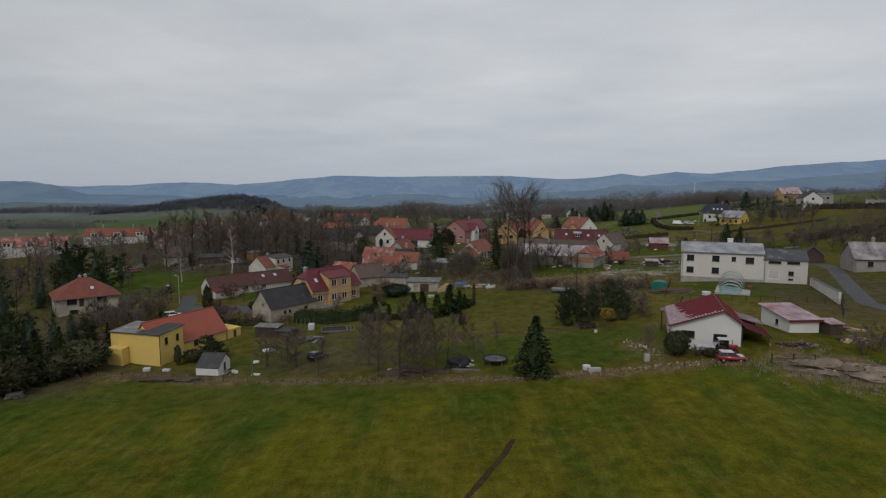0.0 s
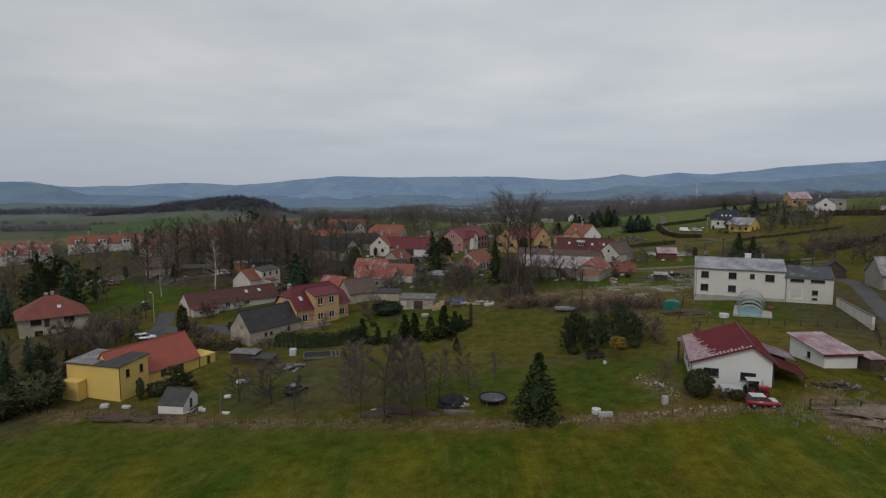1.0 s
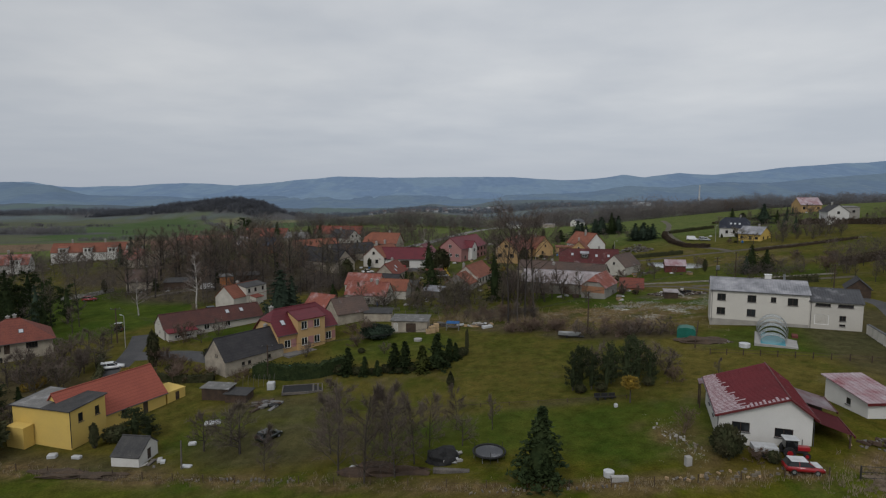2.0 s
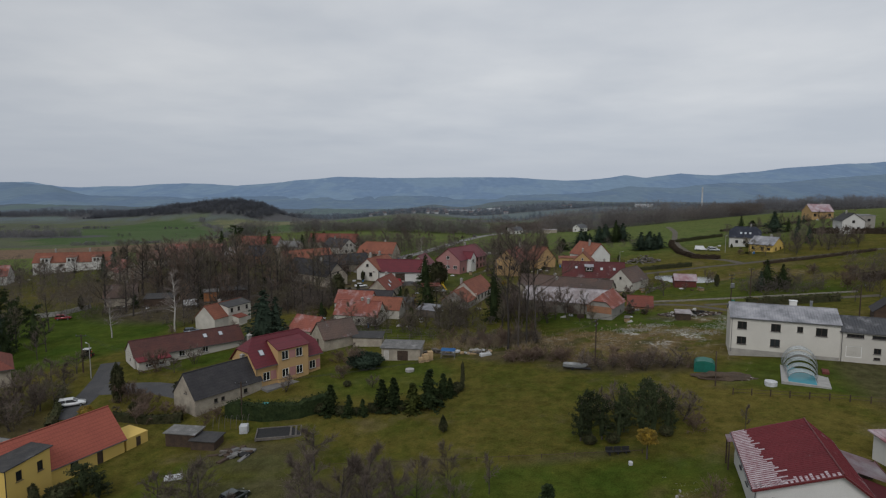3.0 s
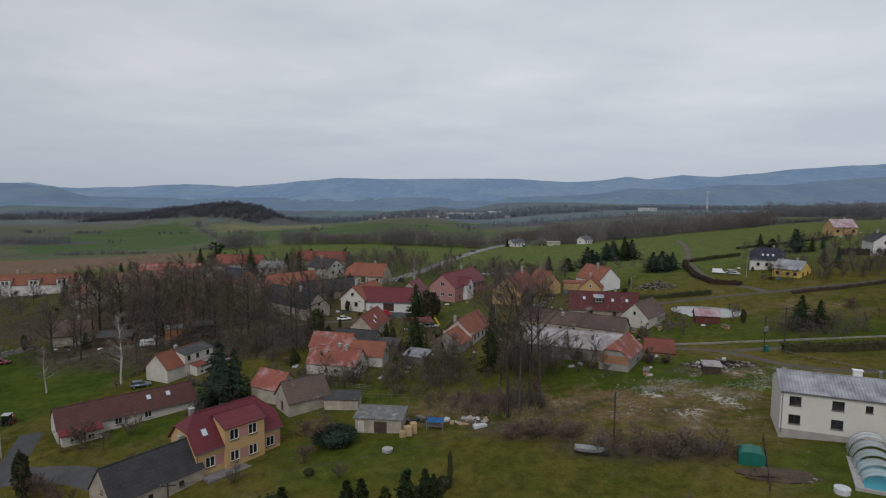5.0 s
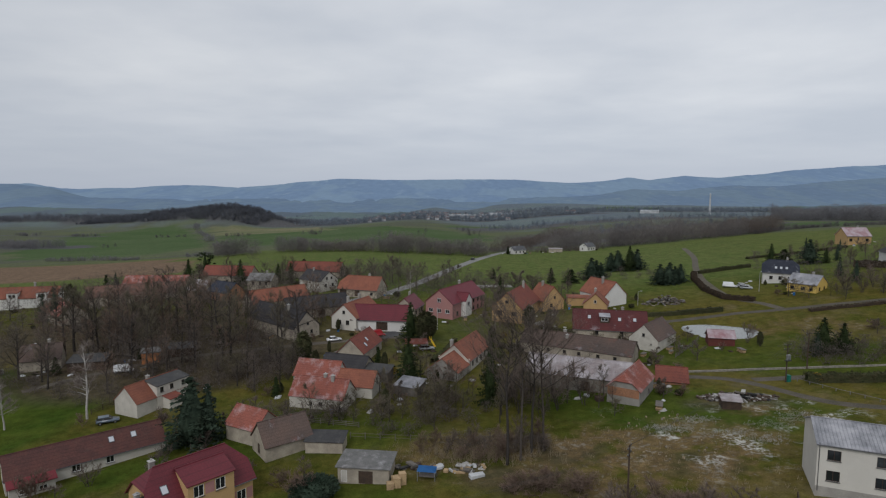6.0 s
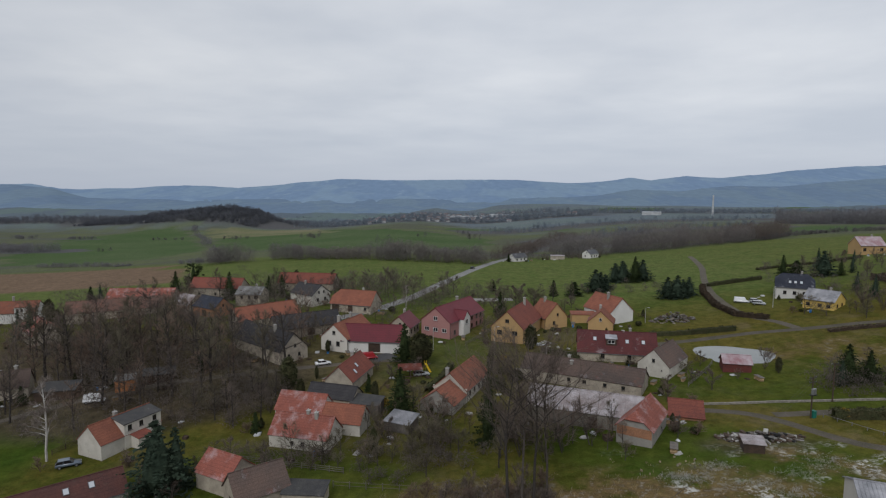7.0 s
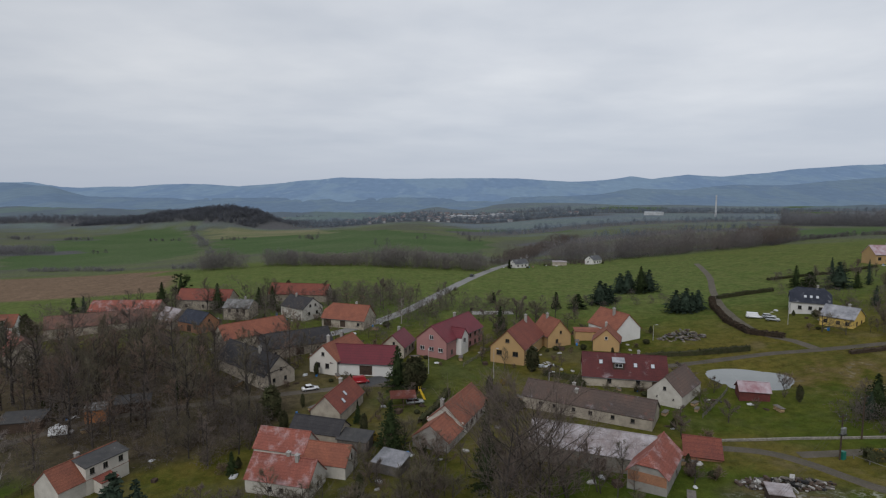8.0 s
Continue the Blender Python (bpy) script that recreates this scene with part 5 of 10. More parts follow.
def long_house():
    r = gable("house", "long cream house with a brown tile roof and porch", -60.6, 151.8, 41, 23.5, 7.2, 2.5, 5.1, RENDER_CREAM, TILE_BROWN, corner=True, over=0.35, verge=0.15,
              openings=row("F", (-8.6, -6.2, -2.2, 2.8), 1.55, 1.25, 1.2, "w") + [("L", 0.5, 1.4, 0.5, 0.5, "b")], lights=[("F", 3.5, 0.62), ("F", 7.0, 0.62)], z=0.85)
    shed("", "", 0, 0, 0, 6.0, 2.6, 1.85, 2.3, RENDER_CREAM, METAL_RED, root=r, local=pose(-8.4, -4.7, 0), over=0.3, openings=row("F", (-1.2, 1.4), 0.9, 1.1, 0.7, "w"))


long_house()


def dark_barn_and_villa():
    gable("house", "old grey-white house end with a black felt roof", -38.5, 129.5, 53, 13.4, 6.9, 2.6, 6.4, RENDER_OLD, TILE_DARK, corner=True, over=0.25, verge=0.15, z=0.0, gutter=False,
          openings=[("F", -2.8, 1.3, 0.7, 0.7, "b"), ("F", -1.4, 1.3, 0.7, 0.7, "b"), ("F", 3.2, 1.4, 0.8, 0.8, "b"), ("L", 0.9, 3.3, 0.25, 0.5, "b"), ("L", 0.4, 3.3, 0.25, 0.5, "b")], chimneys=[(5.4, 0.6, 6.9)])
    c = pose(-31.2, 140.6, 0, 0, 0, 48) @ Vector((6.6, 4.0, 0))
    r = gable("house", "ochre and pink two-storey house with a crimson roof", c.x, c.y, 48, 13.2, 8.0, 3.7, 7.4, RENDER_OCHRE, TILE_CRIMSON, hips=(0.5, 0.55), over=0.45, verge=0.35, z=1.0,
              openings=row("F", (-4.6, 4.9), 1.55, 1.35, 1.45, "w"), lights=[("F", -4.6, 0.45)], chimneys=[(-4.5, 1.6, 7.6)])
    # pink panels between the windows, set a little forward of the wall
    for u, half, front in ((-3.25, 0.55, 4.025), (0.25, 0.6, 4.625), (3.9, 0.25, 4.025), (6.1, 0.42, 4.025)):
        part("wall_panel", boxed(u - half, u + half, -front, 0.05 - front, 0.8, 2.3), RENDER_PINK, r, "pink rendered panel")
    # wide dormer carried up flush with the front
    dorm = gable("", "", 0, 0, 0, 6.2, 3.4, 5.75, 6.9, RENDER_OCHRE, TILE_CRIMSON, root=r, local=pose(0.5, -2.9, 0), over=0.3, verge=0.2, ridge_y=1.5, eave_b=6.8, gutter=False,
                 openings=row("F", (-1.7, 1.2), 4.6, 1.35, 1.5, "w") + row("F", (-1.7, 1.2), 1.55, 1.35, 1.45, "w"))
    part("wall_panel", boxed(-0.35, 0.85, -4.625, -4.57, 3.9, 5.3), RENDER_PINK, r, "pink rendered panel")
    part("terrace", boxed(-6.0, 6.4, -6.4, -4.0, -1.2, 0.0), CONCRETE_DARK, r)
    r.matrix_basis = r.matrix_basis @ Matrix.Diagonal((1.1, 1.1, 1.14, 1))


dark_barn_and_villa()
gable("house", "small gabled house with a faded red tile roof", -28.5, 171.5, -28, 7.5, 6.0, 3.0, 5.6, RENDER_OLD, TILE_ORANGE_FROST, gutter=False)
gable("house", "old gabled house with a patched brown tile roof", -21.6, 166.4, 38, 8.5, 6.4, 2.7, 5.8, RENDER_OLD, TILE_OLD, gutter=False, openings=[("L", 0, 1.2, 1.0, 1.8, "d")])
shed("garage", "flat-roofed concrete garage with a dark door", -9.4, 154.3, -6, 8.2, 5.2, 2.5, 2.75, RENDER_OLD, FELT_GREY, corner=True, over=0.35, openings=[("F", 0.4, 0.95, 2.3, 2.1, "g"), ("F", -3.1, 1.0, 1.0, 1.9, "p")], cat="garage")
shed("shed", "low brick shed with a mossy felt roof", -17.0, 164.4, -3, 6.6, 3.6, 2.0, 2.5, RENDER_OLD, FELT, corner=True, cat="shed")

# ---- the village ----
def triple_house():
    r = gable("house", "white cottage with three frosted orange tile roofs", -25.3, 185.0, -14, 12.2, 6.6, 2.6, 5.8, WHITEWASH, TILE_ORANGE_FROST, corner=True, over=0.3, verge=0.2, z=2.75, gutter=False,
              openings=[("F", -1.2, 1.2, 0.7, 0.8, "b"), ("F", 1.0, 1.2, 0.8, 0.8, "b"), ("F", 3.6, 0.4, 0.8, 0.5, "b"), ("R", 0.3, 1.3, 0.7, 1.1, "b")], chimneys=[(0.6, 0.2, 6.5), (2.6, -0.4, 6.5)])
    inv = r.matrix_basis.inverted()
    gable("", "", 0, 0, 0, 9.2, 5.6, 2.7, 5.4, WHITEWASH, TILE_ORANGE, root=r, local=pose(8.6 - 4.4 + 0.6, 7.3, 0.2), over=0.3, verge=0.2, gutter=False, openings=[("R", 0.2, 3.4, 0.7, 1.2, "b")])
    gable("", "", 0, 0, 0, 10.4, 6.0, 3.7, 6.6, WHITEWASH, TILE_ORANGE_FROST, root=r, local=pose(-4.6, 8.4, 0.2), over=0.3, verge=0.2, gutter=False)


triple_house()


def white_cottage():
    r = gable("house", "white cottage with an orange roof and grey raised dormer", -54.8, 180.0, 66, 13.0, 6.6, 2.8, 5.8, WHITEWASH, TILE_ORANGE, corner=True, over=0.25, verge=0.15, z=2.2,
              openings=[("F", 2.0, 1.2, 1.0, 1.1, "b"), ("F", 4.6, 1.2, 1.0, 1.1, "b")], gutter=False, chimneys=[(-0.4, 0.9, 6.3)])
    shed("", "", 0, 0, 0, 8.2, 3.5, 4.9, 5.7, WHITEWASH, FELT, root=r, local=pose(2.3, -1.75, 0), over=0.2, openings=row("F", (-2.9, -0.4, 2.6), 4.0, 0.9, 1.1, "b"))
    shed("", "", 0, 0, 0, 3.0, 2.4, 2.1, 2.6, WHITEWASH, TILE_RED, root=r, local=pose(1.0, -4.5, 0), over=0.2)


white_cottage()


def orange_farmhouse():
    r = gable("house", "white farmhouse with a stepped orange tile roof", 13.2, 206.0, 67, 14.5, 7.6, 2.7, 5.9, WHITEWASH, TILE_ORANGE, corner=True, over=0.3, verge=0.2, z=3.8,
              openings=row("F", (-5, -2.2, 0.6, 3.4), 1.6, 1.0, 1.2, "b"), chimneys=[(-6.4, 1.0, 6.6)])
    gable("", "", 0, 0, 0, 7.0, 7.4, 2.1, 4.7, RENDER_GREY, TILE_ORANGE, root=r, local=pose(-10.8, 0, -0.2), over=0.3, verge=0.2, gutter=False)
    part("parapet", boxed(-7.42, -7.12, -3.9, 3.9, 2.3, 3.0), WHITEWASH, r)


orange_farmhouse()
gable("barn", "long stone barn with a frost-covered roof", 26.2, 195.8, -21, 21.5, 8.0, 2.9, 5.6, STONE_WALL, SNOW_ROOF, cat="barn", corner=True, over=0.35, gutter=False, openings=[("F", 2, 1.0, 1.8, 2.0, "g")])
gable("barn", "rendered brick barn with a half-hipped frosted tile roof", 46.6, 180.8, 58, 11.8, 6.6, 3.3, 6.2, RENDER_GREY, TILE_ORANGE_FROST, cat="barn", corner=True, hips=(0.55, 0), over=0.35, verge=0.35, gutter=False,
      openings=[("F", 2, 1.2, 0.8, 0.8, "b")])
part("brick_panel", boxed(-5.96, -5.92, -3.2, 3.2, 1.6, 3.35), BRICK_RAW, [o for o in bpy.data.objects if o.get("label", "").startswith("rendered brick barn")][0], "bare orange brickwork band")
gable("shed", "low red-roofed shed by the lane", 58.7, 195.8, -17, 6.2, 4.6, 0.7, 2.6, BRICK_RAW, TILE_RED, cat="shed", ridge_y=1.6, gutter=False, eave_b=1.8)
gable("barn", "long cream farm building with a patched tile roof", 42.3, 217.8, -29, 27.6, 7.8, 2.4, 5.0, RENDER_OLD, TILE_OLD, cat="barn", over=0.25, gutter=False,
      openings=row("F", (-9.5, -6.4, -2.2, 1.4, 6.0, 10.0), 1.4, 0.8, 0.8, "b"), chimneys=[(-3.5, 0.4, 5.6), (-2.4, -1.2, 4.9)])


def maroon_house():
    r = gable("house", "long house with a maroon roof, dormer and roof windows", 56.0, 238.4, -11, 19.8, 10.2, 2.3, 6.6, RENDER_OLD, TILE_MAROON, over=0.3, verge=0.2, z=5.2,
              openings=[("F", 7.4, 1.2, 2.4, 2.1, "g"), ("F", -3.6, 1.4, 1.0, 1.2, "b"), ("F", 3, 1.4, 1.0, 1.2, "b")], lights=[("F", -5.5, 0.62), ("F", 2.6, 0.55), ("F", 6.6, 0.55)])
    shed("", "", 0, 0, 0, 2.6, 3.2, 5.4, 5.9, WOOD_DARK, METAL_GREY, root=r, local=pose(-1.4, -1.9, 0), over=0.2, openings=[("F", 0, 4.7, 1.8, 0.9, "w")])


maroon_house()
gable("barn", "whitewashed gabled barn beside the pond", 63.6, 218.6, 50, 12.5, 7.6, 2.6, 6.1, WHITEWASH, TILE_OLD, cat="barn", corner=True, over=0.2, verge=0.1, gutter=False,
      openings=[("L", 0.0, 3.6, 0.7, 0.8, "b"), ("L", -1.6, 1.6, 0.3, 0.3, "b"), ("L", 2.0, 1.6, 0.3, 0.3, "b")])
gable("summerhouse", "red-brown timber summerhouse with a frosted roof", 82.0, 223.0, -12, 6.2, 3.8, 2.2, 3.6, WOOD_RED, METAL_PINK, cat="summerhouse", over=0.4, gutter=False, z=6.4)
gable("house", "orange-roofed house with a bare white gable", 64.4, 277.8, 116, 12.2, 9.0, 3.4, 7.4, RENDER_WHITE, TILE_ORANGE, gutter=False, chimneys=[(-1, 1, 8.4)])
gable("house", "small yellow cottage wing with an orange roof", 59.0, 266.0, 72, 7.0, 7.0, 2.7, 5.8, RENDER_OCHRE, TILE_ORANGE, openings=[("L", 0, 3.4, 0.8, 0.9, "w")])
gable("house", "yellow gabled house with a red-brown tile roof", 31.5, 251.2, 66, 18.5, 9.2, 3.9, 8.2, RENDER_OCHRE, TILE_RED, corner=True, over=0.35, openings=[("L", -2.2, 2.4, 1.5, 1.2, "b"), ("L", 2.2, 2.4, 1.5, 1.2, "b"), ("L", 0, 5.6, 1.1, 0.9, "b")], chimneys=[(5, -0.6, 9.6)])
gable("house", "annex with a bright orange tile roof", 42.9, 272.5, 112, 9.0, 7.5, 3.2, 7.2, RENDER_OCHRE, TILE_ORANGE)
shed("shed", "low yellow garden building", 55.5, 275.5, -4, 8, 4, 2.5, 2.7, RENDER_OCHRE, TILE_ORANGE)


def pink_house():
    r = gable("house", "pink two-storey house with a crimson roof and bay", 9.6, 256.6, 60, 21, 9.4, 4.6, 8.2, RENDER_PINK, TILE_CRIMSON, corner=True, over=0.4, z=5.5,
              openings=row("L", (-2.9, 0, 2.9), 2.1, 1.5, 1.1, "w") + [("L", 0, 5.2, 1.3, 1.2, "w")] + row("F", (3, 6, 8.6), 3.5, 1.1, 1.2, "b") + row("F", (-7.5, 3, 6, 8.6), 1.3, 1.1, 1.2, "b"), chimneys=[(3, 0.5, 9.2)])
    gable("", "", 0, 0, 0, 4.0, 4.0, 4.8, 6.8, RENDER_WHITE, TILE_CRIMSON, root=r, local=pose(-3.2, -4.3, 0, 0, 0, 90), over=0.3, verge=0.2, gutter=False, openings=row("L", (0,), 3.7, 1.4, 1.3, "w"))


pink_house()
gable("house", "cream gabled house with an orange tile roof", -20.2, 243.0, 68, 14, 8.0, 3.4, 6.7, RENDER_CREAM, TILE_ORANGE, corner=True, openings=row("L", (-1.4, 1.2), 1.8, 1.1, 1.2, "b") + [("L", 0, 4.6, 0.9, 0.9, "b")], chimneys=[(-3, 1, 8.1), (2, 0.3, 8.1)])
gable("garage", "wide white garage under a crimson sheet roof", -21.0, 243.6, -6, 15.5, 9.0, 3.0, 6.2, RENDER_WHITE, TILE_CRIMSON, cat="garage", corner=True, openings=[("F", 1.0, 1.2, 3.2, 2.3, "g")])
gable("house", "small annex with a crimson roof", -5.2, 262, 75, 9, 6.5, 3.0, 5.8, RENDER_OLD, TILE_CRIMSON)
gable("house", "red-tiled cottage with an ivy-covered gable", -13.6, 211.8, 77, 13, 6.6, 2.6, 5.7, RENDER_OLD, TILE_RED, corner=True, over=0.3, lights=[("F", 0, 0.55), ("F", -2.5, 0.35)], openings=[("F", 3, 1.2, 0.9, 1.0, "b")])
gable("shed", "low dark-roofed outbuilding between cottages", -16.6, 205.6, -16, 10.5, 5.0, 2.3, 4.2, RENDER_OLD, TILE_DARK, cat="shed", gutter=False)
shed("shed", "small lean-to with a dark green roof", -8.6, 201.6, -16, 6.0, 3.4, 1.9, 2.6, WOOD_GREY, FELT, cat="shed")
shed("shed", "timber shed with a frosted corrugated roof", -0.4, 192.6, -24, 5.6, 4.4, 1.9, 2.6, WOOD_GREY, METAL_GREY, cat="shed", ribs=0.3)
gable("house", "old farmhouse with a black roof and pale gable", -43.0, 243.4, 139, 23.6, 8.4, 3.0, 7.0, RENDER_OLD, TILE_DARK, over=0.3, gutter=False, openings=[("L", -1.6, 1.4, 0.8, 1.0, "b"), ("L", 1.6, 1.4, 0.8, 1.0, "b"), ("L", 0.4, 3.8, 0.8, 0.9, "b")], chimneys=[(-4, 0.5, 8.0)])
gable("barn", "dark-roofed barn behind the lane", -37.0, 262.6, 33, 21.5, 8, 3.0, 6.4, RENDER_OLD, TILE_DARK, cat="barn", gutter=False)
gable("barn", "long orange-roofed farm range with a yellow gable", -53.1, 272.5, 44, 22, 8.2, 3.4, 7.0, RENDER_OLD, TILE_ORANGE, cat="barn", gutter=False, openings=[("L", 0, 4.6, 0.7, 0.9, "b")])
gable("house", "grey house with a dark roof and white gable", -45.2, 304.4, 143, 13, 9, 4.2, 7.4, RENDER_CREAM, TILE_DARK, openings=[("L", -1.8, 2.2, 1, 1.2, "b"), ("L", 1.8, 2.2, 1, 1.2, "b"), ("L", -1.2, 4.9, 0.9, 1.0, "b"), ("L", 1.2, 4.9, 0.9, 1.0, "b")])
gable("house", "house with a frosted roof edge among conifers", -68, 304, -6, 10, 8, 4.4, 6.6, RENDER_OLD, FELT_GREY, openings=row("F", (-2.5, 0.5, 3), 3.2, 1.0, 1.2, "b"))
gable("house", "wide farmhouse with an orange hipped roof", -25.5, 293, -18, 16.5, 9.4, 3.0, 7.2, RENDER_OLD, TILE_ORANGE, hips=(0.5, 0), openings=[("F", -6, 1.3, 3, 2.4, "g"), ("F", 0, 1.3, 2, 2.2, "g"), ("F", 6, 1.5, 1, 1, "b")])
gable("barn", "long orange-roofed barn behind conifers", -53, 334, -6, 25, 9, 3.0, 6.6, RENDER_OLD, TILE_RED, cat="barn", gutter=False)
gable("barn", "large barn with a rusty orange tile roof", -114.6, 292.7, 27, 33, 10, 3.0, 6.2, RENDER_OLD, TILE_FADED, cat="barn", gutter=False)
gable("house", "cottage with a frosted pink tile roof", -124, 264, -43, 19, 9, 3.2, 6.8, RENDER_OLD, TILE_ORANGE_FROST, openings=[("R", 0, 4.4, 0.8, 1.0, "b")])
gable("barn", "long barn with a frost-dusted tile roof", -116, 313.5, 4, 26, 9, 2.8, 6.0, RENDER_OLD, TILE_ORANGE_FROST, cat="barn", gutter=False)
gable("barn", "barn with a pale frosted roof", -88.8, 294.5, -32, 9, 8, 3.0, 6.2, RENDER_OLD, SNOW_ROOF, cat="barn", gutter=False)
gable("barn", "brick barn with a dark blue roof", -77.4, 288.5, -32, 12, 8, 3.2, 6.4, BRICK_RAW, TILE_NAVY, cat="barn", gutter=False)
gable("house", "house with an orange tile roof beyond the farm", -88, 322, -6, 22, 9, 4.0, 7.4, RENDER_OLD, TILE_RED)
gable("house", "chalet with a white gable and dark roof", -97.0, 213.5, 24, 8.5, 5.6, 2.7, 5.6, RENDER_OLD, TILE_OLD, gutter=False, openings=[("L", 0, 3.6, 0.8, 0.9, "b")])


def terrace(label, x, y, yaw, L, n, tiles):
    r = gable("terraced_house", label, x, y, yaw, L, 9, 4.2, 7.6, RENDER_WHITE, tiles, cat="terraced house", gutter=False, chimneys=[(-L / 4, 0.5, 9.2), (L / 5, 0.5, 9.2)])
    for i in range(n):
        u = -L / 2 + (i + 0.5) * L / n
        shed("", "", 0, 0, 0, 3.6, 3.2, 6.1, 6.5, RENDER_WHITE, tiles, root=r, local=pose(u, -3.4, 0), over=0.3, openings=row("F", (-0.7, 0.7), 5.0, 0.9, 1.1, "b"))
        for k in (-0.8, 0.8):
            place_opening(r, face_frames(L, 9)["F"] @ pose(0, -0.1, 0), u + k, 2.2, 1.0, 1.2, "b")


terrace("white terraced row with orange roofs and dormers", -160, 291, 14, 30, 3, TILE_ORANGE)
terrace("far white terraced row with red roofs and dormers", -180, 258, 20, 26, 3, TILE_ORANGE_FROST)
gable("house", "new white house with a navy hipped roof", 134.5, 289, -28, 12, 9.5, 3.6, 7.6, RENDER_WHITE, TILE_NAVY, hips=(0.45, 0.45), openings=row("F", (-3, 0, 3), 1.6, 1.1, 1.2, "b"), lights=[("F", -1.5, 0.4), ("F", 0.2, 0.4), ("F", 2, 0.4)])
gable("house", "yellow gabled house with a frosted roof", 134.4, 271.6, -52, 9.4, 9.4, 3.5, 6.2, RENDER_YELLOW, METAL_GREY, openings=row("R", (-2, 2), 1.9, 1.3, 1.2, "b") + row("F", (-3, 0.5, 3), 1.9, 1.2, 1.1, "b"), z=12.2)
gable("house", "house with a pink frosted roof on the hill", 210.5, 361, 0, 12, 9, 4.2, 7.8, RENDER_OCHRE, METAL_PINK, openings=row("F", (-4, 4), 2.2, 1.5, 1.4, "b"))
gable("house", "white gabled house on the hill", 181, 292, 75, 11, 8.5, 5.2, 8.2, RENDER_WHITE, TILE_DARK, openings=row("L", (-2, 2), 2, 1.1, 1.2, "b") + [("L", 0, 4.8, 1.1, 1.1, "b")])
shed("house", "dark-blue flat-roofed annex on the hill", 190.5, 300, -10, 11, 7, 5.8, 6.1, RENDER_GREY, FELT_GREY, cat="house", openings=row("F", (-3, 0, 3), 4.0, 1.2, 1.0, "b"))
shed("garage", "low white flat-roofed garage on the hill", 203, 270, -6, 15, 6, 2.8, 3.0, RENDER_CREAM, FELT_GREY, cat="garage")
gable("house", "far white house with a pale roof by the road", 54, 457, 30, 10, 6.5, 2.8, 5.0, RENDER_WHITE, METAL_SLATE, gutter=False)
shed("shed", "far low white-roofed shed", 82, 470, -5, 9, 5, 2.4, 2.6, RENDER_OLD, SNOW_ROOF)
gable("house", "far house with a slate roof by the wood", 104, 470, 40, 9, 6.5, 3.0, 5.2, RENDER_WHITE, METAL_SLATE, gutter=False)


def gazebo():
    r = base("gazebo", "open timber gazebo with a pink tiled roof", "gazebo", -0.6, 222.6, 8)
    bm = bmesh.new()
    vs = [bm.verts.new(p) for p in ((-2.9, -2.2, 2.3), (2.9, -2.2, 2.3), (2.9, 2.2, 2.7), (-2.9, 2.2, 2.7))]
    bm.faces.new(vs)
    bmesh.ops.solidify(bm, geom=bm.faces[:], thickness=0.14)
    part("roof", bm, TILE_ORANGE_FROST, r)
    for x in (-2.5, 0, 2.5):
        for y in (-1.8, 1.8):
            part("post", boxed(x - 0.08, x + 0.08, y - 0.08, y + 0.08, -0.4, 2.35), WOOD_DARK, r)
    part("rail", boxed(-2.5, 2.5, -1.84, -1.76, 0.7, 0.85), WOOD_DARK, r)


gazebo()
shed("shed", "orange timber kiosk under park trees", -70.0, 216, 22, 4.0, 3.6, 2.5, 2.8, WOOD_ORANGE, FELT_GREY, cat="kiosk")
shed("shed", "low dark timber shed in the park", -64.5, 221.5, 22, 7, 4, 1.9, 2.4, WOOD_DARK, FELT, cat="shed")
shed("shed", "low dark garage in the park", -84, 212, 14, 8, 5, 2.0, 2.6, WOOD_DARK, FELT, cat="garage")


# the village stands a little larger than its first survey
for ob in [o for o in scene.objects if o.parent is None and o.type == 'EMPTY' and o.location.y > 195]:
    k = 1.06 if ob.location.y < 245 else (1.10 if -25 < ob.location.x < 120 and ob.location.y < 300 else 1.0)
    ob.matrix_basis = ob.matrix_basis @ Matrix.Diagonal((k, k, k * 1.03, 1))
# ---- trees ----
def tubes_mesh(name, segs, sides, mat):
    """One mesh of many tapered twigs. segs: rows of start, end, two radii."""
    s = np.array(segs, float).reshape(-1, 8)
    p, q, r0, r1 = s[:, 0:3], s[:, 3:6], s[:, 6], s[:, 7]
    d = q - p
    d /= np.maximum(np.linalg.norm(d, axis=1, keepdims=True), 1e-6)
    ref = np.where(np.abs(d[:, 2:3]) > 0.9, np.array([[1.0, 0, 0]]), np.array([[0, 0, 1.0]]))
    a = np.cross(d, ref)
    a /= np.maximum(np.linalg.norm(a, axis=1, keepdims=True), 1e-6)
    b = np.cross(d, a)
    m = len(s)
    rings = []
    for c, r in ((p, r0), (q, r1)):
        for k in range(sides):
            t = 2 * math.pi * k / sides
            rings.append(c + (a * math.cos(t) + b * math.sin(t)) * r[:, None])
    verts = np.stack(rings, 1).reshape(-1, 3)
    o = np.arange(m)[:, None] * (2 * sides)
    faces = np.concatenate([np.stack([o[:, 0] + k, o[:, 0] + (k + 1) % sides, o[:, 0] + sides + (k + 1) % sides, o[:, 0] + sides + k], -1) for k in range(sides)])
    me = bpy.data.meshes.new(name)
    me.from_pydata(verts.tolist(), [], faces.tolist())
    me.polygons.foreach_set("use_smooth", [True] * len(me.polygons))
    me.materials.append(mat)
    return me


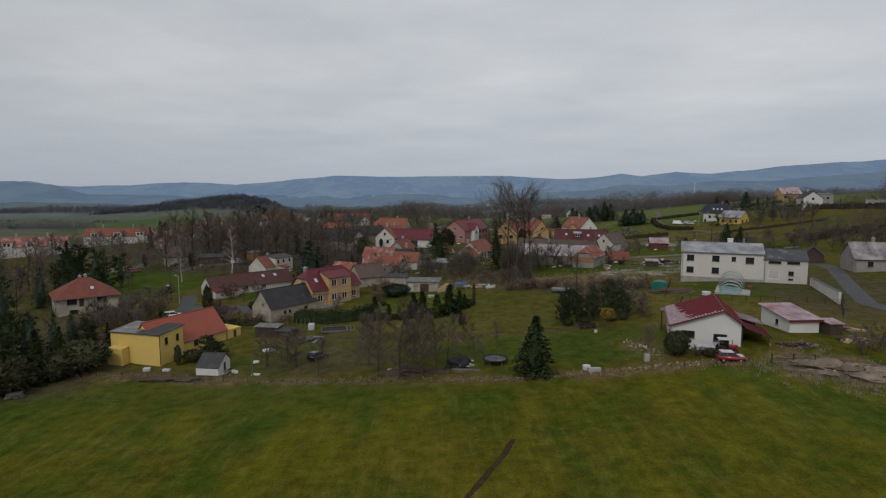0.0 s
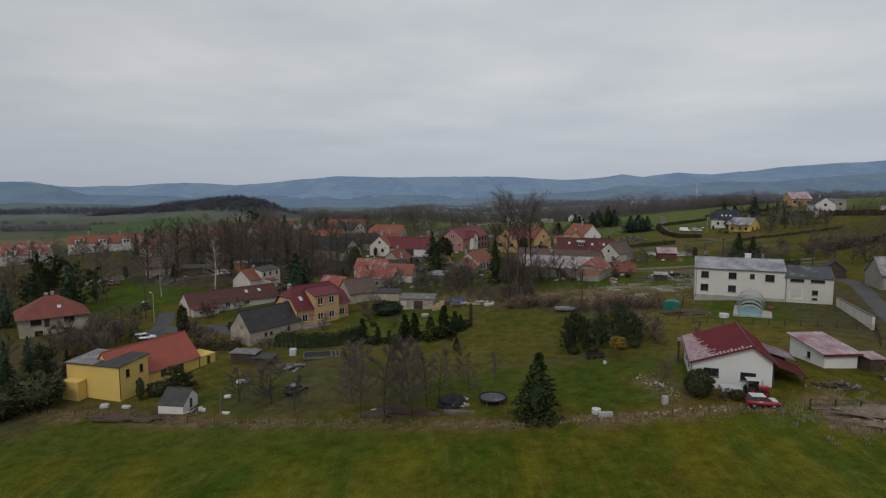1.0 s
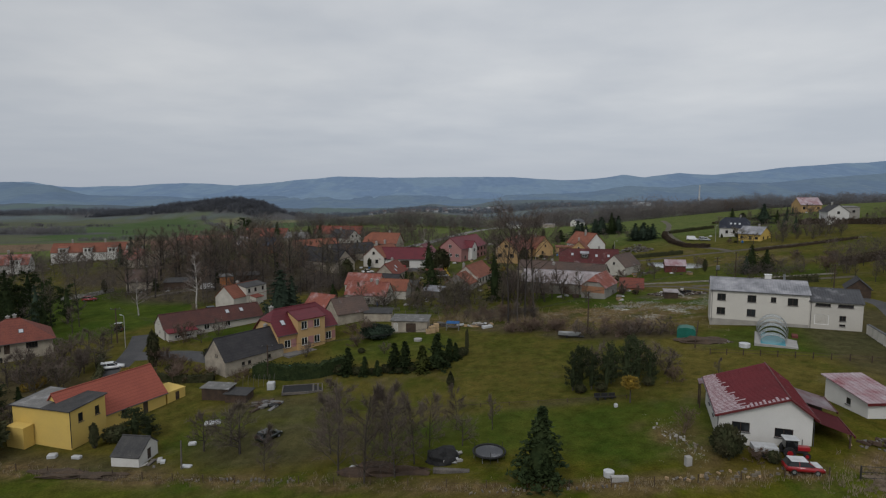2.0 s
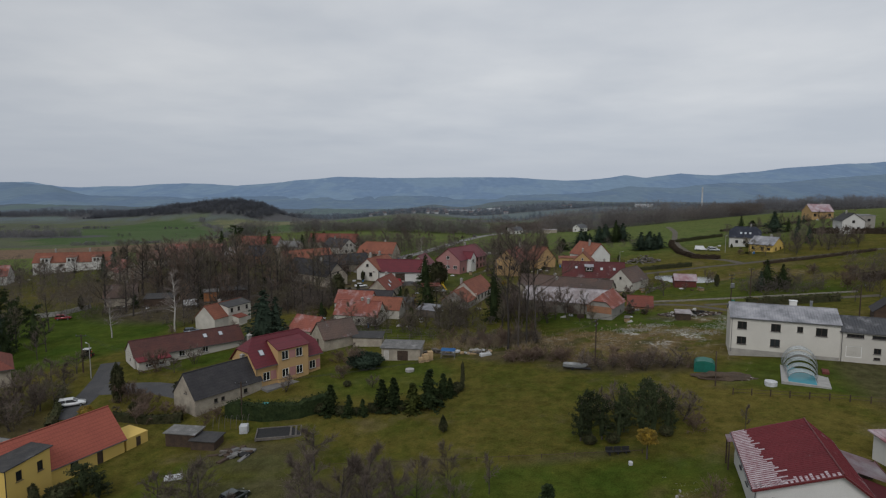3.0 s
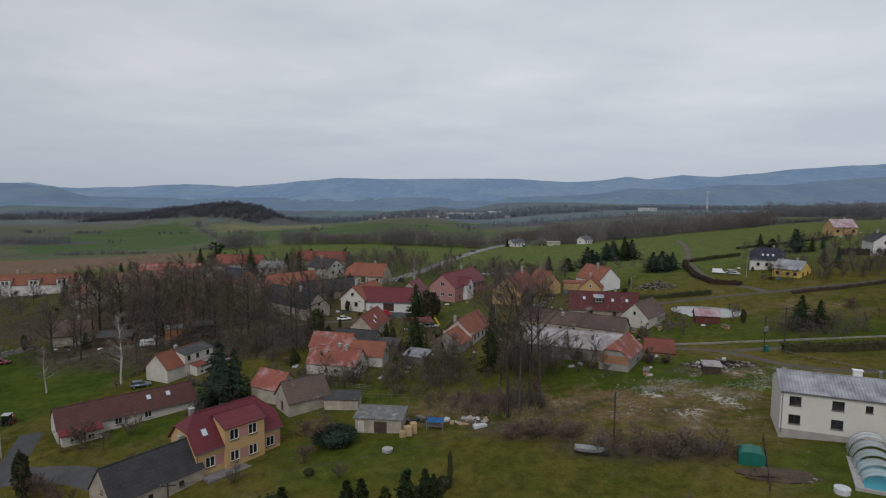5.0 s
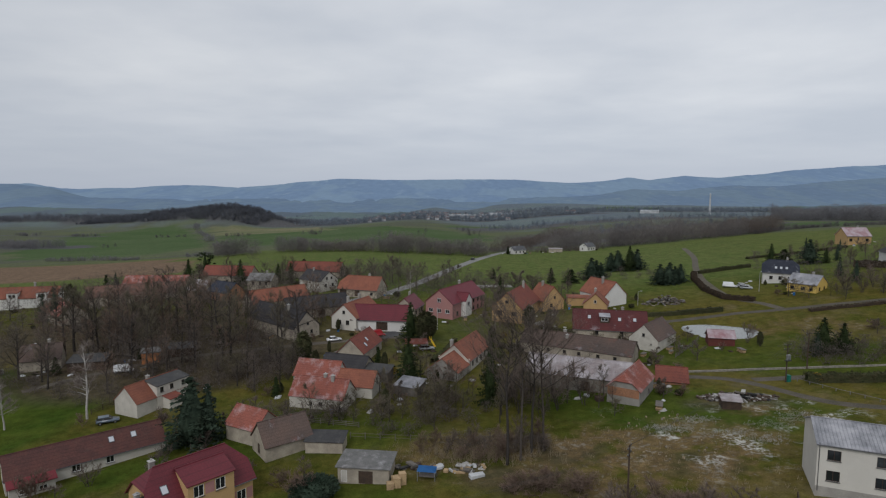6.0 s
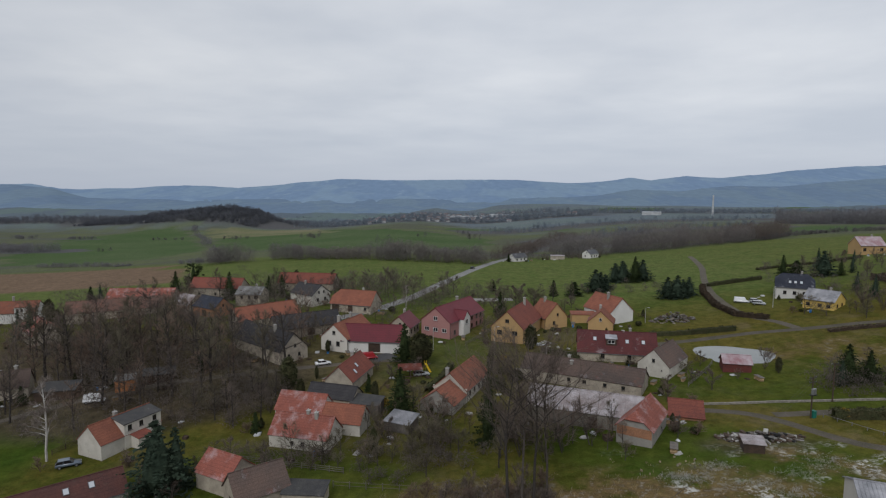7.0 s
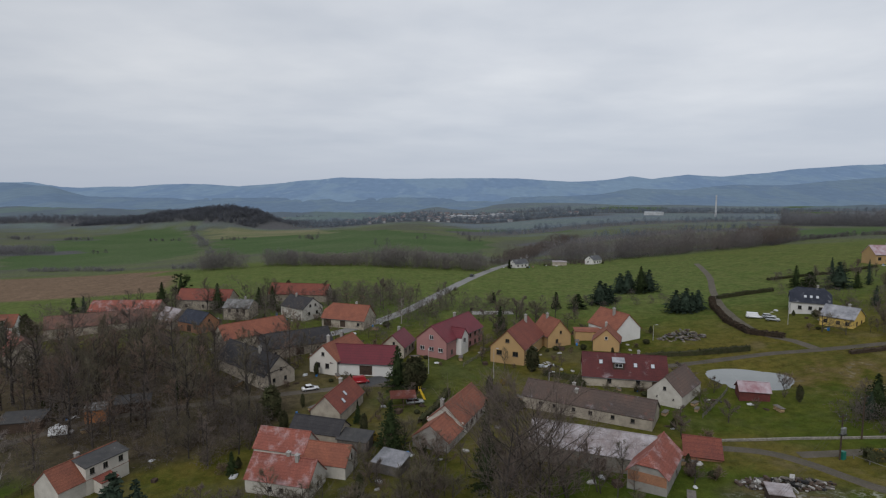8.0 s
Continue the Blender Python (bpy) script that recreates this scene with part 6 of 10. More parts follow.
def spikes_mesh(name, segs, tubes, mat):
    """Twigs that run out to a point, joined with the thin branches that carry them."""
    s = np.array(segs, float).reshape(-1, 8)
    p, q, r = s[:, 0:3], s[:, 3:6], s[:, 6:7]
    d = q - p
    d /= np.maximum(np.linalg.norm(d, axis=1, keepdims=True), 1e-6)
    ref = np.where(np.abs(d[:, 2:3]) > 0.9, np.array([[1.0, 0, 0]]), np.array([[0, 0, 1.0]]))
    a = np.cross(d, ref)
    a /= np.maximum(np.linalg.norm(a, axis=1, keepdims=True), 1e-6)
    b = np.cross(d, a)
    v = np.stack([p + a * r, p + b * r * 0.9, p - a * r, q], 1).reshape(-1, 3)
    o = np.arange(len(s))[:, None] * 4
    f = np.concatenate([o + np.array([[0, 1, 3]]), o + np.array([[1, 2, 3]])]).tolist()
    base_me = tubes_mesh(name, tubes, 3, mat) if tubes else bpy.data.meshes.new(name)
    n = len(base_me.vertices)
    verts = [tuple(x.co) for x in base_me.vertices] + v.tolist()
    faces = [tuple(x.vertices) for x in base_me.polygons] + [tuple(i + n for i in x) for x in f]
    bpy.data.meshes.remove(base_me)
    me = bpy.data.meshes.new(name)
    me.from_pydata(verts, [], faces)
    me.materials.append(mat)
    return me


def grow(seed, h, spread, first, limbs, subs, twigs, lean=0.55, droop=0.0, stem=0.022, fine=0.036, stems=1):
    """Bare tree: tapered trunk, limbs, branches and twigs. Returns limbs, branches and twigs."""
    rng = random.Random(seed)
    thick, thin, tips = [], [], []

    def jit(v, k):
        return (v + Vector((rng.uniform(-k, k), rng.uniform(-k, k), rng.uniform(-k, k)))).normalized()

    def run(p, d, length, r, n, wander, rise, store):
        pts = [p.copy()]
        for k in range(n):
            d = jit(d, wander)
            d = (d + Vector((0, 0, rise))).normalized()
            q = pts[-1] + d * length / n
            ra, rb = r * (1 - 0.75 * k / n), r * (1 - 0.75 * (k + 1) / n)
            store.append((*pts[-1], *q, ra, rb))
            pts.append(q)
        return pts, d

    def along(pts, f):
        i = min(int(f * (len(pts) - 1)), len(pts) - 2)
        t = f * (len(pts) - 1) - i
        return pts[i].lerp(pts[i + 1], t), (pts[i + 1] - pts[i]).normalized()

    for s in range(stems):
        a0 = rng.uniform(0, 6.28)
        p0 = Vector((0.0, 0.0, -0.4)) if stems == 1 else Vector((0.25 * math.cos(a0), 0.25 * math.sin(a0), -0.2))
        d0 = Vector((0, 0, 1)) if stems == 1 else Vector((0.5 * math.cos(a0), 0.5 * math.sin(a0), 1)).normalized()
        trunk, _ = run(p0, d0, h * 0.92, stem * h, 6 if stems == 1 else 3, 0.10, 0.25, thick)
        for i in range(limbs):
            f = first + (0.98 - first) * (i + rng.random()) / limbs
            p, t = along(trunk, f)
            ang = rng.uniform(0, 6.28)
            out = Vector((math.cos(ang), math.sin(ang), lean + rng.uniform(-0.15, 0.35))).normalized()
            ln = spread * (1.1 - 0.65 * (f - first) / (1 - first)) * rng.uniform(0.75, 1.15)
            limb, _ = run(p, out, ln, stem * h * 0.42 * (1.15 - f * 0.6), 4 if h > 7 else 2, 0.22, 0.10 - droop * 0.5, thick)
            for j in range(subs):
                g = 0.22 + 0.78 * (j + rng.random()) / subs
                p2, t2 = along(limb, g)
                d2 = jit(t2, 0.75)
                br, _ = run(p2, d2, ln * 0.46 * (1.15 - 0.6 * g), fine * 1.3, 1, 0.2, 0.08 - droop, thin)
                for k in range(twigs):
                    e = 0.15 + 0.85 * (k + rng.random()) / twigs
                    p3, t3 = along(br, e)
                    d3 = jit(t3, 0.8)
                    run(p3, d3, rng.uniform(0.6, 1.3) * (0.35 + spread * 0.14), fine, 1, 0.2, 0.05 - droop * 1.5, tips)
    return thick, thin, tips


PROTO = {}


def plant(kind, x, y, h, label, yaw=None, wide=1.0, group="", cat="tree"):
    """Sets a tree of that kind and height; the first of each kind is built, the rest share its meshes."""
    yaw = (x * 37 + y * 91) % 360 if yaw is None else yaw
    s = h / TREES[kind]["h"]
    m = pose(x, y, gz(x, y) - 0.05, 0, 0, yaw) @ Matrix.Diagonal((s * wide, s * wide, s, 1))
    if kind not in PROTO:
        t = TREES[kind]
        root = new(t["name"])
        root.empty_display_size = 0.3
        for pname, me in t["make"]():
            ob = new(pname, me)
            ob.parent = root
        PROTO[kind] = root
        root.matrix_basis = m
        tagged(root, label, cat, group)
        return root
    proto = PROTO[kind]
    fix = Matrix.Diagonal((1 / proto.scale[0], 1 / proto.scale[1], 1 / proto.scale[2], 1))
    ob = copy_thing(proto, m @ fix)
    return tagged(ob, label, cat, group)


def bare(seed, h, spread, first, limbs, subs, twigs, bark=None, twig=None, **kw):
    def make():
        thick, thin, tips = grow(seed, h, spread, first, limbs, subs, twigs, **kw)
        return [("trunk", tubes_mesh("trunk", thick, 4 if h > 7 else 3, bark or BARK)), ("crown", spikes_mesh("crown", tips, thin, twig or TWIG))]
    return make


def quads_mesh(name, centres, size, mat, seed, flat=0.5, core=None):
    """Many small leaf pieces, each a bent pair of triangles, round given places."""
    rng = np.random.default_rng(seed)
    c = np.asarray(centres, float)
    n = len(c)
    u = rng.normal(size=(n, 3))
    u /= np.linalg.norm(u, axis=1, keepdims=True)
    w = rng.normal(size=(n, 3))
    w[:, 2] *= flat
    w -= u * np.sum(u * w, axis=1, keepdims=True)
    w /= np.maximum(np.linalg.norm(w, axis=1, keepdims=True), 1e-6)
    s = size * rng.uniform(0.6, 1.4, (n, 1))
    k = np.cross(u, w) * s * 0.25
    v = np.stack([c - u * s, c - w * s * 0.55 + k, c + u * s, c + w * s * 0.55 + k], 1).reshape(-1, 3)
    f = np.arange(4 * n).reshape(n, 4)
    verts, faces = v.tolist(), np.concatenate([f[:, [0, 1, 2]], f[:, [0, 2, 3]]]).tolist()
    if core:
        o = len(verts)
        verts += core[0]
        faces += [[i + o for i in q] for q in core[1]]
    me = bpy.data.meshes.new(name)
    me.from_pydata(verts, [], faces)
    me.materials.append(mat)
    return me


def lump(rx, ry, rz, cz, seed, sub=2, rough=0.15, taper=0.0):
    """A closed uneven body that fills the inside of a dense plant."""
    b = bmesh.new()
    bmesh.ops.create_icosphere(b, subdivisions=sub, radius=1.0)
    vs = []
    for v in b.verts:
        p = v.co * (1 + rough * noise.noise(v.co * 2.5 + Vector((seed, 0, 0))))
        k = 1 - taper * (p.z + 1) / 2
        vs.append((p.x * rx * k, p.y * ry * k, p.z * rz + cz))
    fs = [[v.index for v in f.verts] for f in b.faces]
    b.free()
    return vs, fs


def spruce(seed, h, r, mat, gap=0.36, sag=0.35):
    def make():
        rng = random.Random(seed)
        pts = []
        z = 0.5
        while z < h - 0.2:
            k = 1 - z / h
            rad = r * (k ** 0.85) * rng.uniform(0.85, 1.12) + 0.12
            for i in range(int(5 + 6 * k)):
                a = rng.uniform(0, 6.28)
                rr = rad * rng.uniform(0.75, 1.12)
                n = max(3, int(rr / 0.24))
                for j in range(n):
                    t = (j + 0.5) / n
                    spread = 0.16 * rr * (1 - abs(t - 0.5))
                    for _ in range(2):
                        pts.append((rr * t * math.cos(a) + rng.uniform(-spread, spread), rr * t * math.sin(a) + rng.uniform(-spread, spread),
                                    z - sag * rr * t * t + 0.12 * rr * t ** 4 + rng.uniform(-0.08, 0.06)))
            z += gap * (0.55 + 0.6 * k)
        body = lump(r * 0.52, r * 0.52, h * 0.44, h * 0.47, seed, 2, 0.2, 0.85)
        return [("trunk", tubes_mesh("trunk", [(0, 0, -0.4, 0, 0, h * 0.97, 0.03 * h * 0.7, 0.02)], 7, BARK)), ("crown", quads_mesh("crown", pts, 0.25, mat, seed, 0.35, body))]
    return make


def dense(seed, h, r, mat, n=1500, size=0.16, shape="egg", stem=0.25, body=0.82, lift=0.0):
    """Close-leaved evergreen or shrub: leaf pieces over an uneven body."""
    def make():
        rng = np.random.default_rng(seed)
        d = rng.normal(size=(n, 3))
        d /= np.linalg.norm(d, axis=1, keepdims=True)
        bump = np.array([noise.noise(Vector(p) * 2.2 + Vector((seed, 3, 1))) for p in d])
        k = (0.86 + 0.28 * bump + rng.uniform(-0.1, 0.1, n))[:, None]
        p = d * k
        taper = {"egg": 0.25, "column": 0.15, "cone": 0.75, "ball": 0.0}[shape]
        zz = p[:, 2]
        w = 1 - taper * (zz + 1) / 2
        pts = np.stack([p[:, 0] * r * w, p[:, 1] * r * w, zz * h * 0.48 * (1 - lift) + h * (0.5 + lift / 2)], -1)
        core = lump(r * body, r * body, h * 0.48 * body * (1 - lift), h * (0.5 + lift / 2), seed, 2, 0.25, taper)
        return [("trunk", tubes_mesh("trunk", [(0, 0, -0.3, 0, 0, h * 0.6, 0.03 * h, 0.015 * h)], 6, BARK)), ("crown", quads_mesh("crown", pts, size, mat, seed, 1.0, core))]
    return make


def pine(seed, h, r, mat, tufts=6, size=0.24):
    """Round-headed pine: limbs with separate tufts of needles."""
    def make():
        rng = random.Random(seed)
        thick, pts = [(0, 0, -0.4, 0, 0, h * 0.85, 0.028 * h, 0.01 * h)], []
        for i in range(34):
            f = 0.12 + 0.86 * (i + rng.random()) / 34
            a = rng.uniform(0, 6.28)
            ln = r * (1.1 - 0.65 * f) * rng.uniform(0.7, 1.15)
            tip = Vector((ln * math.cos(a), ln * math.sin(a), f * h * 0.92 + ln * 0.25))
            thick.append((0, 0, f * h * 0.85, *tip, 0.03, 0.012))
            for k in range(tufts):
                t = rng.uniform(0.35, 1.05)
                c = Vector((0, 0, f * h * 0.85)).lerp(tip, t)
                for _ in range(8):
                    pts.append(c + Vector((rng.gauss(0, 0.24), rng.gauss(0, 0.24), rng.gauss(0, 0.17))))
        core = lump(r * 0.30, r * 0.30, h * 0.38, h * 0.45, seed, 2, 0.3, 0.7)
        return [("trunk", tubes_mesh("trunk", thick, 6, BARK)), ("crown", quads_mesh("crown", [tuple(p) for p in pts], size, mat, seed, 0.8, core))]
    return make


TREES = {
    "park_a": dict(name="deciduous_tree", h=14, make=bare(11, 14, 4.8, 0.26, 15, 7, 8, fine=0.028, bark=BARK_DARK)),
    "park_b": dict(name="deciduous_tree", h=14, make=bare(12, 14, 4.3, 0.22, 15, 7, 8, twig=TWIG_RED, fine=0.028)),
    "park_c": dict(name="deciduous_tree", h=13, make=bare(13, 13, 4.9, 0.25, 15, 7, 8, twig=TWIG_GREEN, lean=0.7, fine=0.028, bark=BARK_DARK)),
    "tall": dict(name="tall_tree", h=22, make=bare(14, 22, 9.4, 0.48, 14, 9, 9, lean=1.0, stem=0.0085, fine=0.015, bark=BARK_DARK)),
    "tall_b": dict(name="tall_tree", h=22, make=bare(24, 22, 9.8, 0.50, 14, 9, 9, lean=0.85, stem=0.0085, fine=0.015)),
    "copse_a": dict(name="deciduous_tree", h=10, make=bare(71, 10, 3.6, 0.30, 12, 6, 7, fine=0.031, stem=0.016)),
    "copse_b": dict(name="deciduous_tree", h=10, make=bare(72, 10, 3.3, 0.28, 12, 6, 7, fine=0.031, stem=0.016, twig=TWIG_RED)),
    "copse_c": dict(name="deciduous_tree", h=10, make=bare(73, 10, 3.8, 0.3, 12, 6, 7, fine=0.031, stem=0.016, twig=TWIG_GREEN, lean=0.75)),
    "fruit": dict(name="fruit_tree", h=5, make=bare(15, 5, 2.5, 0.25, 12, 7, 8, lean=0.45, stem=0.03, fine=0.024)),
    "fruit_b": dict(name="fruit_tree", h=5, make=bare(16, 5, 2.8, 0.2, 12, 7, 8, lean=0.35, stem=0.03, fine=0.024, twig=TWIG_GREEN)),
    "shrub": dict(name="bare_shrub", h=3, make=bare(17, 3, 1.4, 0.1, 5, 4, 5, stems=4, lean=0.8, stem=0.016, fine=0.022)),
    "shrub_red": dict(name="bare_shrub", h=3, make=bare(18, 3, 1.5, 0.1, 5, 4, 5, stems=4, lean=0.8, stem=0.016, fine=0.022, twig=TWIG_RED, bark=TWIG_RED)),
    "birch": dict(name="birch_tree", h=16, make=bare(19, 16, 3.2, 0.3, 18, 8, 9, bark=BIRCH_BARK, twig=TWIG_PALE, lean=0.7, droop=0.12, stem=0.014)),
    "young": dict(name="young_tree", h=13, make=bare(20, 13, 4.4, 0.14, 24, 9, 12, lean=0.6, stem=0.011, fine=0.021)),
    "spruce": dict(name="spruce_tree", h=9, make=spruce(31, 9, 2.5, NEEDLE)),
    "spruce_b": dict(name="spruce_tree", h=12, make=spruce(32, 12, 3.2, NEEDLE_BLUE, 0.7)),
    "spruce_y": dict(name="conifer", h=5, make=spruce(33, 5, 1.4, NEEDLE_YELLOW)),
    "spruce_s": dict(name="conifer", h=6, make=spruce(34, 6, 1.6, NEEDLE)),
    "pine": dict(name="pine_tree", h=7, make=pine(41, 7, 2.7, NEEDLE_OLIVE, 8, 0.15)),
    "pine_b": dict(name="pine_tree", h=12, make=pine(42, 12, 4.2, NEEDLE)),
    "column": dict(name="column_cypress", h=7, make=dense(51, 7, 1.25, HEDGE_LEAF, 1100, 0.2, "column")),
    "roundcon": dict(name="conifer", h=12, make=spruce(52, 12, 3.7, NEEDLE, 0.62, 0.22)),
    "conebush": dict(name="cone_shrub", h=2.7, make=dense(53, 2.7, 0.95, HEDGE_LEAF, 1200, 0.1, "cone")),
    "juniper": dict(name="juniper_shrub", h=2.2, make=dense(54, 2.2, 2.6, NEEDLE_BLUE, 2200, 0.16, "ball")),
    "bush": dict(name="shrub", h=2.5, make=dense(55, 2.5, 1.7, HEDGE_LEAF, 800, 0.17, "ball")),
    "bush_brown": dict(name="shrub", h=2.5, make=bare(56, 2.5, 1.3, 0.05, 6, 4, 5, stems=5, lean=0.5, stem=0.014, fine=0.028, twig=TWIG_RED, bark=TWIG_RED)),
    "golden": dict(name="flowering_tree", h=3.4, make=dense(58, 3.4, 1.1, BLOSSOM, 900, 0.13, "ball", body=0.6, lift=0.5)),
    "forsythia": dict(name="forsythia_bush", h=2.5, make=dense(57, 2.5, 1.6, BLOSSOM, 900, 0.14, "ball", body=0.7)),
}

# beside the field
plant("spruce", 13.7, 85.4, 9.0, "dark green spruce standing at the field edge", group="conifers", wide=1.5)
plant("young", -6.8, 88.6, 12.5, "bare slender tree in the garden hedge", group="garden trees")
plant("young", -3.2, 89.4, 11.8, "bare slender tree beside a log heap", group="garden trees", yaw=120)
plant("fruit", -14.1, 110.5, 6.4, "bare spreading fruit tree on the lawn", wide=1.15)
plant("fruit_b", -25.5, 99.5, 6.8, "bare fruit tree beside the small shed", wide=1.1)
plant("fruit", -31.0, 101.0, 5.6, "bare fruit tree with dense twigs")
plant("fruit_b", 5.2, 96.5, 4.6, "small bare fruit tree by the trampoline", wide=0.8)
plant("fruit", 9.4, 100.5, 5.2, "young leaning fruit tree on the lawn", wide=0.5)
plant("conebush", 3.8, 119.0, 2.8, "trimmed cone-shaped green shrub on the lawn")
for x, y, h in ((23.1, 112.2, 6.6), (26.0, 112.0, 6.9), (28.3, 111.8, 6.0), (31.6, 112.4, 8.4), (33.6, 113.2, 8.0), (24.6, 113.6, 7.4), (29.6, 113.8, 7.0), (35.2, 112.2, 6.2)):
    plant("pine", x, y, h, "dense dark green pine in a garden group", group="garden pines", wide=0.72)
plant("golden", 30.0, 105.3, 4.1, "yellow flowering bush on a short stem")
plant("bush_brown", 39.0, 112.0, 2.6, "brown bare bush behind the pines")
for x, y, h in ((30.5, 117.5, 5.0), (33.6, 118.6, 5.6), (36.2, 117.4, 5.2), (38.6, 116.4, 4.4), (27.6, 118.4, 4.2)):
    plant("shrub", x, y, h, "tall bare hazel thicket behind the pines", group="hazel thicket", wide=1.3)
for x, y in ((24.0, 111.0), (27.2, 110.8), (32.4, 111.2), (34.8, 111.6)):
    plant("bush", x, y, 1.5, "dark low evergreen under the pines", group="garden pines", cat="shrub")
plant("fruit", 45.7, 111.5, 3.8, "pollarded knobbly tree behind the bungalow", wide=0.45)
plant("column", -54.9, 135.4, 7.6, "tall dark column cypress by the lane", wide=0.95)
plant("column", -47.3, 102.4, 4.0, "narrow dark cypress against the yellow wall", wide=1.0)
plant("pine", -43.4, 106.2, 5.0, "dark low conifer beside the yellow house", wide=1.3)
plant("pine", -41.0, 105.4, 4.0, "dark low conifer beside the yellow house", wide=1.35, yaw=60)
plant("bush", -45.4, 104.6, 2.4, "dense dark bush under the low conifer", wide=1.2)
plant("bush", 35.0, 86.2, 3.9, "dense dark green bush beside the bungalow", wide=0.72)
plant("bush_brown", 37.4, 84.4, 1.7, "clipped brown hedge bush before the bungalow", wide=1.2)
plant("bush", 39.0, 83.8, 1.5, "clipped dark hedge bush before the bungalow", wide=0.8)
plant("shrub_red", 32.6, 93.0, 3.4, "orange-brown bush on the lawn edge", wide=0.9)
for kind, x, y, h, label in (("spruce_s", -6.6, 129.0, 5.6, "dark young spruce in the garden row"), ("spruce_s", -4.6, 128.6, 5.9, "dark young spruce in the garden row"), ("spruce_y", -1.3, 127.4, 5.2, "yellow-green garden conifer in a row"),
                             ("spruce_s", 1.5, 128.0, 7.2, "tall dark spruce in the garden row"), ("spruce_s", 3.7, 132.4, 4.6, "dark young spruce in the garden row"), ("spruce_s", 4.9, 132.6, 3.6, "small dark spruce in the garden row"),
                             ("column", 7.2, 135.4, 5.6, "very thin dark column conifer"), ("spruce_s", -12.0, 127.6, 3.8, "low blue-green spruce by the hedge"), ("spruce_s", -9.6, 127.4, 3.0, "low blue-green spruce by the hedge"), ("spruce_s", -15.2, 128.6, 5.4, "dark narrow spruce at the hedge end")):
    plant(kind, x, y, h, label, wide=0.42 if "thin" in label else 1.4, group="garden conifer row")
plant("spruce_b", -38.6, 168.4, 13.0, "large grey-green spruce behind the villa", wide=2.0)
plant("spruce_b", -36.2, 170.2, 11.0, "large grey-green spruce behind the villa", yaw=77, wide=1.3)
for x, y, h in ((-13.6, 128.4, 1.6), (-10.8, 128.0, 1.3), (-8.0, 128.4, 1.7), (-5.6, 127.6, 1.2), (-3.0, 128.2, 1.5), (0.2, 128.4, 1.3), (2.6, 130.6, 1.6), (5.6, 133.6, 1.4), (6.4, 135.0, 1.8), (-17.0, 129.4, 1.9)):
    plant("bush", x, y, h, "low dark evergreen shrub in the garden row", group="garden conifer row", cat="shrub")
plant("juniper", -12.3, 150.4, 3.2, "sprawling grey-green juniper on the lawn", wide=1.0)
plant("shrub", -9.6, 139.6, 2.6, "bare rounded bush on the lawn", wide=1.2)
plant("bush_brown", -18.6, 154.0, 2.8, "brown clipped hedge bush by the villa")
plant("bush", -14.4, 140.5, 1.2, "small dark garden shrub")
plant("bush", -45.5, 140.0, 2.2, "round dark shrub by the forecourt")
plant("bush", -49.5, 131.5, 2.0, "round dark shrub by the lane")
plant("forsythia", -57.2, 129.6, 2.0, "yellow flowering bush by the lane")
plant("bush_brown", -44.0, 130.6, 2.2, "brown bush beside the old house wall")
plant("birch", -65.2, 180.2, 17.0, "tall white-stemmed bare birch")
plant("birch", -78.8, 175.8, 10.5, "white-stemmed leaning bare birch", wide=1.2)
plant("fruit", -27.5, 102.1, 6.6, "large spreading bare fruit tree on the lawn", wide=1.2)
plant("fruit", -66.5, 131.6, 5.0, "bare fruit tree in a front garden")
plant("fruit_b", -72.5, 128.5, 4.6, "bare fruit tree in a front garden")
plant("forsythia", -70.5, 124.5, 2.2, "yellow flowering bush in a front garden")
# the tall group at the boggy hollow
for x, y, h, k in ((17.7, 157.9, 25.0, "tall"), (20.1, 159.4, 26.5, "tall_b"), (22.2, 161.6, 26.0, "tall"), (24.6, 162.6, 23.5, "tall_b")):
    plant(k, x, y, h, "tall bare ash tree with dark trunk", group="tall trees", wide=1.3)
plant("roundcon", 16.8, 186.0, 16.0, "tall dark ivy-clad conifer", wide=0.62)
plant("roundcon", -1.2, 199.6, 10.6, "dense dark conifer by the tin shed", wide=1.3)
plant("roundcon", -2.9, 234.2, 11.0, "dense dark conifer by the yard", wide=1.25)
plant("column", 1.7, 232.0, 9.4, "dark column cypress by the yard", wide=2.0)
plant("column", -29.6, 214.8, 8.4, "dark column cypress by the lane", wide=1.6)
plant("column", 20.2, 226.8, 6.0, "dark column cypress by the farm")
plant("column", 33.2, 245.6, 7.6, "dark conifer before the yellow gable", wide=1.5)
for x, y, h, k in ((52.7, 318.9, 7, "spruce_s"), (61.1, 317.6, 6.2, "spruce_s"), (71.3, 324, 10, "spruce_b"), (74, 326, 8.5, "spruce_b"), (86, 347, 9, "spruce_b"), (89, 346, 10, "spruce_b"), (93.6, 342, 12, "roundcon"), (98, 345, 10, "spruce_b"), (28.7, 331, 5, "spruce_s"), (27.8, 286.6, 8.6, "roundcon"), (94, 303, 8.6, "spruce_b"), (97, 302, 8.2, "spruce_b"), (100, 303, 7.2, "spruce_b"), (150.8, 325.5, 9, "roundcon"), (155, 323, 6.5, "spruce_s"), (162.3, 316.6, 10.4, "spruce_b"), (167, 313, 6.6, "roundcon"), (96, 347, 9, "spruce_b")):
    plant(k, x, y, h, "dark green conifer among the village gardens", group="village conifers", wide=2.5 if x > 60 and y > 290 and k != "roundcon" else 1.15)
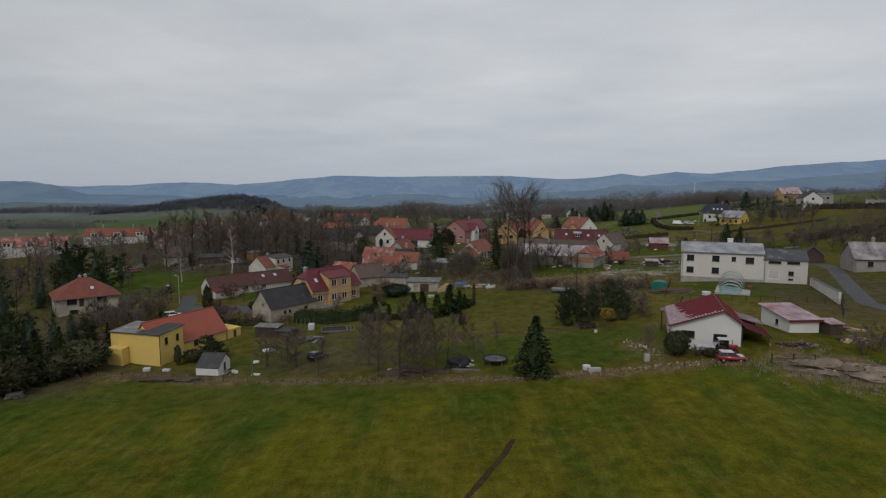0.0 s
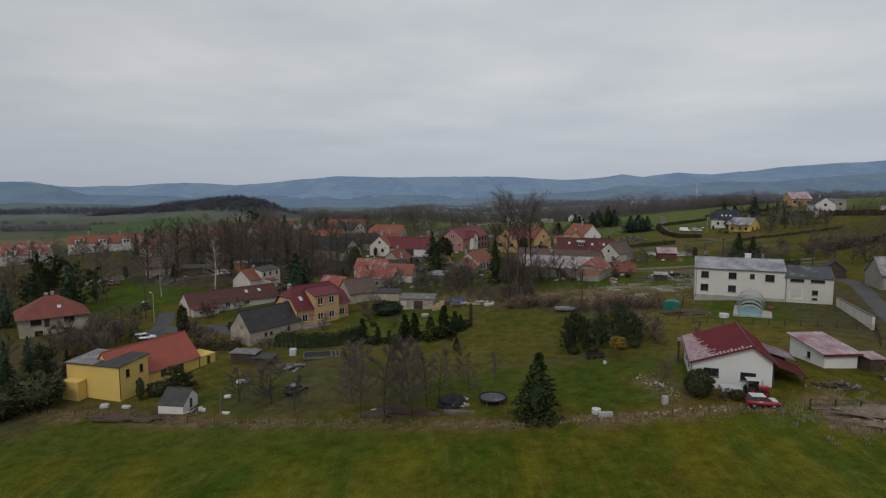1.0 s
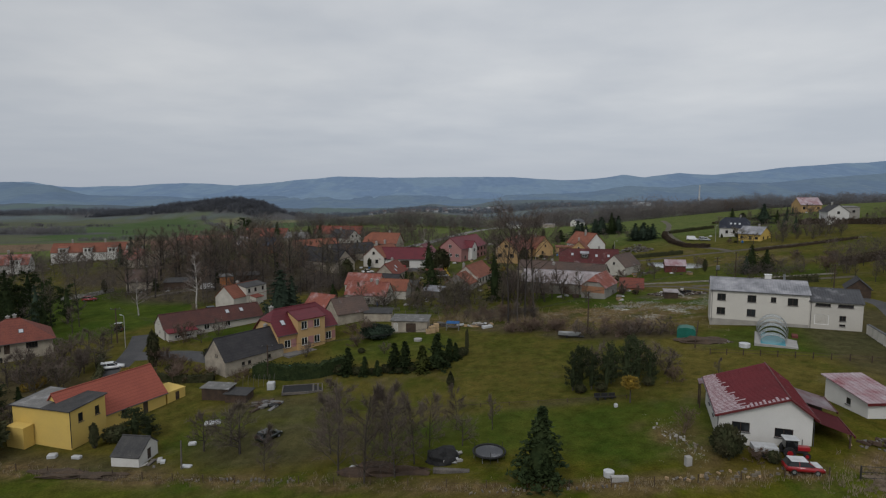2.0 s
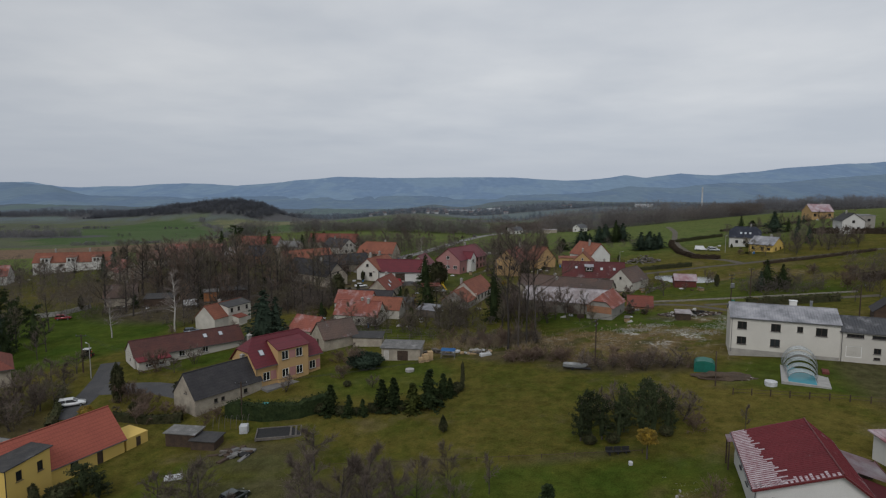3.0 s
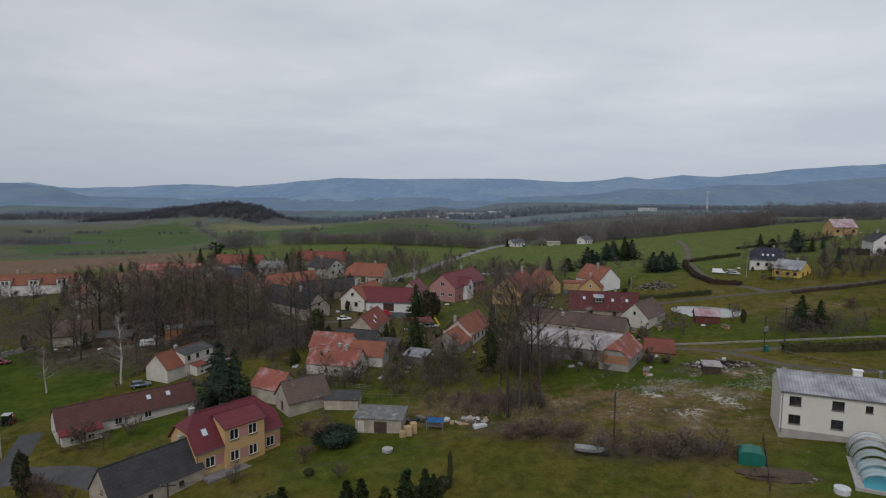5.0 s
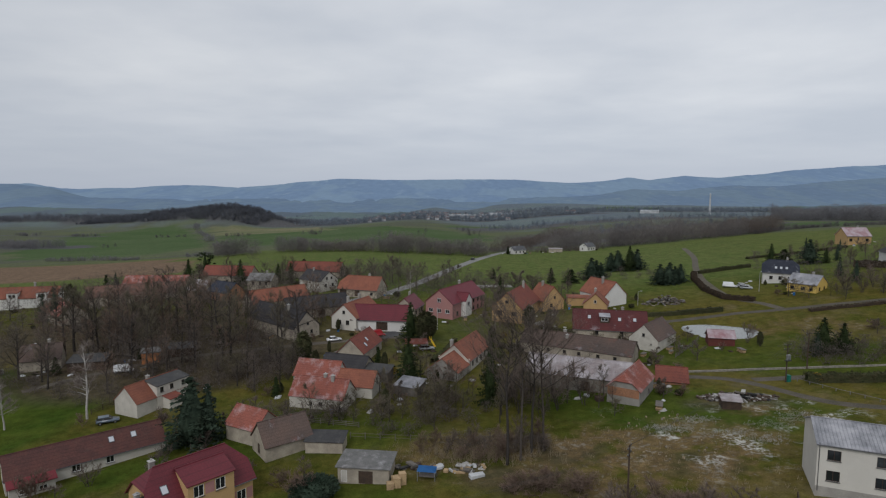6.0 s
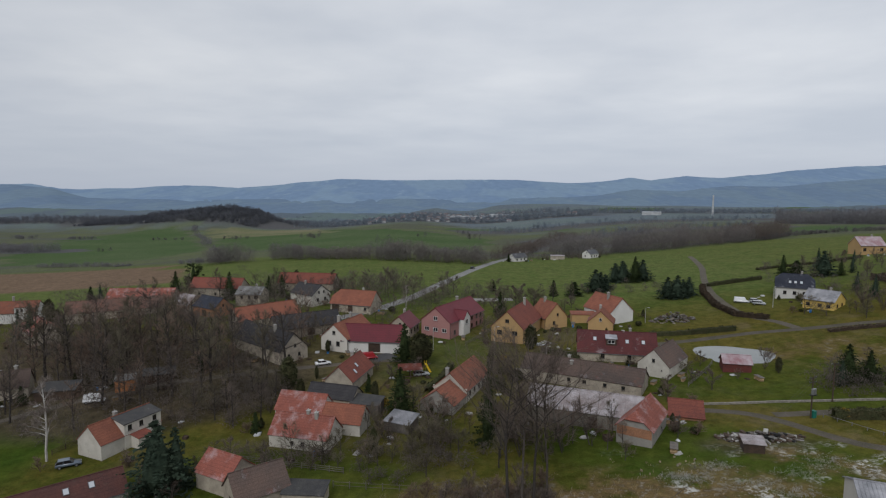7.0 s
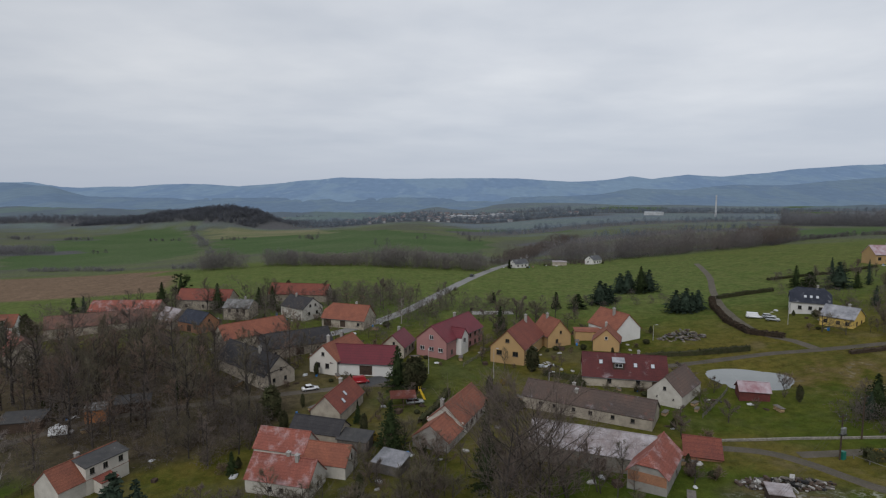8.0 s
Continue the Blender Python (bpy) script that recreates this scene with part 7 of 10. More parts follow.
for x, y, h, k in ((91, 349, 8, "spruce_b"), (76.5, 328, 7, "spruce_b"), (103, 305, 7.5, "spruce_b"), (99, 306, 8.4, "spruce_b"), (155, 286, 7.2, "spruce_b"), (154.6, 276.4, 7.6, "spruce_b"), (-145.5, 326, 6.5, "spruce_s"), (-140.4, 324.5, 7.2, "spruce_b"), (-132.4, 280, 10.5, "column"), (-131.4, 263.7, 9.8, "spruce_b"), (-102.3, 330, 14.5, "pine_b"), (-106, 321, 11.5, "roundcon"), (-80.6, 314, 11.4, "roundcon"), (-65.7, 318, 8.6, "roundcon"), (-60, 317.4, 9.2, "roundcon"), (-59.4, 338, 8, "column"), (-51.1, 338, 5.6, "roundcon"), (-126, 262, 12.5, "spruce_b")):
    plant(k, x, y, h, "dark green conifer among the village gardens", group="village conifers", wide=2.5 if x > 60 and y > 290 and k != "roundcon" else 1.15)
plant("birch", -6.9, 294.6, 10.0, "slender white birch by the road")
plant("roundcon", 101.2, 209.4, 9.0, "broad dark evergreen by the lane", wide=1.5)
plant("spruce_b", 98.6, 207.6, 6.0, "dark spruce beside the lane evergreens", wide=1.2)
plant("roundcon", 105.5, 208.4, 7.4, "broad dark evergreen by the lane", wide=1.5, yaw=40)
plant("fruit", 70.5, 210.3, 5.2, "bare apple tree on the slope below the pond")
plant("shrub", 92.5, 227.5, 4.2, "bare willow bush at the pond edge")
plant("shrub_red", 95.6, 232.0, 3.6, "russet willow bush at the pond edge")

for i, (x, y, h, k) in enumerate(((-66, 93, 7.5, "spruce"), (-71, 92, 8.5, "pine_b"), (-76, 90, 9, "spruce_b"), (-82, 91, 9.5, "pine_b"), (-69, 96.5, 9, "spruce_b"), (-78, 96.5, 10, "pine_b"), (-87, 95, 10, "spruce_b"), (-74, 86.5, 5.5, "spruce"), (-68, 88.5, 4.5, "bush"), (-64.2, 95.2, 4.0, "bush"), (-62.2, 99.0, 4.6, "bush"), (-66.5, 99.8, 6.5, "spruce"))):
    plant(k, x, y, h * 1.2, "dark evergreen crowding the field corner", group="garden edge trees", wide=1.15)

for i, (x, y, h, k) in enumerate(((-92, 158, 10, "pine_b"), (-97, 163, 11.5, "spruce_b"), (-88, 165, 8.5, "copse_c"), (-94, 170, 11, "pine_b"), (-100, 158, 11, "roundcon"), (-99, 152, 10, "pine_b"), (-101, 146, 10.5, "spruce_b"), (-103, 135, 11, "pine_b"), (-99, 130, 9.5, "spruce_b"), (-86, 159, 6.5, "copse_a"))):
    plant(k, x, y, h, "dark dense tree beside the hipped house", group="back garden trees")

# dark garden trees at the far end of the field
for i, (x, y, h, k) in enumerate(((-74, 115, 9, "spruce_b"), (-63, 103.5, 9.6, "spruce"), (-75.5, 104, 13, "pine_b"), (-82, 109, 12, "pine_b"), (-71.5, 106, 11.5, "spruce_b"), (-89, 104, 12, "pine_b"), (-68, 111, 9, "pine"), (-94, 112, 11, "spruce_b"),
                                  (-80, 118, 9, "park_c"), (-88, 122, 10, "park_a"), (-97, 120, 11, "park_c"), (-66.5, 104.6, 7, "spruce"), (-100, 106, 10, "pine_b"), (-78, 127, 7, "fruit"), (-108, 128, 11, "pine_b"), (-103, 140, 10, "park_b"))):
    plant(k, x, y, h * (0.75 if y > 103 and x > -92 else 1), "dark garden tree beside the field" if k in ("pine_b", "spruce", "spruce_b", "pine") else "bare garden tree with dense twigs", group="garden edge trees")
for x, y, h, k in ((-108, 168, 14.5, "roundcon"), (-104, 176, 12, "pine_b"), (-114, 176, 13, "pine_b"), (-121, 170, 12, "park_c"), (-112, 160, 11, "park_a"), (-97, 168, 10, "park_c"), (-125, 182, 12, "park_b"), (-100, 184, 11, "park_a"), (-118, 190, 12, "pine_b"), (-134, 176, 12, "park_c")):
    plant(k, x, y, h, "dense dark tree behind the hipped house", group="back garden trees")

bpy.context.view_layer.update()
BUILT = []
for ob in scene.objects:
    if ob.parent is None and ob.type == 'EMPTY' and ob.get("category") in ("house", "barn", "shed", "garage", "kiosk", "terraced house", "gazebo", "hut", "summerhouse", "outbuilding", "lean_to", "pool enclosure"):
        inv = ob.matrix_world.inverted()
        pts = [inv @ (c.matrix_world @ Vector(k)) for c in ob.children_recursive if c.type == 'MESH' for k in c.bound_box]
        if pts:
            BUILT.append((inv, min(p.x for p in pts), max(p.x for p in pts), min(p.y for p in pts), max(p.y for p in pts), ob.matrix_world))


def is_free(x, y, gap=1.2, road=0.8):
    """True clear of buildings, roads and the pond."""
    for inv, x0, x1, y0, y1, _ in BUILT:
        p = inv @ Vector((x, y, 0))
        if x0 - gap < p.x < x1 + gap and y0 - gap < p.y < y1 + gap:
            return False
    for pts, half in ROADS:
        if float(near_line(np.array(x), np.array(y), pts, half + road, 0.1)) > 0:
            return False
    return float(pond_reach(x, y)) > 1.15


def scatter(n, cx, cy, rx, ry, turn, kinds, lo, hi, label, group, seed, keep=4.0, wide=1.0):
    """Trees at random in an oval, clear of buildings and of one another."""
    rng = random.Random(seed)
    put, tries = [], 0
    while len(put) < n and tries < n * 40:
        tries += 1
        a, r = rng.uniform(0, 6.28), math.sqrt(rng.random())
        u, v = rx * r * math.cos(a), ry * r * math.sin(a)
        c, s = math.cos(radians(turn)), math.sin(radians(turn))
        x, y = cx + u * c - v * s, cy + u * s + v * c
        if not is_free(x, y) or any(math.hypot(x - px, y - py) < keep for px, py in put):
            continue
        put.append((x, y))
        plant(rng.choice(kinds), x, y, rng.uniform(lo, hi), label, yaw=rng.uniform(0, 360), group=group, wide=wide * rng.uniform(0.85, 1.15))


COPSE = []


def copse(n, cx, cy, rx, ry, lo, hi, seed, keep=4.0):
    """Places for bare trees too many to count, clear of buildings and roads."""
    rng = random.Random(seed)
    put, tries = [], 0
    while len(put) < n and tries < n * 30:
        tries += 1
        a, r = rng.uniform(0, 6.28), math.sqrt(rng.random())
        x, y = cx + rx * r * math.cos(a), cy + ry * r * math.sin(a)
        if is_free(x, y, 2.0) and all(math.hypot(x - u, y - v) > keep for u, v, _ in put):
            put.append((x, y, rng.uniform(lo, hi)))
    COPSE.extend(put)


PARK = "bare deciduous tree in the village park"
scatter(16, -70, 136, 8, 16, 0, ("fruit", "fruit_b", "shrub"), 3, 5.2, "bare garden tree by the lane corner", "lane garden trees", 130, 3.0)
scatter(5, -50, 137, 6, 4, 0, ("shrub", "bush", "shrub_red"), 1.4, 2.8, "dense garden bush by the forecourt", "lane garden trees", 131, 1.8)
for x, y, h in ((-69, 194, 10.5), (-70.2, 206.3, 16), (-62.5, 202, 11), (-61.2, 206, 11), (-60.9, 213.5, 12.5), (-56.2, 211, 13), (-49.6, 212, 11.5), (-44.5, 216, 12)):
    plant("park_a" if h > 12 else "park_b", x, y, h, PARK, group="park trees")
scatter(20, -64, 228, 36, 17, 8, ("park_a", "park_b", "park_c"), 13, 18.5, PARK, "park trees", 3, 5.2)
scatter(10, -88, 212, 10, 18, 0, ("park_a", "park_b", "park_c"), 10, 14, PARK, "park trees", 4, 5.0)
scatter(10, -96, 250, 24, 12, 0, ("park_a", "park_b", "park_c"), 13, 17, PARK, "park trees", 5, 6.0)
scatter(9, -38, 205, 9, 12, 0, ("park_c", "park_a", "fruit_b"), 6, 10, "bare garden tree between cottages", "garden trees", 6, 4.5)
scatter(9, -22, 178, 16, 5, 0, ("fruit", "fruit_b", "shrub"), 3, 5.5, "bare orchard tree behind the cottages", "orchard trees", 7, 4)
scatter(9, 3, 178, 9, 8, 0, ("shrub", "fruit_b", "fruit"), 3.5, 6, "tangled bare thicket tree", "thicket", 8, 3.2)
scatter(8, 24, 178, 9, 8, 0, ("park_c", "fruit_b", "shrub"), 5, 9, "bare thicket tree before the barn", "thicket", 9, 3.5)
scatter(16, 14, 164, 11, 5, 0, ("shrub", "shrub_red", "shrub"), 2.5, 4.5, "bare bush in the boggy hollow", "hollow bushes", 10, 2.4)
scatter(20, 39, 141, 11, 3.2, -16, ("shrub_red", "shrub", "shrub"), 2.2, 3.6, "russet bare bush along the meadow", "meadow bushes", 11, 1.5, 1.5)
scatter(12, 23, 150, 7, 2.6, -10, ("shrub_red", "bush_brown"), 1.8, 3.0, "russet bare bush along the meadow", "meadow bushes", 12, 1.4, 1.4)
scatter(12, -70, 128, 9, 12, 0, ("fruit", "fruit_b", "shrub"), 3, 5.5, "bare garden tree by the lane", "lane garden trees", 13, 3.6)
scatter(12, 20, 272, 14, 26, 0, ("fruit", "fruit_b", "park_c"), 4, 7, "bare garden tree behind the pink house", "garden trees", 14, 5)
scatter(10, 40, 300, 20, 14, 0, ("park_c", "fruit_b", "fruit"), 5, 9, "bare tree in the back gardens", "garden trees", 15, 6)
scatter(16, -20, 322, 30, 20, 0, ("copse_a", "copse_b", "copse_c", "park_b"), 7, 12, "bare tree along the country road", "road trees", 16, 6)
scatter(16, -90, 320, 50, 12, 0, ("park_a", "park_b", "park_c"), 7, 11, "bare tree behind the farms", "farm trees", 17, 6)
scatter(12, 118, 215, 16, 12, 0, ("shrub", "bush_brown", "fruit"), 2.5, 4.5, "bare bush on the slope", "slope bushes", 18, 4)
scatter(14, 145, 262, 22, 10, 0, ("park_c", "shrub", "fruit_b"), 4, 7.5, "bare tree around the hillside gardens", "hillside trees", 19, 4)
scatter(18, 175, 330, 26, 26, 0, ("park_b", "shrub", "park_c", "spruce_b"), 4, 8, "tree around the hillside gardens", "hillside trees", 20, 5)
scatter(16, 128, 190, 22, 14, 0, ("park_c", "shrub", "park_a", "bush_brown"), 4, 8, "bare tree above the lane", "lane trees", 21, 5)
scatter(12, 104, 122, 9, 22, -15, ("park_b", "shrub", "shrub_red"), 3, 7, "bare tree beside the climbing lane", "lane trees", 22, 4)
scatter(14, -150, 250, 30, 20, 0, ("park_a", "park_c", "fruit"), 6, 11, "bare tree before the terraced houses", "terrace trees", 23, 6)


scatter(26, -70, 236, 40, 30, 8, ("copse_a", "copse_b", "copse_c"), 12, 18, PARK, "park trees", 103, 4.6, 0.85)
copse(40, -100, 262, 26, 32, 7, 12, 104, 4.2)
copse(80, -148, 235, 40, 54, 6, 11.5, 105)
scatter(26, -120, 160, 20, 26, 0, ("copse_a", "copse_c", "copse_b", "pine_b"), 7, 11, "dense tree behind the hipped house", "back garden trees", 106, 5)
copse(60, -60, 316, 84, 24, 5, 10, 107)
scatter(14, 8, 300, 34, 38, 0, ("copse_a", "copse_b", "fruit", "fruit_b"), 4, 8, "bare tree in the upper gardens", "garden trees", 108, 5)
scatter(20, -46, 262, 22, 20, 0, ("copse_a", "copse_b", "copse_c"), 6, 10.5, "bare tree behind the old farmhouse", "garden trees", 109, 4.5)
scatter(24, -6, 190, 20, 14, 0, ("copse_c", "fruit_b", "shrub", "copse_b"), 4, 7.5, "tangled bare tree between the cottages", "thicket", 110, 3.4)
scatter(16, 30, 187, 16, 5, -14, ("copse_c", "copse_b", "shrub"), 5, 9, "bare thicket tree before the barn", "thicket", 111, 3.2)
scatter(22, -38, 150, 26, 26, 0, ("fruit", "shrub", "shrub_red", "bush_brown"), 2, 5, "bare garden bush among the front gardens", "garden bushes", 112, 4)
scatter(14, -80, 116, 24, 12, 0, ("copse_a", "copse_c", "fruit", "spruce"), 3.5, 5.5, "dense garden tree beside the field", "garden edge trees", 113, 4.2)
scatter(18, 45, 225, 30, 30, 0, ("fruit", "shrub", "bush", "fruit_b"), 2, 4.5, "garden bush among the farms", "garden bushes", 114, 4)
copse(60, 175, 300, 44, 56, 2.5, 6.5, 115)
copse(50, 152, 205, 32, 26, 3, 8, 116)
copse(40, 8, 300, 34, 36, 3, 7, 117)
copse(14, -60, 240, 44, 22, 10, 16, 118)
copse(26, -118, 158, 20, 26, 6, 10, 119)
copse(30, 60, 320, 50, 14, 2, 5, 120)
copse(34, 78, 474, 38, 9, 2.5, 6, 121)
copse(20, 30, 462, 14, 10, 2.5, 6, 122)
copse(9, -101, 199, 9, 4, 5, 8, 123)
copse(70, -62, 212, 34, 26, 2.0, 5.5, 124, 3.0)
copse(26, -6, 182, 22, 12, 2.0, 4.5, 125, 2.6)
copse(40, -62, 224, 34, 24, 9, 14, 126, 4.0)
copse(26, -36, 207, 9, 14, 2.5, 5.5, 127, 2.4)
copse(30, -94, 300, 56, 14, 5, 9, 128, 4.0)
copse(16, 18, 165, 9, 4, 1.5, 3.2, 129, 1.8)
copse(34, -14, 326, 34, 22, 5, 9, 131, 4.0)
copse(24, 104, 206, 12, 8, 2.5, 5, 130, 2.6)
for x, y, h in ((-10.4, 91.2, 11.0), (-1.0, 92.5, 9.5), (0.8, 97.0, 8.0), (-12.5, 97.5, 9.0), (-5.0, 96.0, 10.0), (-20.5, 94.2, 6.5), (4.5, 101.5, 6.5)):
    plant("young", x, y, h, "bare slender tree with a fine russet crown", group="garden trees")


def gardens(seed):
    """Bushes, small trees and clipped shrubs close round every building of the village."""
    rng = random.Random(seed)
    names = {"shrub": "bare grey-brown garden bush beside a house", "shrub_red": "russet bare garden bush beside a house", "fruit": "small bare fruit tree in a cottage garden", "fruit_b": "small olive fruit tree in a cottage garden",
             "bush": "round evergreen bush against a house", "bush_brown": "brown leafy bush against a house", "conebush": "small clipped cone conifer in a garden", "spruce_s": "small dark spruce in a cottage garden", "column": "dark column conifer in a cottage garden"}
    for inv, x0, x1, y0, y1, m in BUILT:
        if m.translation.y < 176:
            continue
        n = 2 + int((x1 - x0) / 4.5)
        for _ in range(n):
            for tries in range(8):
                g = rng.uniform(1.6, 6.5)
                side = rng.randrange(4)
                u, v = ((rng.uniform(x0, x1), y0 - g), (rng.uniform(x0, x1), y1 + g), (x0 - g, rng.uniform(y0, y1)), (x1 + g, rng.uniform(y0, y1)))[side]
                p = m @ Vector((u, v, 0))
                if p.y < 97 or (30 < p.x < 100 and p.y < 175) or not is_free(p.x, p.y, 1.3, 1.0):
                    continue
                k = rng.choice(("shrub", "shrub", "shrub_red", "fruit", "fruit_b", "fruit", "bush", "bush_brown", "bush_brown", "conebush", "spruce_s", "column"))
                h = {"shrub": (1.6, 3.2), "shrub_red": (1.6, 3.0), "fruit": (3, 5), "fruit_b": (3, 5), "bush": (1.0, 2.2), "bush_brown": (1.0, 2.4), "conebush": (1.2, 2.6), "spruce_s": (3, 6.5), "column": (2.5, 5.5)}[k]
                if side == 0 and k in ("fruit", "fruit_b", "spruce_s", "column"):
                    k, h = "bush", (0.8, 1.5)
                plant(k, p.x, p.y, rng.uniform(*h), names[k], yaw=rng.uniform(0, 360), group="cottage garden plants", wide=rng.uniform(0.8, 1.2))
                break


gardens(201)


def wood(name, label, spots, mat, seed, twigs=46, thick=0.10, gaps=-1.0):
    """Far bare woodland as one mass of stems and twigs that fork every way."""
    rng = random.Random(seed)
    stems, segs = [], []
    for x, y, h in spots:
        z = gz(x, y)
        if noise.noise(Vector((x * 0.022, y * 0.022, seed + 9))) < gaps:
            continue
        h *= 1 + 0.55 * noise.noise(Vector((x * 0.03, y * 0.03, seed))) + 0.5 * noise.noise(Vector((x * 0.009, y * 0.009, seed + 5)))
        stems.append((x, y, z - 0.5, x, y, z + h * 0.7, thick * 0.7, thick * 0.3))
        wide = h * 0.34 + 0.8
        for k in range(twigs):
            u, v, w = rng.gauss(0, 0.5), rng.gauss(0, 0.5), rng.uniform(0.0, 1.0)
            k2 = wide * (1.1 - abs(w - 0.4))
            c = Vector((x + u * k2, y + v * k2, z + h * (0.08 + 0.82 * w)))
            d = Vector((rng.gauss(0, 1), rng.gauss(0, 1), rng.gauss(0.5, 0.8))).normalized() * (0.10 * h + thick * 3) * rng.uniform(0.6, 1.4)
            segs.append((*c, *(c + d), thick, 0.03))
    return tagged(new(name, spikes_mesh(name, segs, stems, mat)), label, "woodland", kind="stuff")


def belt(course, seed):
    pts, width, step, lo, hi = course
    rng = random.Random(seed)
    out = []
    for (ax, ay), (bx, by) in zip(pts, pts[1:]):
        d = math.hypot(bx - ax, by - ay)
        n = int(d * width / step ** 2)
        for _ in range(n):
            t = rng.random()
            s = rng.uniform(-0.5, 0.5) * width
            out.append((ax + (bx - ax) * t - (by - ay) / d * s, ay + (by - ay) * t + (bx - ax) / d * s, rng.uniform(lo, hi)))
    return out


WOOD_BROWN = surface("woodland_brown", (0.150, 0.128, 0.114), (0.172, 0.142, 0.122), 0.05, 0.6, rough=1, bump=0, thin=0.5)
# distance haze painted into the base colour: a paler WOOD_BROWN
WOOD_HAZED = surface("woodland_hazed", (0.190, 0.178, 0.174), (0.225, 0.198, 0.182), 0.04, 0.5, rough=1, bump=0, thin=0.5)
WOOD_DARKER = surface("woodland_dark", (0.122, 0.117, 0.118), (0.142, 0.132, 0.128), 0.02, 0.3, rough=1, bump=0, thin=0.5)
# the next three are greyed and blued in colour to stand for haze
WOOD_HAZED_GREY = surface("woodland_hazed_grey", (0.180, 0.178, 0.186), (0.205, 0.198, 0.200), 0.02, 0.3, rough=1, bump=0, thin=0.5)
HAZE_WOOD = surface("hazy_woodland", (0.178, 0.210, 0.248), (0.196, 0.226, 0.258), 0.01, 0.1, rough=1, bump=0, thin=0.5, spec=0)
FAR_LEAF_HAZED = surface("far_woodland_hazed", (0.132, 0.140, 0.162), (0.152, 0.158, 0.174), 0.01, 0.1, rough=1, bump=0, thin=0.5, spec=0)
wood("copse", "grey-brown bare trees massed between the gardens", COPSE, WOOD_BROWN, 60, 140, 0.08)
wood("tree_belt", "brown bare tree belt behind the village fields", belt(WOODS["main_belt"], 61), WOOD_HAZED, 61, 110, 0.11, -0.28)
wood("hedgerow", "low brown hedgerow along the ploughed field", belt(WOODS["field_shrubs"], 62), WOOD_HAZED_GREY, 62, 60, 0.10, -0.15)
wood("hedgerow", "field hedge with bare trees", belt(WOODS["field_hedge"], 68), WOOD_HAZED_GREY, 68, 46, 0.20, -0.05)
wood("tree_belt", "dark grove at the field corner", belt(WOODS["left_grove"], 69), WOOD_HAZED_GREY, 69, 50, 0.24, -0.2)
wood("hedgerow", "far hedges across green fields", belt(WOODS["left_hedges"], 70), WOOD_HAZED_GREY, 70, 40, 0.28, -0.1)
wood("far_wood", "dark woods on the far knoll", belt(WOODS["knoll"], 81), FAR_LEAF_HAZED, 81, 42, 0.36)
wood("far_wood", "dark woods behind the far knoll", belt(WOODS["knoll_back"], 82), FAR_LEAF_HAZED, 82, 34, 0.40)
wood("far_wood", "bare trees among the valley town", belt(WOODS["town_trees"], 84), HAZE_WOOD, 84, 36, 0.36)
wood("far_wood", "woods across the valley, haze-tinted grey", belt(WOODS["town_trees_back"], 85), HAZE_WOOD, 85, 26, 0.50)
wood("far_wood", "woods far across the valley, haze-tinted blue-grey", belt(WOODS["vale_far"], 91), HAZE_WOOD, 91, 20, 0.60)
wood("far_wood", "woods below the far hills, haze-tinted blue-grey", belt(WOODS["vale_far_right"], 92), HAZE_WOOD, 92, 20, 0.60)
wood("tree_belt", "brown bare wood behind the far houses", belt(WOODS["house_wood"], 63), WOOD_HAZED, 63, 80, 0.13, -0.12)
wood("tree_belt", "brown bare wood on the slope to the valley", belt(WOODS["house_wood_back"], 73), WOOD_HAZED_GREY, 73, 60, 0.17, -0.1)
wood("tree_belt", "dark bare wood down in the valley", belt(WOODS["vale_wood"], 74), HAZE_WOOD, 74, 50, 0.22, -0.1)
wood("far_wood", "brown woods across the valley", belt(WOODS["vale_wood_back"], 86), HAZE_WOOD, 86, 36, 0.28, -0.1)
wood("hedgerow", "bare hedge along the hill crest", belt(WOODS["crest_hedge"], 64), WOOD_DARKER, 64, 60, 0.15)
wood("tree_belt", "round bare trees on the hill crest", belt(WOODS["crest_grove"], 75), WOOD_BROWN, 75, 80, 0.14)
wood("tree_belt", "dark wood beyond the crest field", belt(WOODS["crest_wood"], 76), WOOD_HAZED_GREY, 76, 56, 0.24)
wood("hedgerow", "bare trees along the country road", belt(WOODS["road_trees"], 65), WOOD_BROWN, 65, 60, 0.15)
wood("tree_belt", "wooded slope above the lane", belt(WOODS["lane_slope"], 66), WOOD_DARKER, 66, 90, 0.10)
wood("tree_belt", "dark bare trees beyond the village", belt(WOODS["village_back"], 67), WOOD_BROWN, 67, 80, 0.11)
spots = []
for cx, cy, n in ((-440, 985, 7), (-415, 990, 5), (-330, 985, 7), (-312, 990, 6), (-395, 760, 4), (-190, 905, 5), (-176, 880, 5), (-168, 850, 4), (40, 770, 6), (25, 880, 5), (-20, 760, 3), (-60, 640, 3)):
    spots += belt(([(cx - 12, cy), (cx + 12, cy)], 12, 17 / math.sqrt(n), 4, 7), cx + cy)
wood("field_copse", "small thorn clumps standing in the fields", spots, WOOD_DARKER, 77, 50, 0.24)
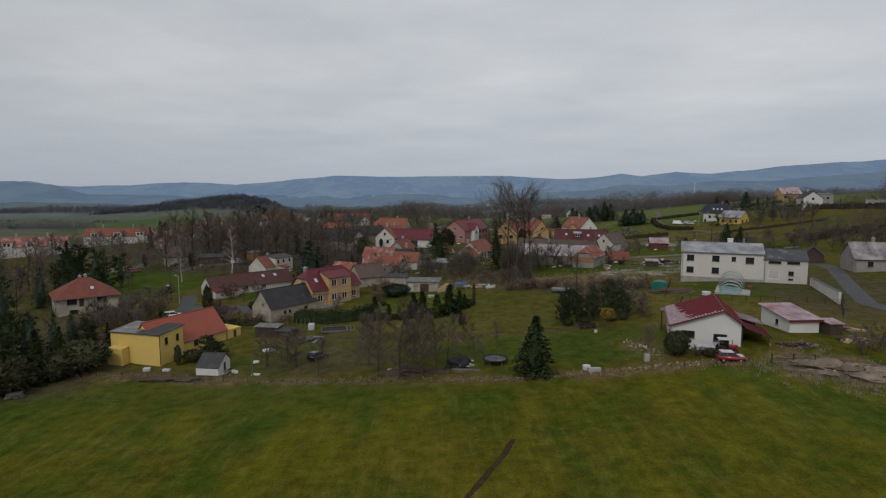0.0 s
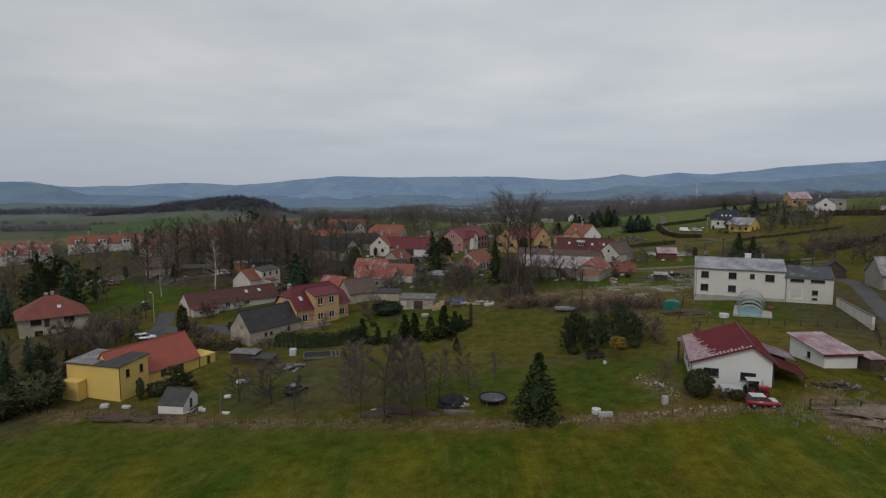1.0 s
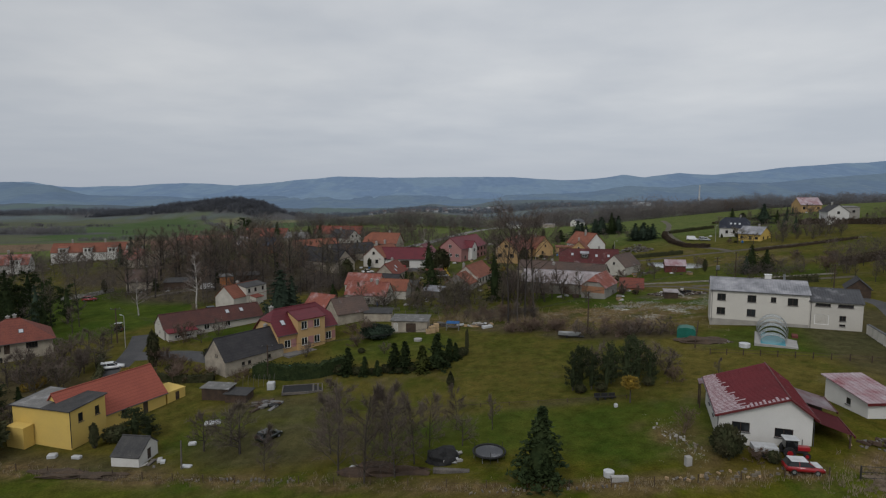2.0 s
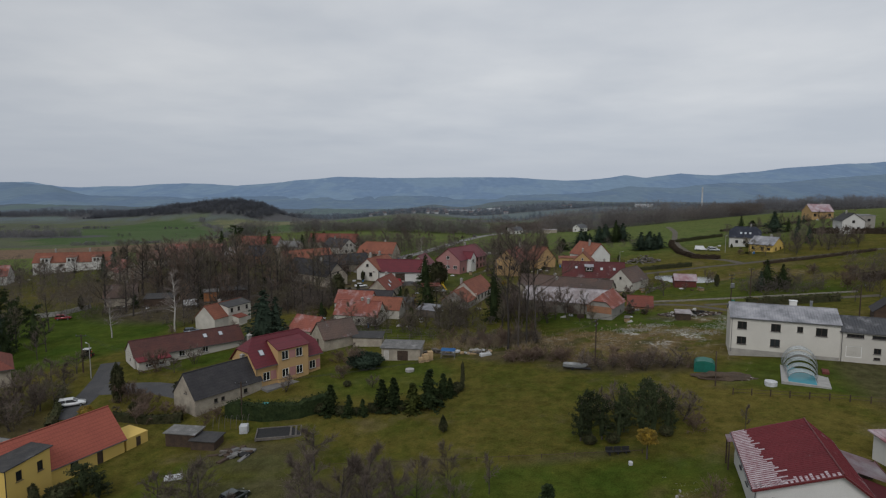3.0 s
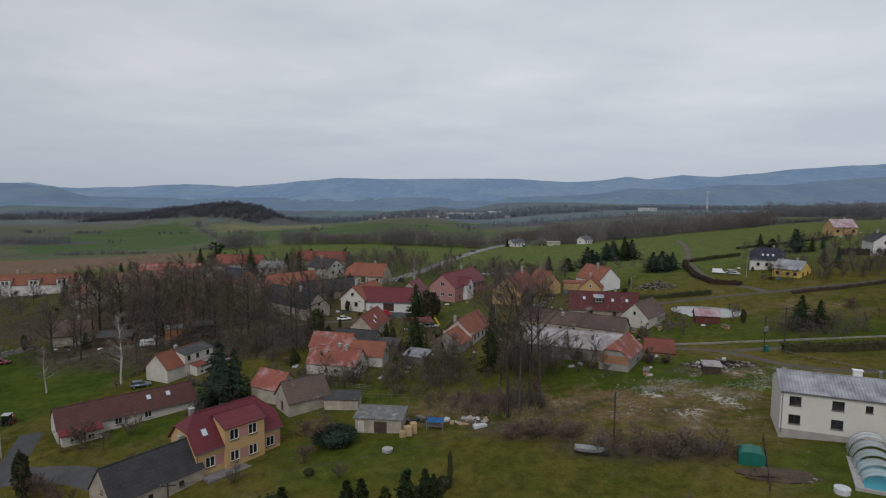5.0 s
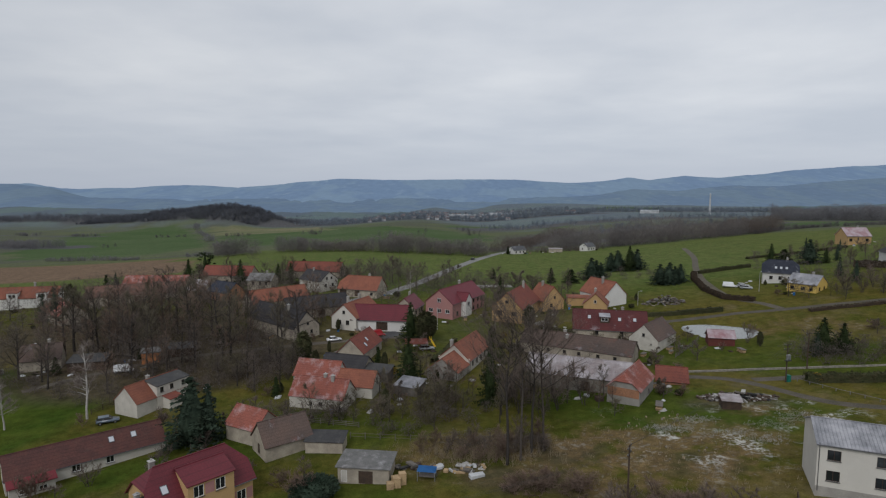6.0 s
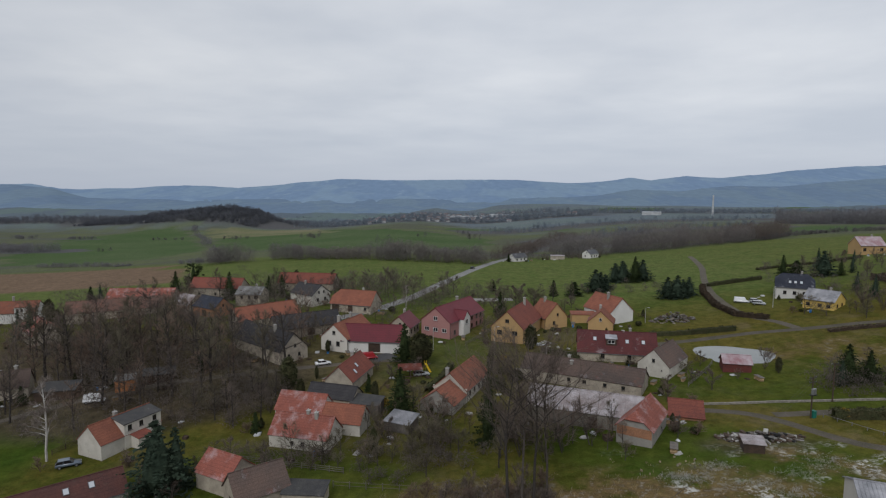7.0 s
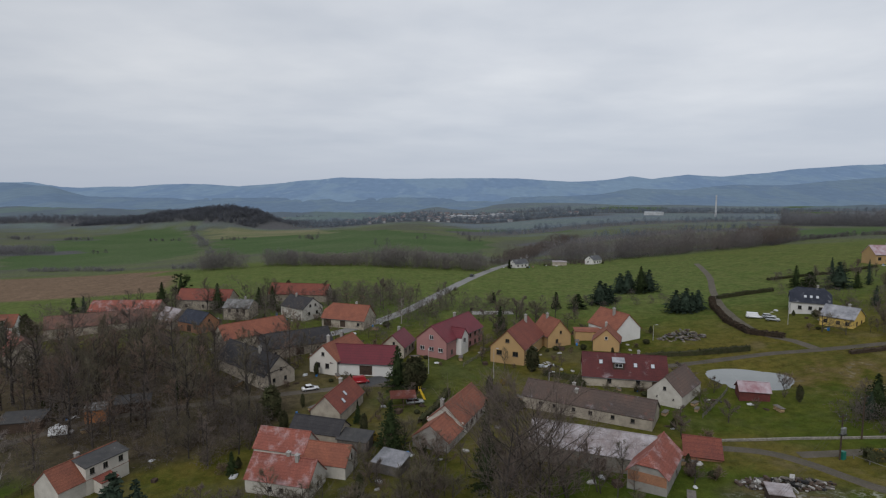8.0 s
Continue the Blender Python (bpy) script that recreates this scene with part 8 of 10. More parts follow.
# ---- vehicles ----
def car(x, y, yaw, paint, label, long=4.0, frosted=False, kind="hatchback"):
    r = base("car", label, "car", x, y, yaw)
    n = noise.noise(Vector((x * 0.09, y * 0.09, 0))) * 0.16
    r.location.z += n
    w = 0.82
    L = long / 2
    roof_end = {"hatchback": -L + 0.35, "estate": -L + 0.15, "van": -L + 0.08, "saloon": -L + 0.95}[kind]
    ht = 1.95 if kind == "van" else 1.45
    low = [(-L, 0.35), (-L, 0.85), (-L + 0.15, 0.95), (L - 1.05, 0.92), (L - 0.15, 0.72), (L, 0.55), (L, 0.32)]
    bm = bmesh.new()
    sides = []
    for s in (-1, 1):
        sides.append([bm.verts.new((px, s * w * (0.94 if pz < 0.4 or abs(px) > L - 0.05 else 1.0), pz)) for px, pz in low])
    k = len(low)
    for i in range(k):
        j = (i + 1) % k
        bm.faces.new((sides[0][i], sides[0][j], sides[1][j], sides[1][i]))
    bm.faces.new(sides[0][::-1])
    bm.faces.new(sides[1])
    bmesh.ops.recalc_face_normals(bm, faces=bm.faces[:])
    bmesh.ops.bevel(bm, geom=bm.edges[:], offset=0.05, segments=2, affect='EDGES', clamp_overlap=True)
    part("body", bm, paint, r, smooth=True)
    # cabin: glass house with a painted roof on it
    front = 0.95 if kind != "van" else 1.5
    cab = [(roof_end - 0.28 if kind != "van" else roof_end, 0.92), (front, 0.90), (front - 0.75 if kind != "van" else front - 0.5, ht - 0.06), (roof_end + 0.12, ht - 0.06)]
    bm = bmesh.new()
    for s in (-1, 1):
        sides[(s + 1) // 2] = [bm.verts.new((px, s * (w - 0.03 if pz < 1.0 else w - 0.17), pz)) for px, pz in cab]
    for i in range(4):
        j = (i + 1) % 4
        bm.faces.new((sides[0][i], sides[0][j], sides[1][j], sides[1][i]))
    bm.faces.new(sides[0][::-1])
    bm.faces.new(sides[1])
    bmesh.ops.recalc_face_normals(bm, faces=bm.faces[:])
    part("cabin_glass", bm, CAR_GLASS if kind != "van" else paint, r)
    bm = boxed(roof_end + 0.08, cab[2][0] + 0.05, -w + 0.14, w - 0.14, ht - 0.06, ht + 0.02, 0.03)
    part("roof", bm, PLASTIC_WHITE if frosted else paint, r, "frosted roof" if frosted else "")
    if frosted:
        part("bonnet_frost", boxed(L - 1.05, L - 0.25, -w + 0.16, w - 0.16, 0.80, 0.93, 0.03), PLASTIC_WHITE, r, "frosted bonnet")
    for s in (-1, 1):
        bm = bmesh.new()
        tube(bm, (cab[1][0], s * (w - 0.05), 0.9), (cab[2][0], s * (w - 0.16), ht - 0.04), 0.035, n=4)
        tube(bm, ((cab[2][0] + roof_end) / 2, s * (w - 0.04), 0.92), ((cab[2][0] + roof_end) / 2, s * (w - 0.16), ht - 0.04), 0.04, n=4)
        part("pillar", bm, paint, r)
        for px in (-L + 0.72, L - 0.78):
            bm = bmesh.new()
            tube(bm, (px, s * (w - 0.2), 0.3), (px, s * (w + 0.01), 0.3), 0.30, n=14)
            wh = part("wheel", bm, RUBBER, r)
            bm = bmesh.new()
            tube(bm, (px, s * (w + 0.005), 0.3), (px, s * (w + 0.02), 0.3), 0.18, n=10)
            part("rim", bm, STEEL, wh)
        part("headlight", boxed(L - 0.12, L - 0.01, s * 0.58 - 0.14, s * 0.58 + 0.14, 0.56, 0.68, 0.02), PLASTIC_WHITE, r)
        part("tail_light", boxed(-L - 0.005, -L + 0.05, s * 0.66 - 0.08, s * 0.66 + 0.08, 0.68, 0.86), FASCIA_RED, r)
    return r


def tractor(x, y, yaw, label, white_roof=True):
    r = base("tractor", label, "tractor", x, y, yaw)
    part("bonnet", boxed(0.2, 1.6, -0.32, 0.32, 0.75, 1.25, 0.06), PAINT_RED, r)
    part("chassis", boxed(-0.9, 1.4, -0.22, 0.22, 0.45, 0.78, 0.04), IRON, r)
    part("cab", boxed(-1.0, 0.25, -0.6, 0.6, 0.8, 2.0, 0.05), CAR_GLASS, r)
    part("cab_roof", boxed(-1.15, 0.4, -0.72, 0.72, 2.0, 2.14, 0.05), PLASTIC_WHITE if white_roof else PAINT_RED, r)
    for px, rad, wd in ((-0.6, 0.62, 0.32), (1.15, 0.38, 0.22)):
        for s in (-1, 1):
            bm = bmesh.new()
            tube(bm, (px, s * 0.55, rad), (px, s * (0.55 + wd), rad), rad, n=16)
            wh = part("wheel", bm, RUBBER, r)
            bm = bmesh.new()
            tube(bm, (px, s * (0.54 + wd), rad), (px, s * (0.58 + wd), rad), rad * 0.5, n=10)
            part("rim", bm, PAINT_RED, wh)
    bm = bmesh.new()
    tube(bm, (0.9, 0.2, 1.2), (0.9, 0.2, 1.9), 0.04, n=6)
    part("exhaust", bm, IRON, r)
    return r


car(40.9, 81.6, -8, PAINT_RED, "small red hatchback with a frosted roof by the field", 3.8, True)
tractor(41.6, 84.6, -12, "red tractor with a white cab roof before the bungalow")


def trailer(x, y, yaw, label):
    r = base("trailer", label, "trailer", x, y, yaw)
    part("load_bed", boxed(-1.3, 1.3, -0.75, 0.75, 0.55, 1.15, 0.04), PLASTIC_WHITE, r)
    part("drawbar", boxed(1.3, 2.2, -0.06, 0.06, 0.5, 0.6), IRON, r)
    for s in (-1, 1):
        bm = bmesh.new()
        tube(bm, (-0.2, s * 0.78, 0.32), (-0.2, s * 0.98, 0.32), 0.32, n=12)
        part("wheel", bm, RUBBER, r)
    return r


trailer(38.9, 85.6, -10, "small trailer with a white tarpaulin by the bungalow")
car(-22.7, 103.8, 58, PAINT_DARK, "dark green hatchback parked on the lawn", 3.9)
car(-62.2, 133.6, 28, PAINT_WHITE, "white estate car parked by the lane", 4.3, kind="estate")
tractor(-75.4, 160.2, 100, "dark tractor with a white cab roof beside the lane")
car(-59.8, 178.2, 30, PAINT_BLUE, "slate-blue car beside the white cottage", 4.1)
car(-73.0, 208.0, 20, PAINT_WHITE, "white van parked under park trees", 4.6, kind="van")
car(-24.9, 232.0, 25, PAINT_WHITE, "white saloon parked by the village lane", 4.3, kind="saloon")
car(-12.8, 236.6, 20, PAINT_RED, "red van parked before the garage", 4.4, kind="van")
car(114.5, 286.4, -20, PAINT_WHITE, "white van parked by the hillside hedge", 5.2, kind="van")
car(118.6, 284.6, -24, PAINT_SILVER, "silver car parked by the hillside hedge", 4.3, True)
car(118.0, 281.2, -24, PAINT_SILVER, "grey car parked by the hillside hedge", 4.3, True, "estate")
car(2.2, 223.6, 15, PAINT_SILVER, "silver car parked beside the gazebo", 4.2)
car(-42.0, 140.5, 40, PAINT_DARK, "dark car parked on the forecourt", 4.0)
car(22.5, 405, 70, PAINT_DARK, "dark car driving along the country road", 4.2)
car(-104, 196, 20, PAINT_RED, "red car parked beside the garden wall", 4.0)


# ---- garden and yard clutter ----
def slab_thing(name, label, cat, x, y, yaw, L, W, H, mat, bevel=0.04, lift=0.0):
    r = link_mesh(name, boxed(-L / 2, L / 2, -W / 2, W / 2, -0.15, H, bevel), mat)
    r.matrix_basis = pose(x, y, gz(x, y) + lift, 0, 0, yaw)
    return tagged(r, label, cat)


def heap(name, label, cat, x, y, yaw, L, W, H, mat, seed, sub=3, rough=0.5):
    """An uneven mound that sits in the ground."""
    b = bmesh.new()
    bmesh.ops.create_icosphere(b, subdivisions=sub, radius=1.0)
    for v in b.verts:
        k = 1 + rough * noise.noise(v.co * 1.7 + Vector((seed, 0, 0))) + 0.5 * rough * noise.noise(v.co * 5 + Vector((0, seed, 0)))
        v.co = Vector((v.co.x * L / 2 * k, v.co.y * W / 2 * k, max(v.co.z, -0.35) * H * k))
    ob = link_mesh(name, b, mat)
    ob.matrix_basis = pose(x, y, gz(x, y), 0, 0, yaw)
    return tagged(ob, label, cat)


def litter(name, label, cat, x, y, rx, ry, n, lo, hi, mats, seed, tall=0.5, yaw=0):
    """A pile of boards, blocks and scraps: each piece a part."""
    rng = random.Random(seed)
    r = base(name, label, cat, x, y, yaw)
    for i in range(n):
        a, q = rng.uniform(0, 6.28), math.sqrt(rng.random())
        px, py = rx * q * math.cos(a), ry * q * math.sin(a)
        l, w, h = rng.uniform(lo, hi), rng.uniform(lo, hi) * 0.45, rng.uniform(0.06, 0.35)
        w_at = r.matrix_basis @ Vector((px, py, 0))
        z = gz(w_at.x, w_at.y) - r.location.z + rng.uniform(0, tall * (1 - q))
        bm = boxed(-l / 2, l / 2, -w / 2, w / 2, -0.1, h, 0.015)
        ob = part("piece", bm, rng.choice(mats), r)
        ob.matrix_basis = pose(px, py, z, rng.uniform(-12, 12), rng.uniform(-12, 12), rng.uniform(0, 360))
    return r


def logs(name, label, x, y, yaw, L, rows, rad, mat, seed, length=1.0):
    rng = random.Random(seed)
    r = base(name, label, "log pile", x, y, yaw)
    n = int(L / (2 * rad))
    for k in range(rows):
        for i in range(n - k):
            bm = bmesh.new()
            px = -L / 2 + rad * (2 * i + 1 + k)
            o = rng.uniform(-0.12, 0.12)
            tube(bm, (px, -length / 2 + o, rad * (1 + 1.75 * k)), (px + rng.uniform(-0.04, 0.04), length / 2 + o, rad * (1 + 1.75 * k)), rad * rng.uniform(0.8, 1.05), n=7)
            part("log", bm, mat, r)
    return r


logs("log_pile", "split brown firewood stacked at the field edge", -65.2, 86.8, 18, 2.6, 3, 0.16, WOOD_GREY, 88)


def trampoline():
    r = base("trampoline", "round trampoline with a frosted mat on the lawn", "trampoline", 8.4, 92.6, 0)
    bm = bmesh.new()
    n = 28
    for rad, z in ((2.0, 0.75),):
        pts = [(rad * math.cos(2 * math.pi * i / n), rad * math.sin(2 * math.pi * i / n), z) for i in range(n)]
        for a, b in zip(pts, pts[1:] + pts[:1]):
            tube(bm, a, b, 0.14, n=5)
    part("pad", bm, RUBBER, r, "dark edge pad")
    bm = bmesh.new()
    tube(bm, (0, 0, 0.70), (0, 0, 0.74), 1.75, n=28)
    part("mat", bm, METAL_SLATE, r, "grey frosted mat")
    for i in range(6):
        a = 2 * math.pi * i / 6
        bm = bmesh.new()
        tube(bm, (1.9 * math.cos(a), 1.9 * math.sin(a), -0.2), (1.9 * math.cos(a), 1.9 * math.sin(a), 0.7), 0.035, n=6)
        part("leg", bm, STEEL, r)
    for i in range(6):
        a = 2 * math.pi * (i + 0.5) / 6
        bm = bmesh.new()
        tube(bm, (2.05 * math.cos(a), 2.05 * math.sin(a), 0.0), (2.05 * math.cos(a), 2.05 * math.sin(a), 1.5), 0.025, n=6)
        part("net_pole", bm, IRON, r)


trampoline()
heap("soil_mound", "low strip of dark dug soil at the field edge", "heap", -45.2, 94.4, -4, 11.0, 2.4, 0.55, EARTH, 21, 4, 0.9)
bm = bmesh.new()
tube(bm, (0, 0, -0.5), (0.08, 0, 3.9), 0.13, 0.09, n=8)
p = link_mesh("post", bm, WOOD_GREY)
p.matrix_basis = pose(-31.9, 95.8, gz(-31.9, 95.8))
tagged(p, "tall weathered timber post at the field edge", "post")
heap("refuse_mound", "dark heap under tarpaulin beside the field", "heap", 2.4, 92.8, -10, 4.6, 3.0, 1.6, RUBBER, 3)
litter("scrap_pile", "scattered white sheets and scrap on the heap", "scrap pile", 3.6, 93.0, 2.2, 1.4, 12, 0.6, 1.8, [PLASTIC_WHITE, CONCRETE, WOOD_GREY], 4, 1.4)
heap("brush_heap", "long dark brush and log heap in the hedge", "heap", -3.6, 90.6, -6, 10.5, 2.0, 1.1, WOOD_DARK, 5, 3, 0.8)
slab_thing("barrel_tarp", "small white tarpaulin bundle by the log heap", "tarpaulin", -8.4, 91.6, 10, 1.2, 1.0, 0.9, PLASTIC_WHITE, 0.2)
slab_thing("timber_board", "pale board lying at the field edge", "boards", 3.6, 89.6, -6, 4.4, 0.7, 0.35, WOOD_GREY)
slab_thing("tarpaulin", "crumpled white tarpaulin on the lawn", "tarpaulin", -33.4, 110.2, 20, 2.4, 1.3, 0.35, PLASTIC_WHITE, 0.15)
slab_thing("tarpaulin", "white sheet on the ground by a fruit tree", "tarpaulin", -31.5, 96.4, -5, 1.4, 0.7, 0.25, PLASTIC_WHITE, 0.1)
slab_thing("tarpaulin", "white bundle beside the garden post", "tarpaulin", -33.6, 103.2, 12, 1.1, 0.7, 0.4, PLASTIC_WHITE, 0.15)
slab_thing("crate", "frosted white crate before the yellow wall", "crate", -51.5, 99.6, 12, 1.2, 0.9, 0.5, PLASTIC_WHITE, 0.12)
slab_thing("crate", "frosted low crate before the yellow wall", "crate", -48.0, 99.4, -6, 1.3, 0.7, 0.35, PLASTIC_WHITE, 0.1)
litter("scrap_pile", "odd scrap beside the small white shed", "scrap pile", -36.4, 97.6, 1.6, 1.0, 8, 0.5, 1.4, [PLASTIC_WHITE, WOOD_GREY, CONCRETE], 6, 0.4)
slab_thing("water_tank", "white caged water tank beside the planks", "tank", -28.1, 123.4, 5, 1.3, 1.2, 1.35, PLASTIC_WHITE, 0.1)
litter("plank_pile", "frosted planks and black sheets on the ground", "plank pile", -27.4, 116.2, 3.0, 1.8, 22, 0.7, 2.3, [WOOD_GREY, RUBBER, WOOD_DARK, CONCRETE_DARK], 7, 0.7)
shed("hut", "low dark hut with a frosted flat roof", -36.4, 120.6, -8, 4.8, 2.6, 1.9, 2.0, WOOD_DARK, FELT_GREY, cat="hut")
shed("hut", "low patched hut with a grey felt roof", -32.4, 119.4, -8, 3.8, 2.8, 1.3, 1.45, WOOD_DARK, FELT, cat="hut")


def cold_frame():
    r = base("cold_frame", "flat garden bed under black sheet with pale border", "cold frame", -22.2, 122.6, 12)
    part("sheet", boxed(-3.4, 3.2, -1.9, 1.9, -0.1, 0.22), RUBBER, r)
    for x0, x1, y0, y1 in ((-3.6, 3.4, -2.05, -1.9), (-3.6, 3.4, 1.9, 2.05), (-3.6, -3.42, -1.9, 1.9), (3.22, 3.4, -1.9, 1.9), (1.6, 1.9, -1.9, 1.9), (2.4, 2.7, -1.9, 1.9)):
        part("board", boxed(x0, x1, y0, y1, -0.1, 0.34), WOOD_GREY, r)


cold_frame()


def hoops():
    r = base("polytunnel_frame", "bare arched polytunnel frame among shrubs", "polytunnel frame", -31.0, 126.0, 10)
    for k in range(7):
        bm = bmesh.new()
        pts = [(k * 0.9 - 2.7, 1.5 * math.cos(math.pi * i / 10), 1.7 * math.sin(math.pi * i / 10)) for i in range(11)]
        for a, b in zip(pts, pts[1:]):
            tube(bm, a, b, 0.03, n=5)
        part("hoop", bm, WOOD_GREY, r)


hoops()
bm = bmesh.new()
tube(bm, (0, 0, -0.2), (0, 0, 0.7), 1.1, n=24)
p = link_mesh("paddling_pool", bm, PLASTIC_TEAL)
p.matrix_basis = pose(-27.4, 132.2, gz(-27.4, 132.2))
tagged(p, "round teal garden pool behind the hedge", "pool")


def tank_cover():
    r = base("tank", "green domed water tank on a concrete slab", "tank", 50.6, 136.0, -22)
    bm = bmesh.new()
    prof = [(-1.7, -0.2), (-1.7, 1.3), (-1.3, 1.75), (0, 1.95), (1.3, 1.75), (1.7, 1.3), (1.7, -0.2)]
    a = [bm.verts.new((x, -1.5, z)) for x, z in prof]
    b = [bm.verts.new((x, 1.5, z)) for x, z in prof]
    for i in range(len(prof) - 1):
        bm.faces.new((a[i], a[i + 1], b[i + 1], b[i]))
    bm.faces.new(a[::-1])
    bm.faces.new(b)
    bmesh.ops.recalc_face_normals(bm, faces=bm.faces[:])
    part("body", bm, PLASTIC_GREEN, r)
    part("slab", boxed(1.2, 3.2, -2.2, 0.6, -0.2, 0.08), CONCRETE, r)


tank_cover()
heap("soil_mound", "dark heap of dug soil below the tank", "heap", 52.6, 131.2, -14, 10.0, 3.2, 0.85, EARTH, 8)
litter("scrap_pile", "pale stones tipped on the soil heap", "rubble", 55.0, 129.6, 1.2, 0.6, 8, 0.4, 0.9, [RUBBLE, PLASTIC_WHITE], 9, 0.4)
bm = bmesh.new()
tube(bm, (0, 0, -0.2), (0, 0, 0.7), 0.95, n=20)
p = link_mesh("tub", bm, PLASTIC_WHITE)
p.matrix_basis = pose(57.4, 126.6, gz(57.4, 126.6))
tagged(p, "round white tub on the lawn", "tub")
bm = bmesh.new()
tube(bm, (0, 0, -0.2), (0, 0, 0.55), 0.6, n=20)
p = link_mesh("tub", bm, PLASTIC_WHITE)
p.matrix_basis = pose(21.4, 85.4, gz(21.4, 85.4))
tagged(p, "round white tub at the field edge", "tub")
slab_thing("concrete_block", "pale concrete block at the field edge", "block", 22.2, 84.0, 0, 1.9, 0.5, 0.6, CONCRETE, 0.04)
slab_thing("post_block", "white concrete post block in the hedge", "block", 30.4, 85.6, 5, 0.7, 0.6, 1.1, CONCRETE, 0.04)


def boat():
    r = base("boat", "small white boat on a trailer in dry grass", "boat", 28.8, 142.2, -18)
    bm = bmesh.new()
    rings = []
    for t, w, z0, z1 in ((-2.2, 0.7, 0.45, 1.0), (-1.0, 0.85, 0.4, 1.0), (0.6, 0.8, 0.42, 1.05), (1.8, 0.45, 0.55, 1.15), (2.4, 0.05, 0.9, 1.2)):
        rings.append([bm.verts.new(q) for q in ((t, -w, z1), (t, -w * 0.6, z0), (t, w * 0.6, z0), (t, w, z1))])
    for a, b in zip(rings, rings[1:]):
        for i in range(3):
            bm.faces.new((a[i], a[i + 1], b[i + 1], b[i]))
    bm.faces.new(rings[0])
    bmesh.ops.solidify(bm, geom=bm.faces[:], thickness=0.06)
    part("hull", bm, PLASTIC_WHITE, r)
    part("trailer_frame", boxed(-2.3, 3.0, -0.5, 0.5, 0.28, 0.4), IRON, r)
    for s in (-1, 1):
        bm = bmesh.new()
        tube(bm, (-0.4, s * 0.7, 0.28), (-0.4, s * 0.88, 0.28), 0.28, n=12)
        part("wheel", bm, RUBBER, r)


boat()
litter("scrap_pile", "white sheets, boxes and scrap along the reeds", "scrap pile", 9.4, 157.6, 5.0, 1.5, 26, 0.6, 2.0, [PLASTIC_WHITE, PLASTIC_WHITE, WOOD_GREY, CONCRETE, WOOD_LIGHT], 10, 0.6, -4)
slab_thing("timber_board", "pale boards stacked on the grass", "boards", 12.6, 154.6, 20, 2.4, 1.1, 0.5, PLASTIC_WHITE)
litter("scrap_pile", "dark boards and sheets on the yard fence", "scrap pile", 2.0, 158.4, 4.0, 0.8, 14, 0.8, 2.4, [WOOD_GREY, IRON, WOOD_DARK], 11, 0.6)


def stall():
    r = base("market_stall", "garden stall with a blue tarpaulin roof", "stall", 4.7, 154.6, -8)
    bm = bmesh.new()
    vs = [bm.verts.new(p) for p in ((-1.5, -0.9, 1.55), (1.5, -0.9, 1.55), (1.5, 0.9, 1.8), (-1.5, 0.9, 1.8))]
    bm.faces.new(vs)
    bmesh.ops.solidify(bm, geom=bm.faces[:], thickness=0.08)
    part("tarpaulin", bm, PLASTIC_BLUE, r)
    for sx in (-1.4, 1.4):
        for sy in (-0.8, 0.8):
            part("post", boxed(sx - 0.05, sx + 0.05, sy - 0.05, sy + 0.05, -0.3, 1.6), STEEL, r)
    part("table", boxed(-1.3, 1.3, -0.6, 0.6, 0.6, 0.7), WOOD_GREY, r)


stall()
for i, (px, py, h) in enumerate(((0.2, 152.6, 1.6), (-0.9, 152.2, 1.0), (0.9, 153.4, 1.9), (-0.2, 153.6, 1.2))):
    slab_thing("crate", "light wooden crate stacked beside the garage", "crate", px, py, 8 * i, 1.1, 1.0, h, WOOD_LIGHT, 0.03)
bm = bmesh.new()
tube(bm, (0, 0, -0.1), (0, 0, 0.4), 0.9, n=18)
p = link_mesh("fire_ring", bm, CONCRETE)
p.matrix_basis = pose(-3.0, 147.2, gz(-3.0, 147.2))
tagged(p, "round stone fire ring on the lawn", "fire ring")


def bench(x, y, yaw, label):
    r = base("garden_bench", label, "bench", x, y, yaw)
    for k in (-1.1, 0, 1.1):
        part("seat", boxed(k - 0.5, k + 0.5, -0.3, 0.3, 0.38, 0.5, 0.02), RUBBER, r)
        part("back", boxed(k - 0.5, k + 0.5, 0.25, 0.35, 0.5, 0.95, 0.02), RUBBER, r)
        part("leg", boxed(k - 0.06, k + 0.06, -0.25, 0.25, -0.2, 0.38), RUBBER, r)


bench(26.9, 107.4, 4, "long black bench on the lawn by the pines")
slab_thing("bucket", "white bucket standing on the lawn", "bucket", 27.6, 104.2, 0, 0.5, 0.5, 0.5, PLASTIC_WHITE, 0.08)
litter("lumber_pile", "split logs and lumber beside the lean-to", "lumber pile", 63.4, 88.8, 2.6, 1.6, 34, 0.35, 1.1, [WOOD_LIGHT, WOOD_GREY, WOOD_DARK, RUBBLE], 12, 0.8)
litter("lumber_pile", "long pale boards leaning on a stack", "lumber pile", 67.4, 95.5, 1.2, 1.8, 6, 1.6, 2.8, [WOOD_LIGHT, WOOD_GREY, FASCIA_RED], 13, 0.8, 40)
litter("rubble", "grey rubble and roots below the outbuilding", "rubble", 52.6, 85.6, 3.0, 1.3, 60, 0.3, 0.9, [WOOD_DARK, CONCRETE_DARK, WOOD_GREY, WOOD_DARK], 14, 0.9)
shed("hut", "tiny dark hut with a snowy roof by the woodpile", 63.8, 178.6, -14, 3.4, 3.0, 1.7, 2.0, WOOD_DARK, SNOW_ROOF, cat="hut")
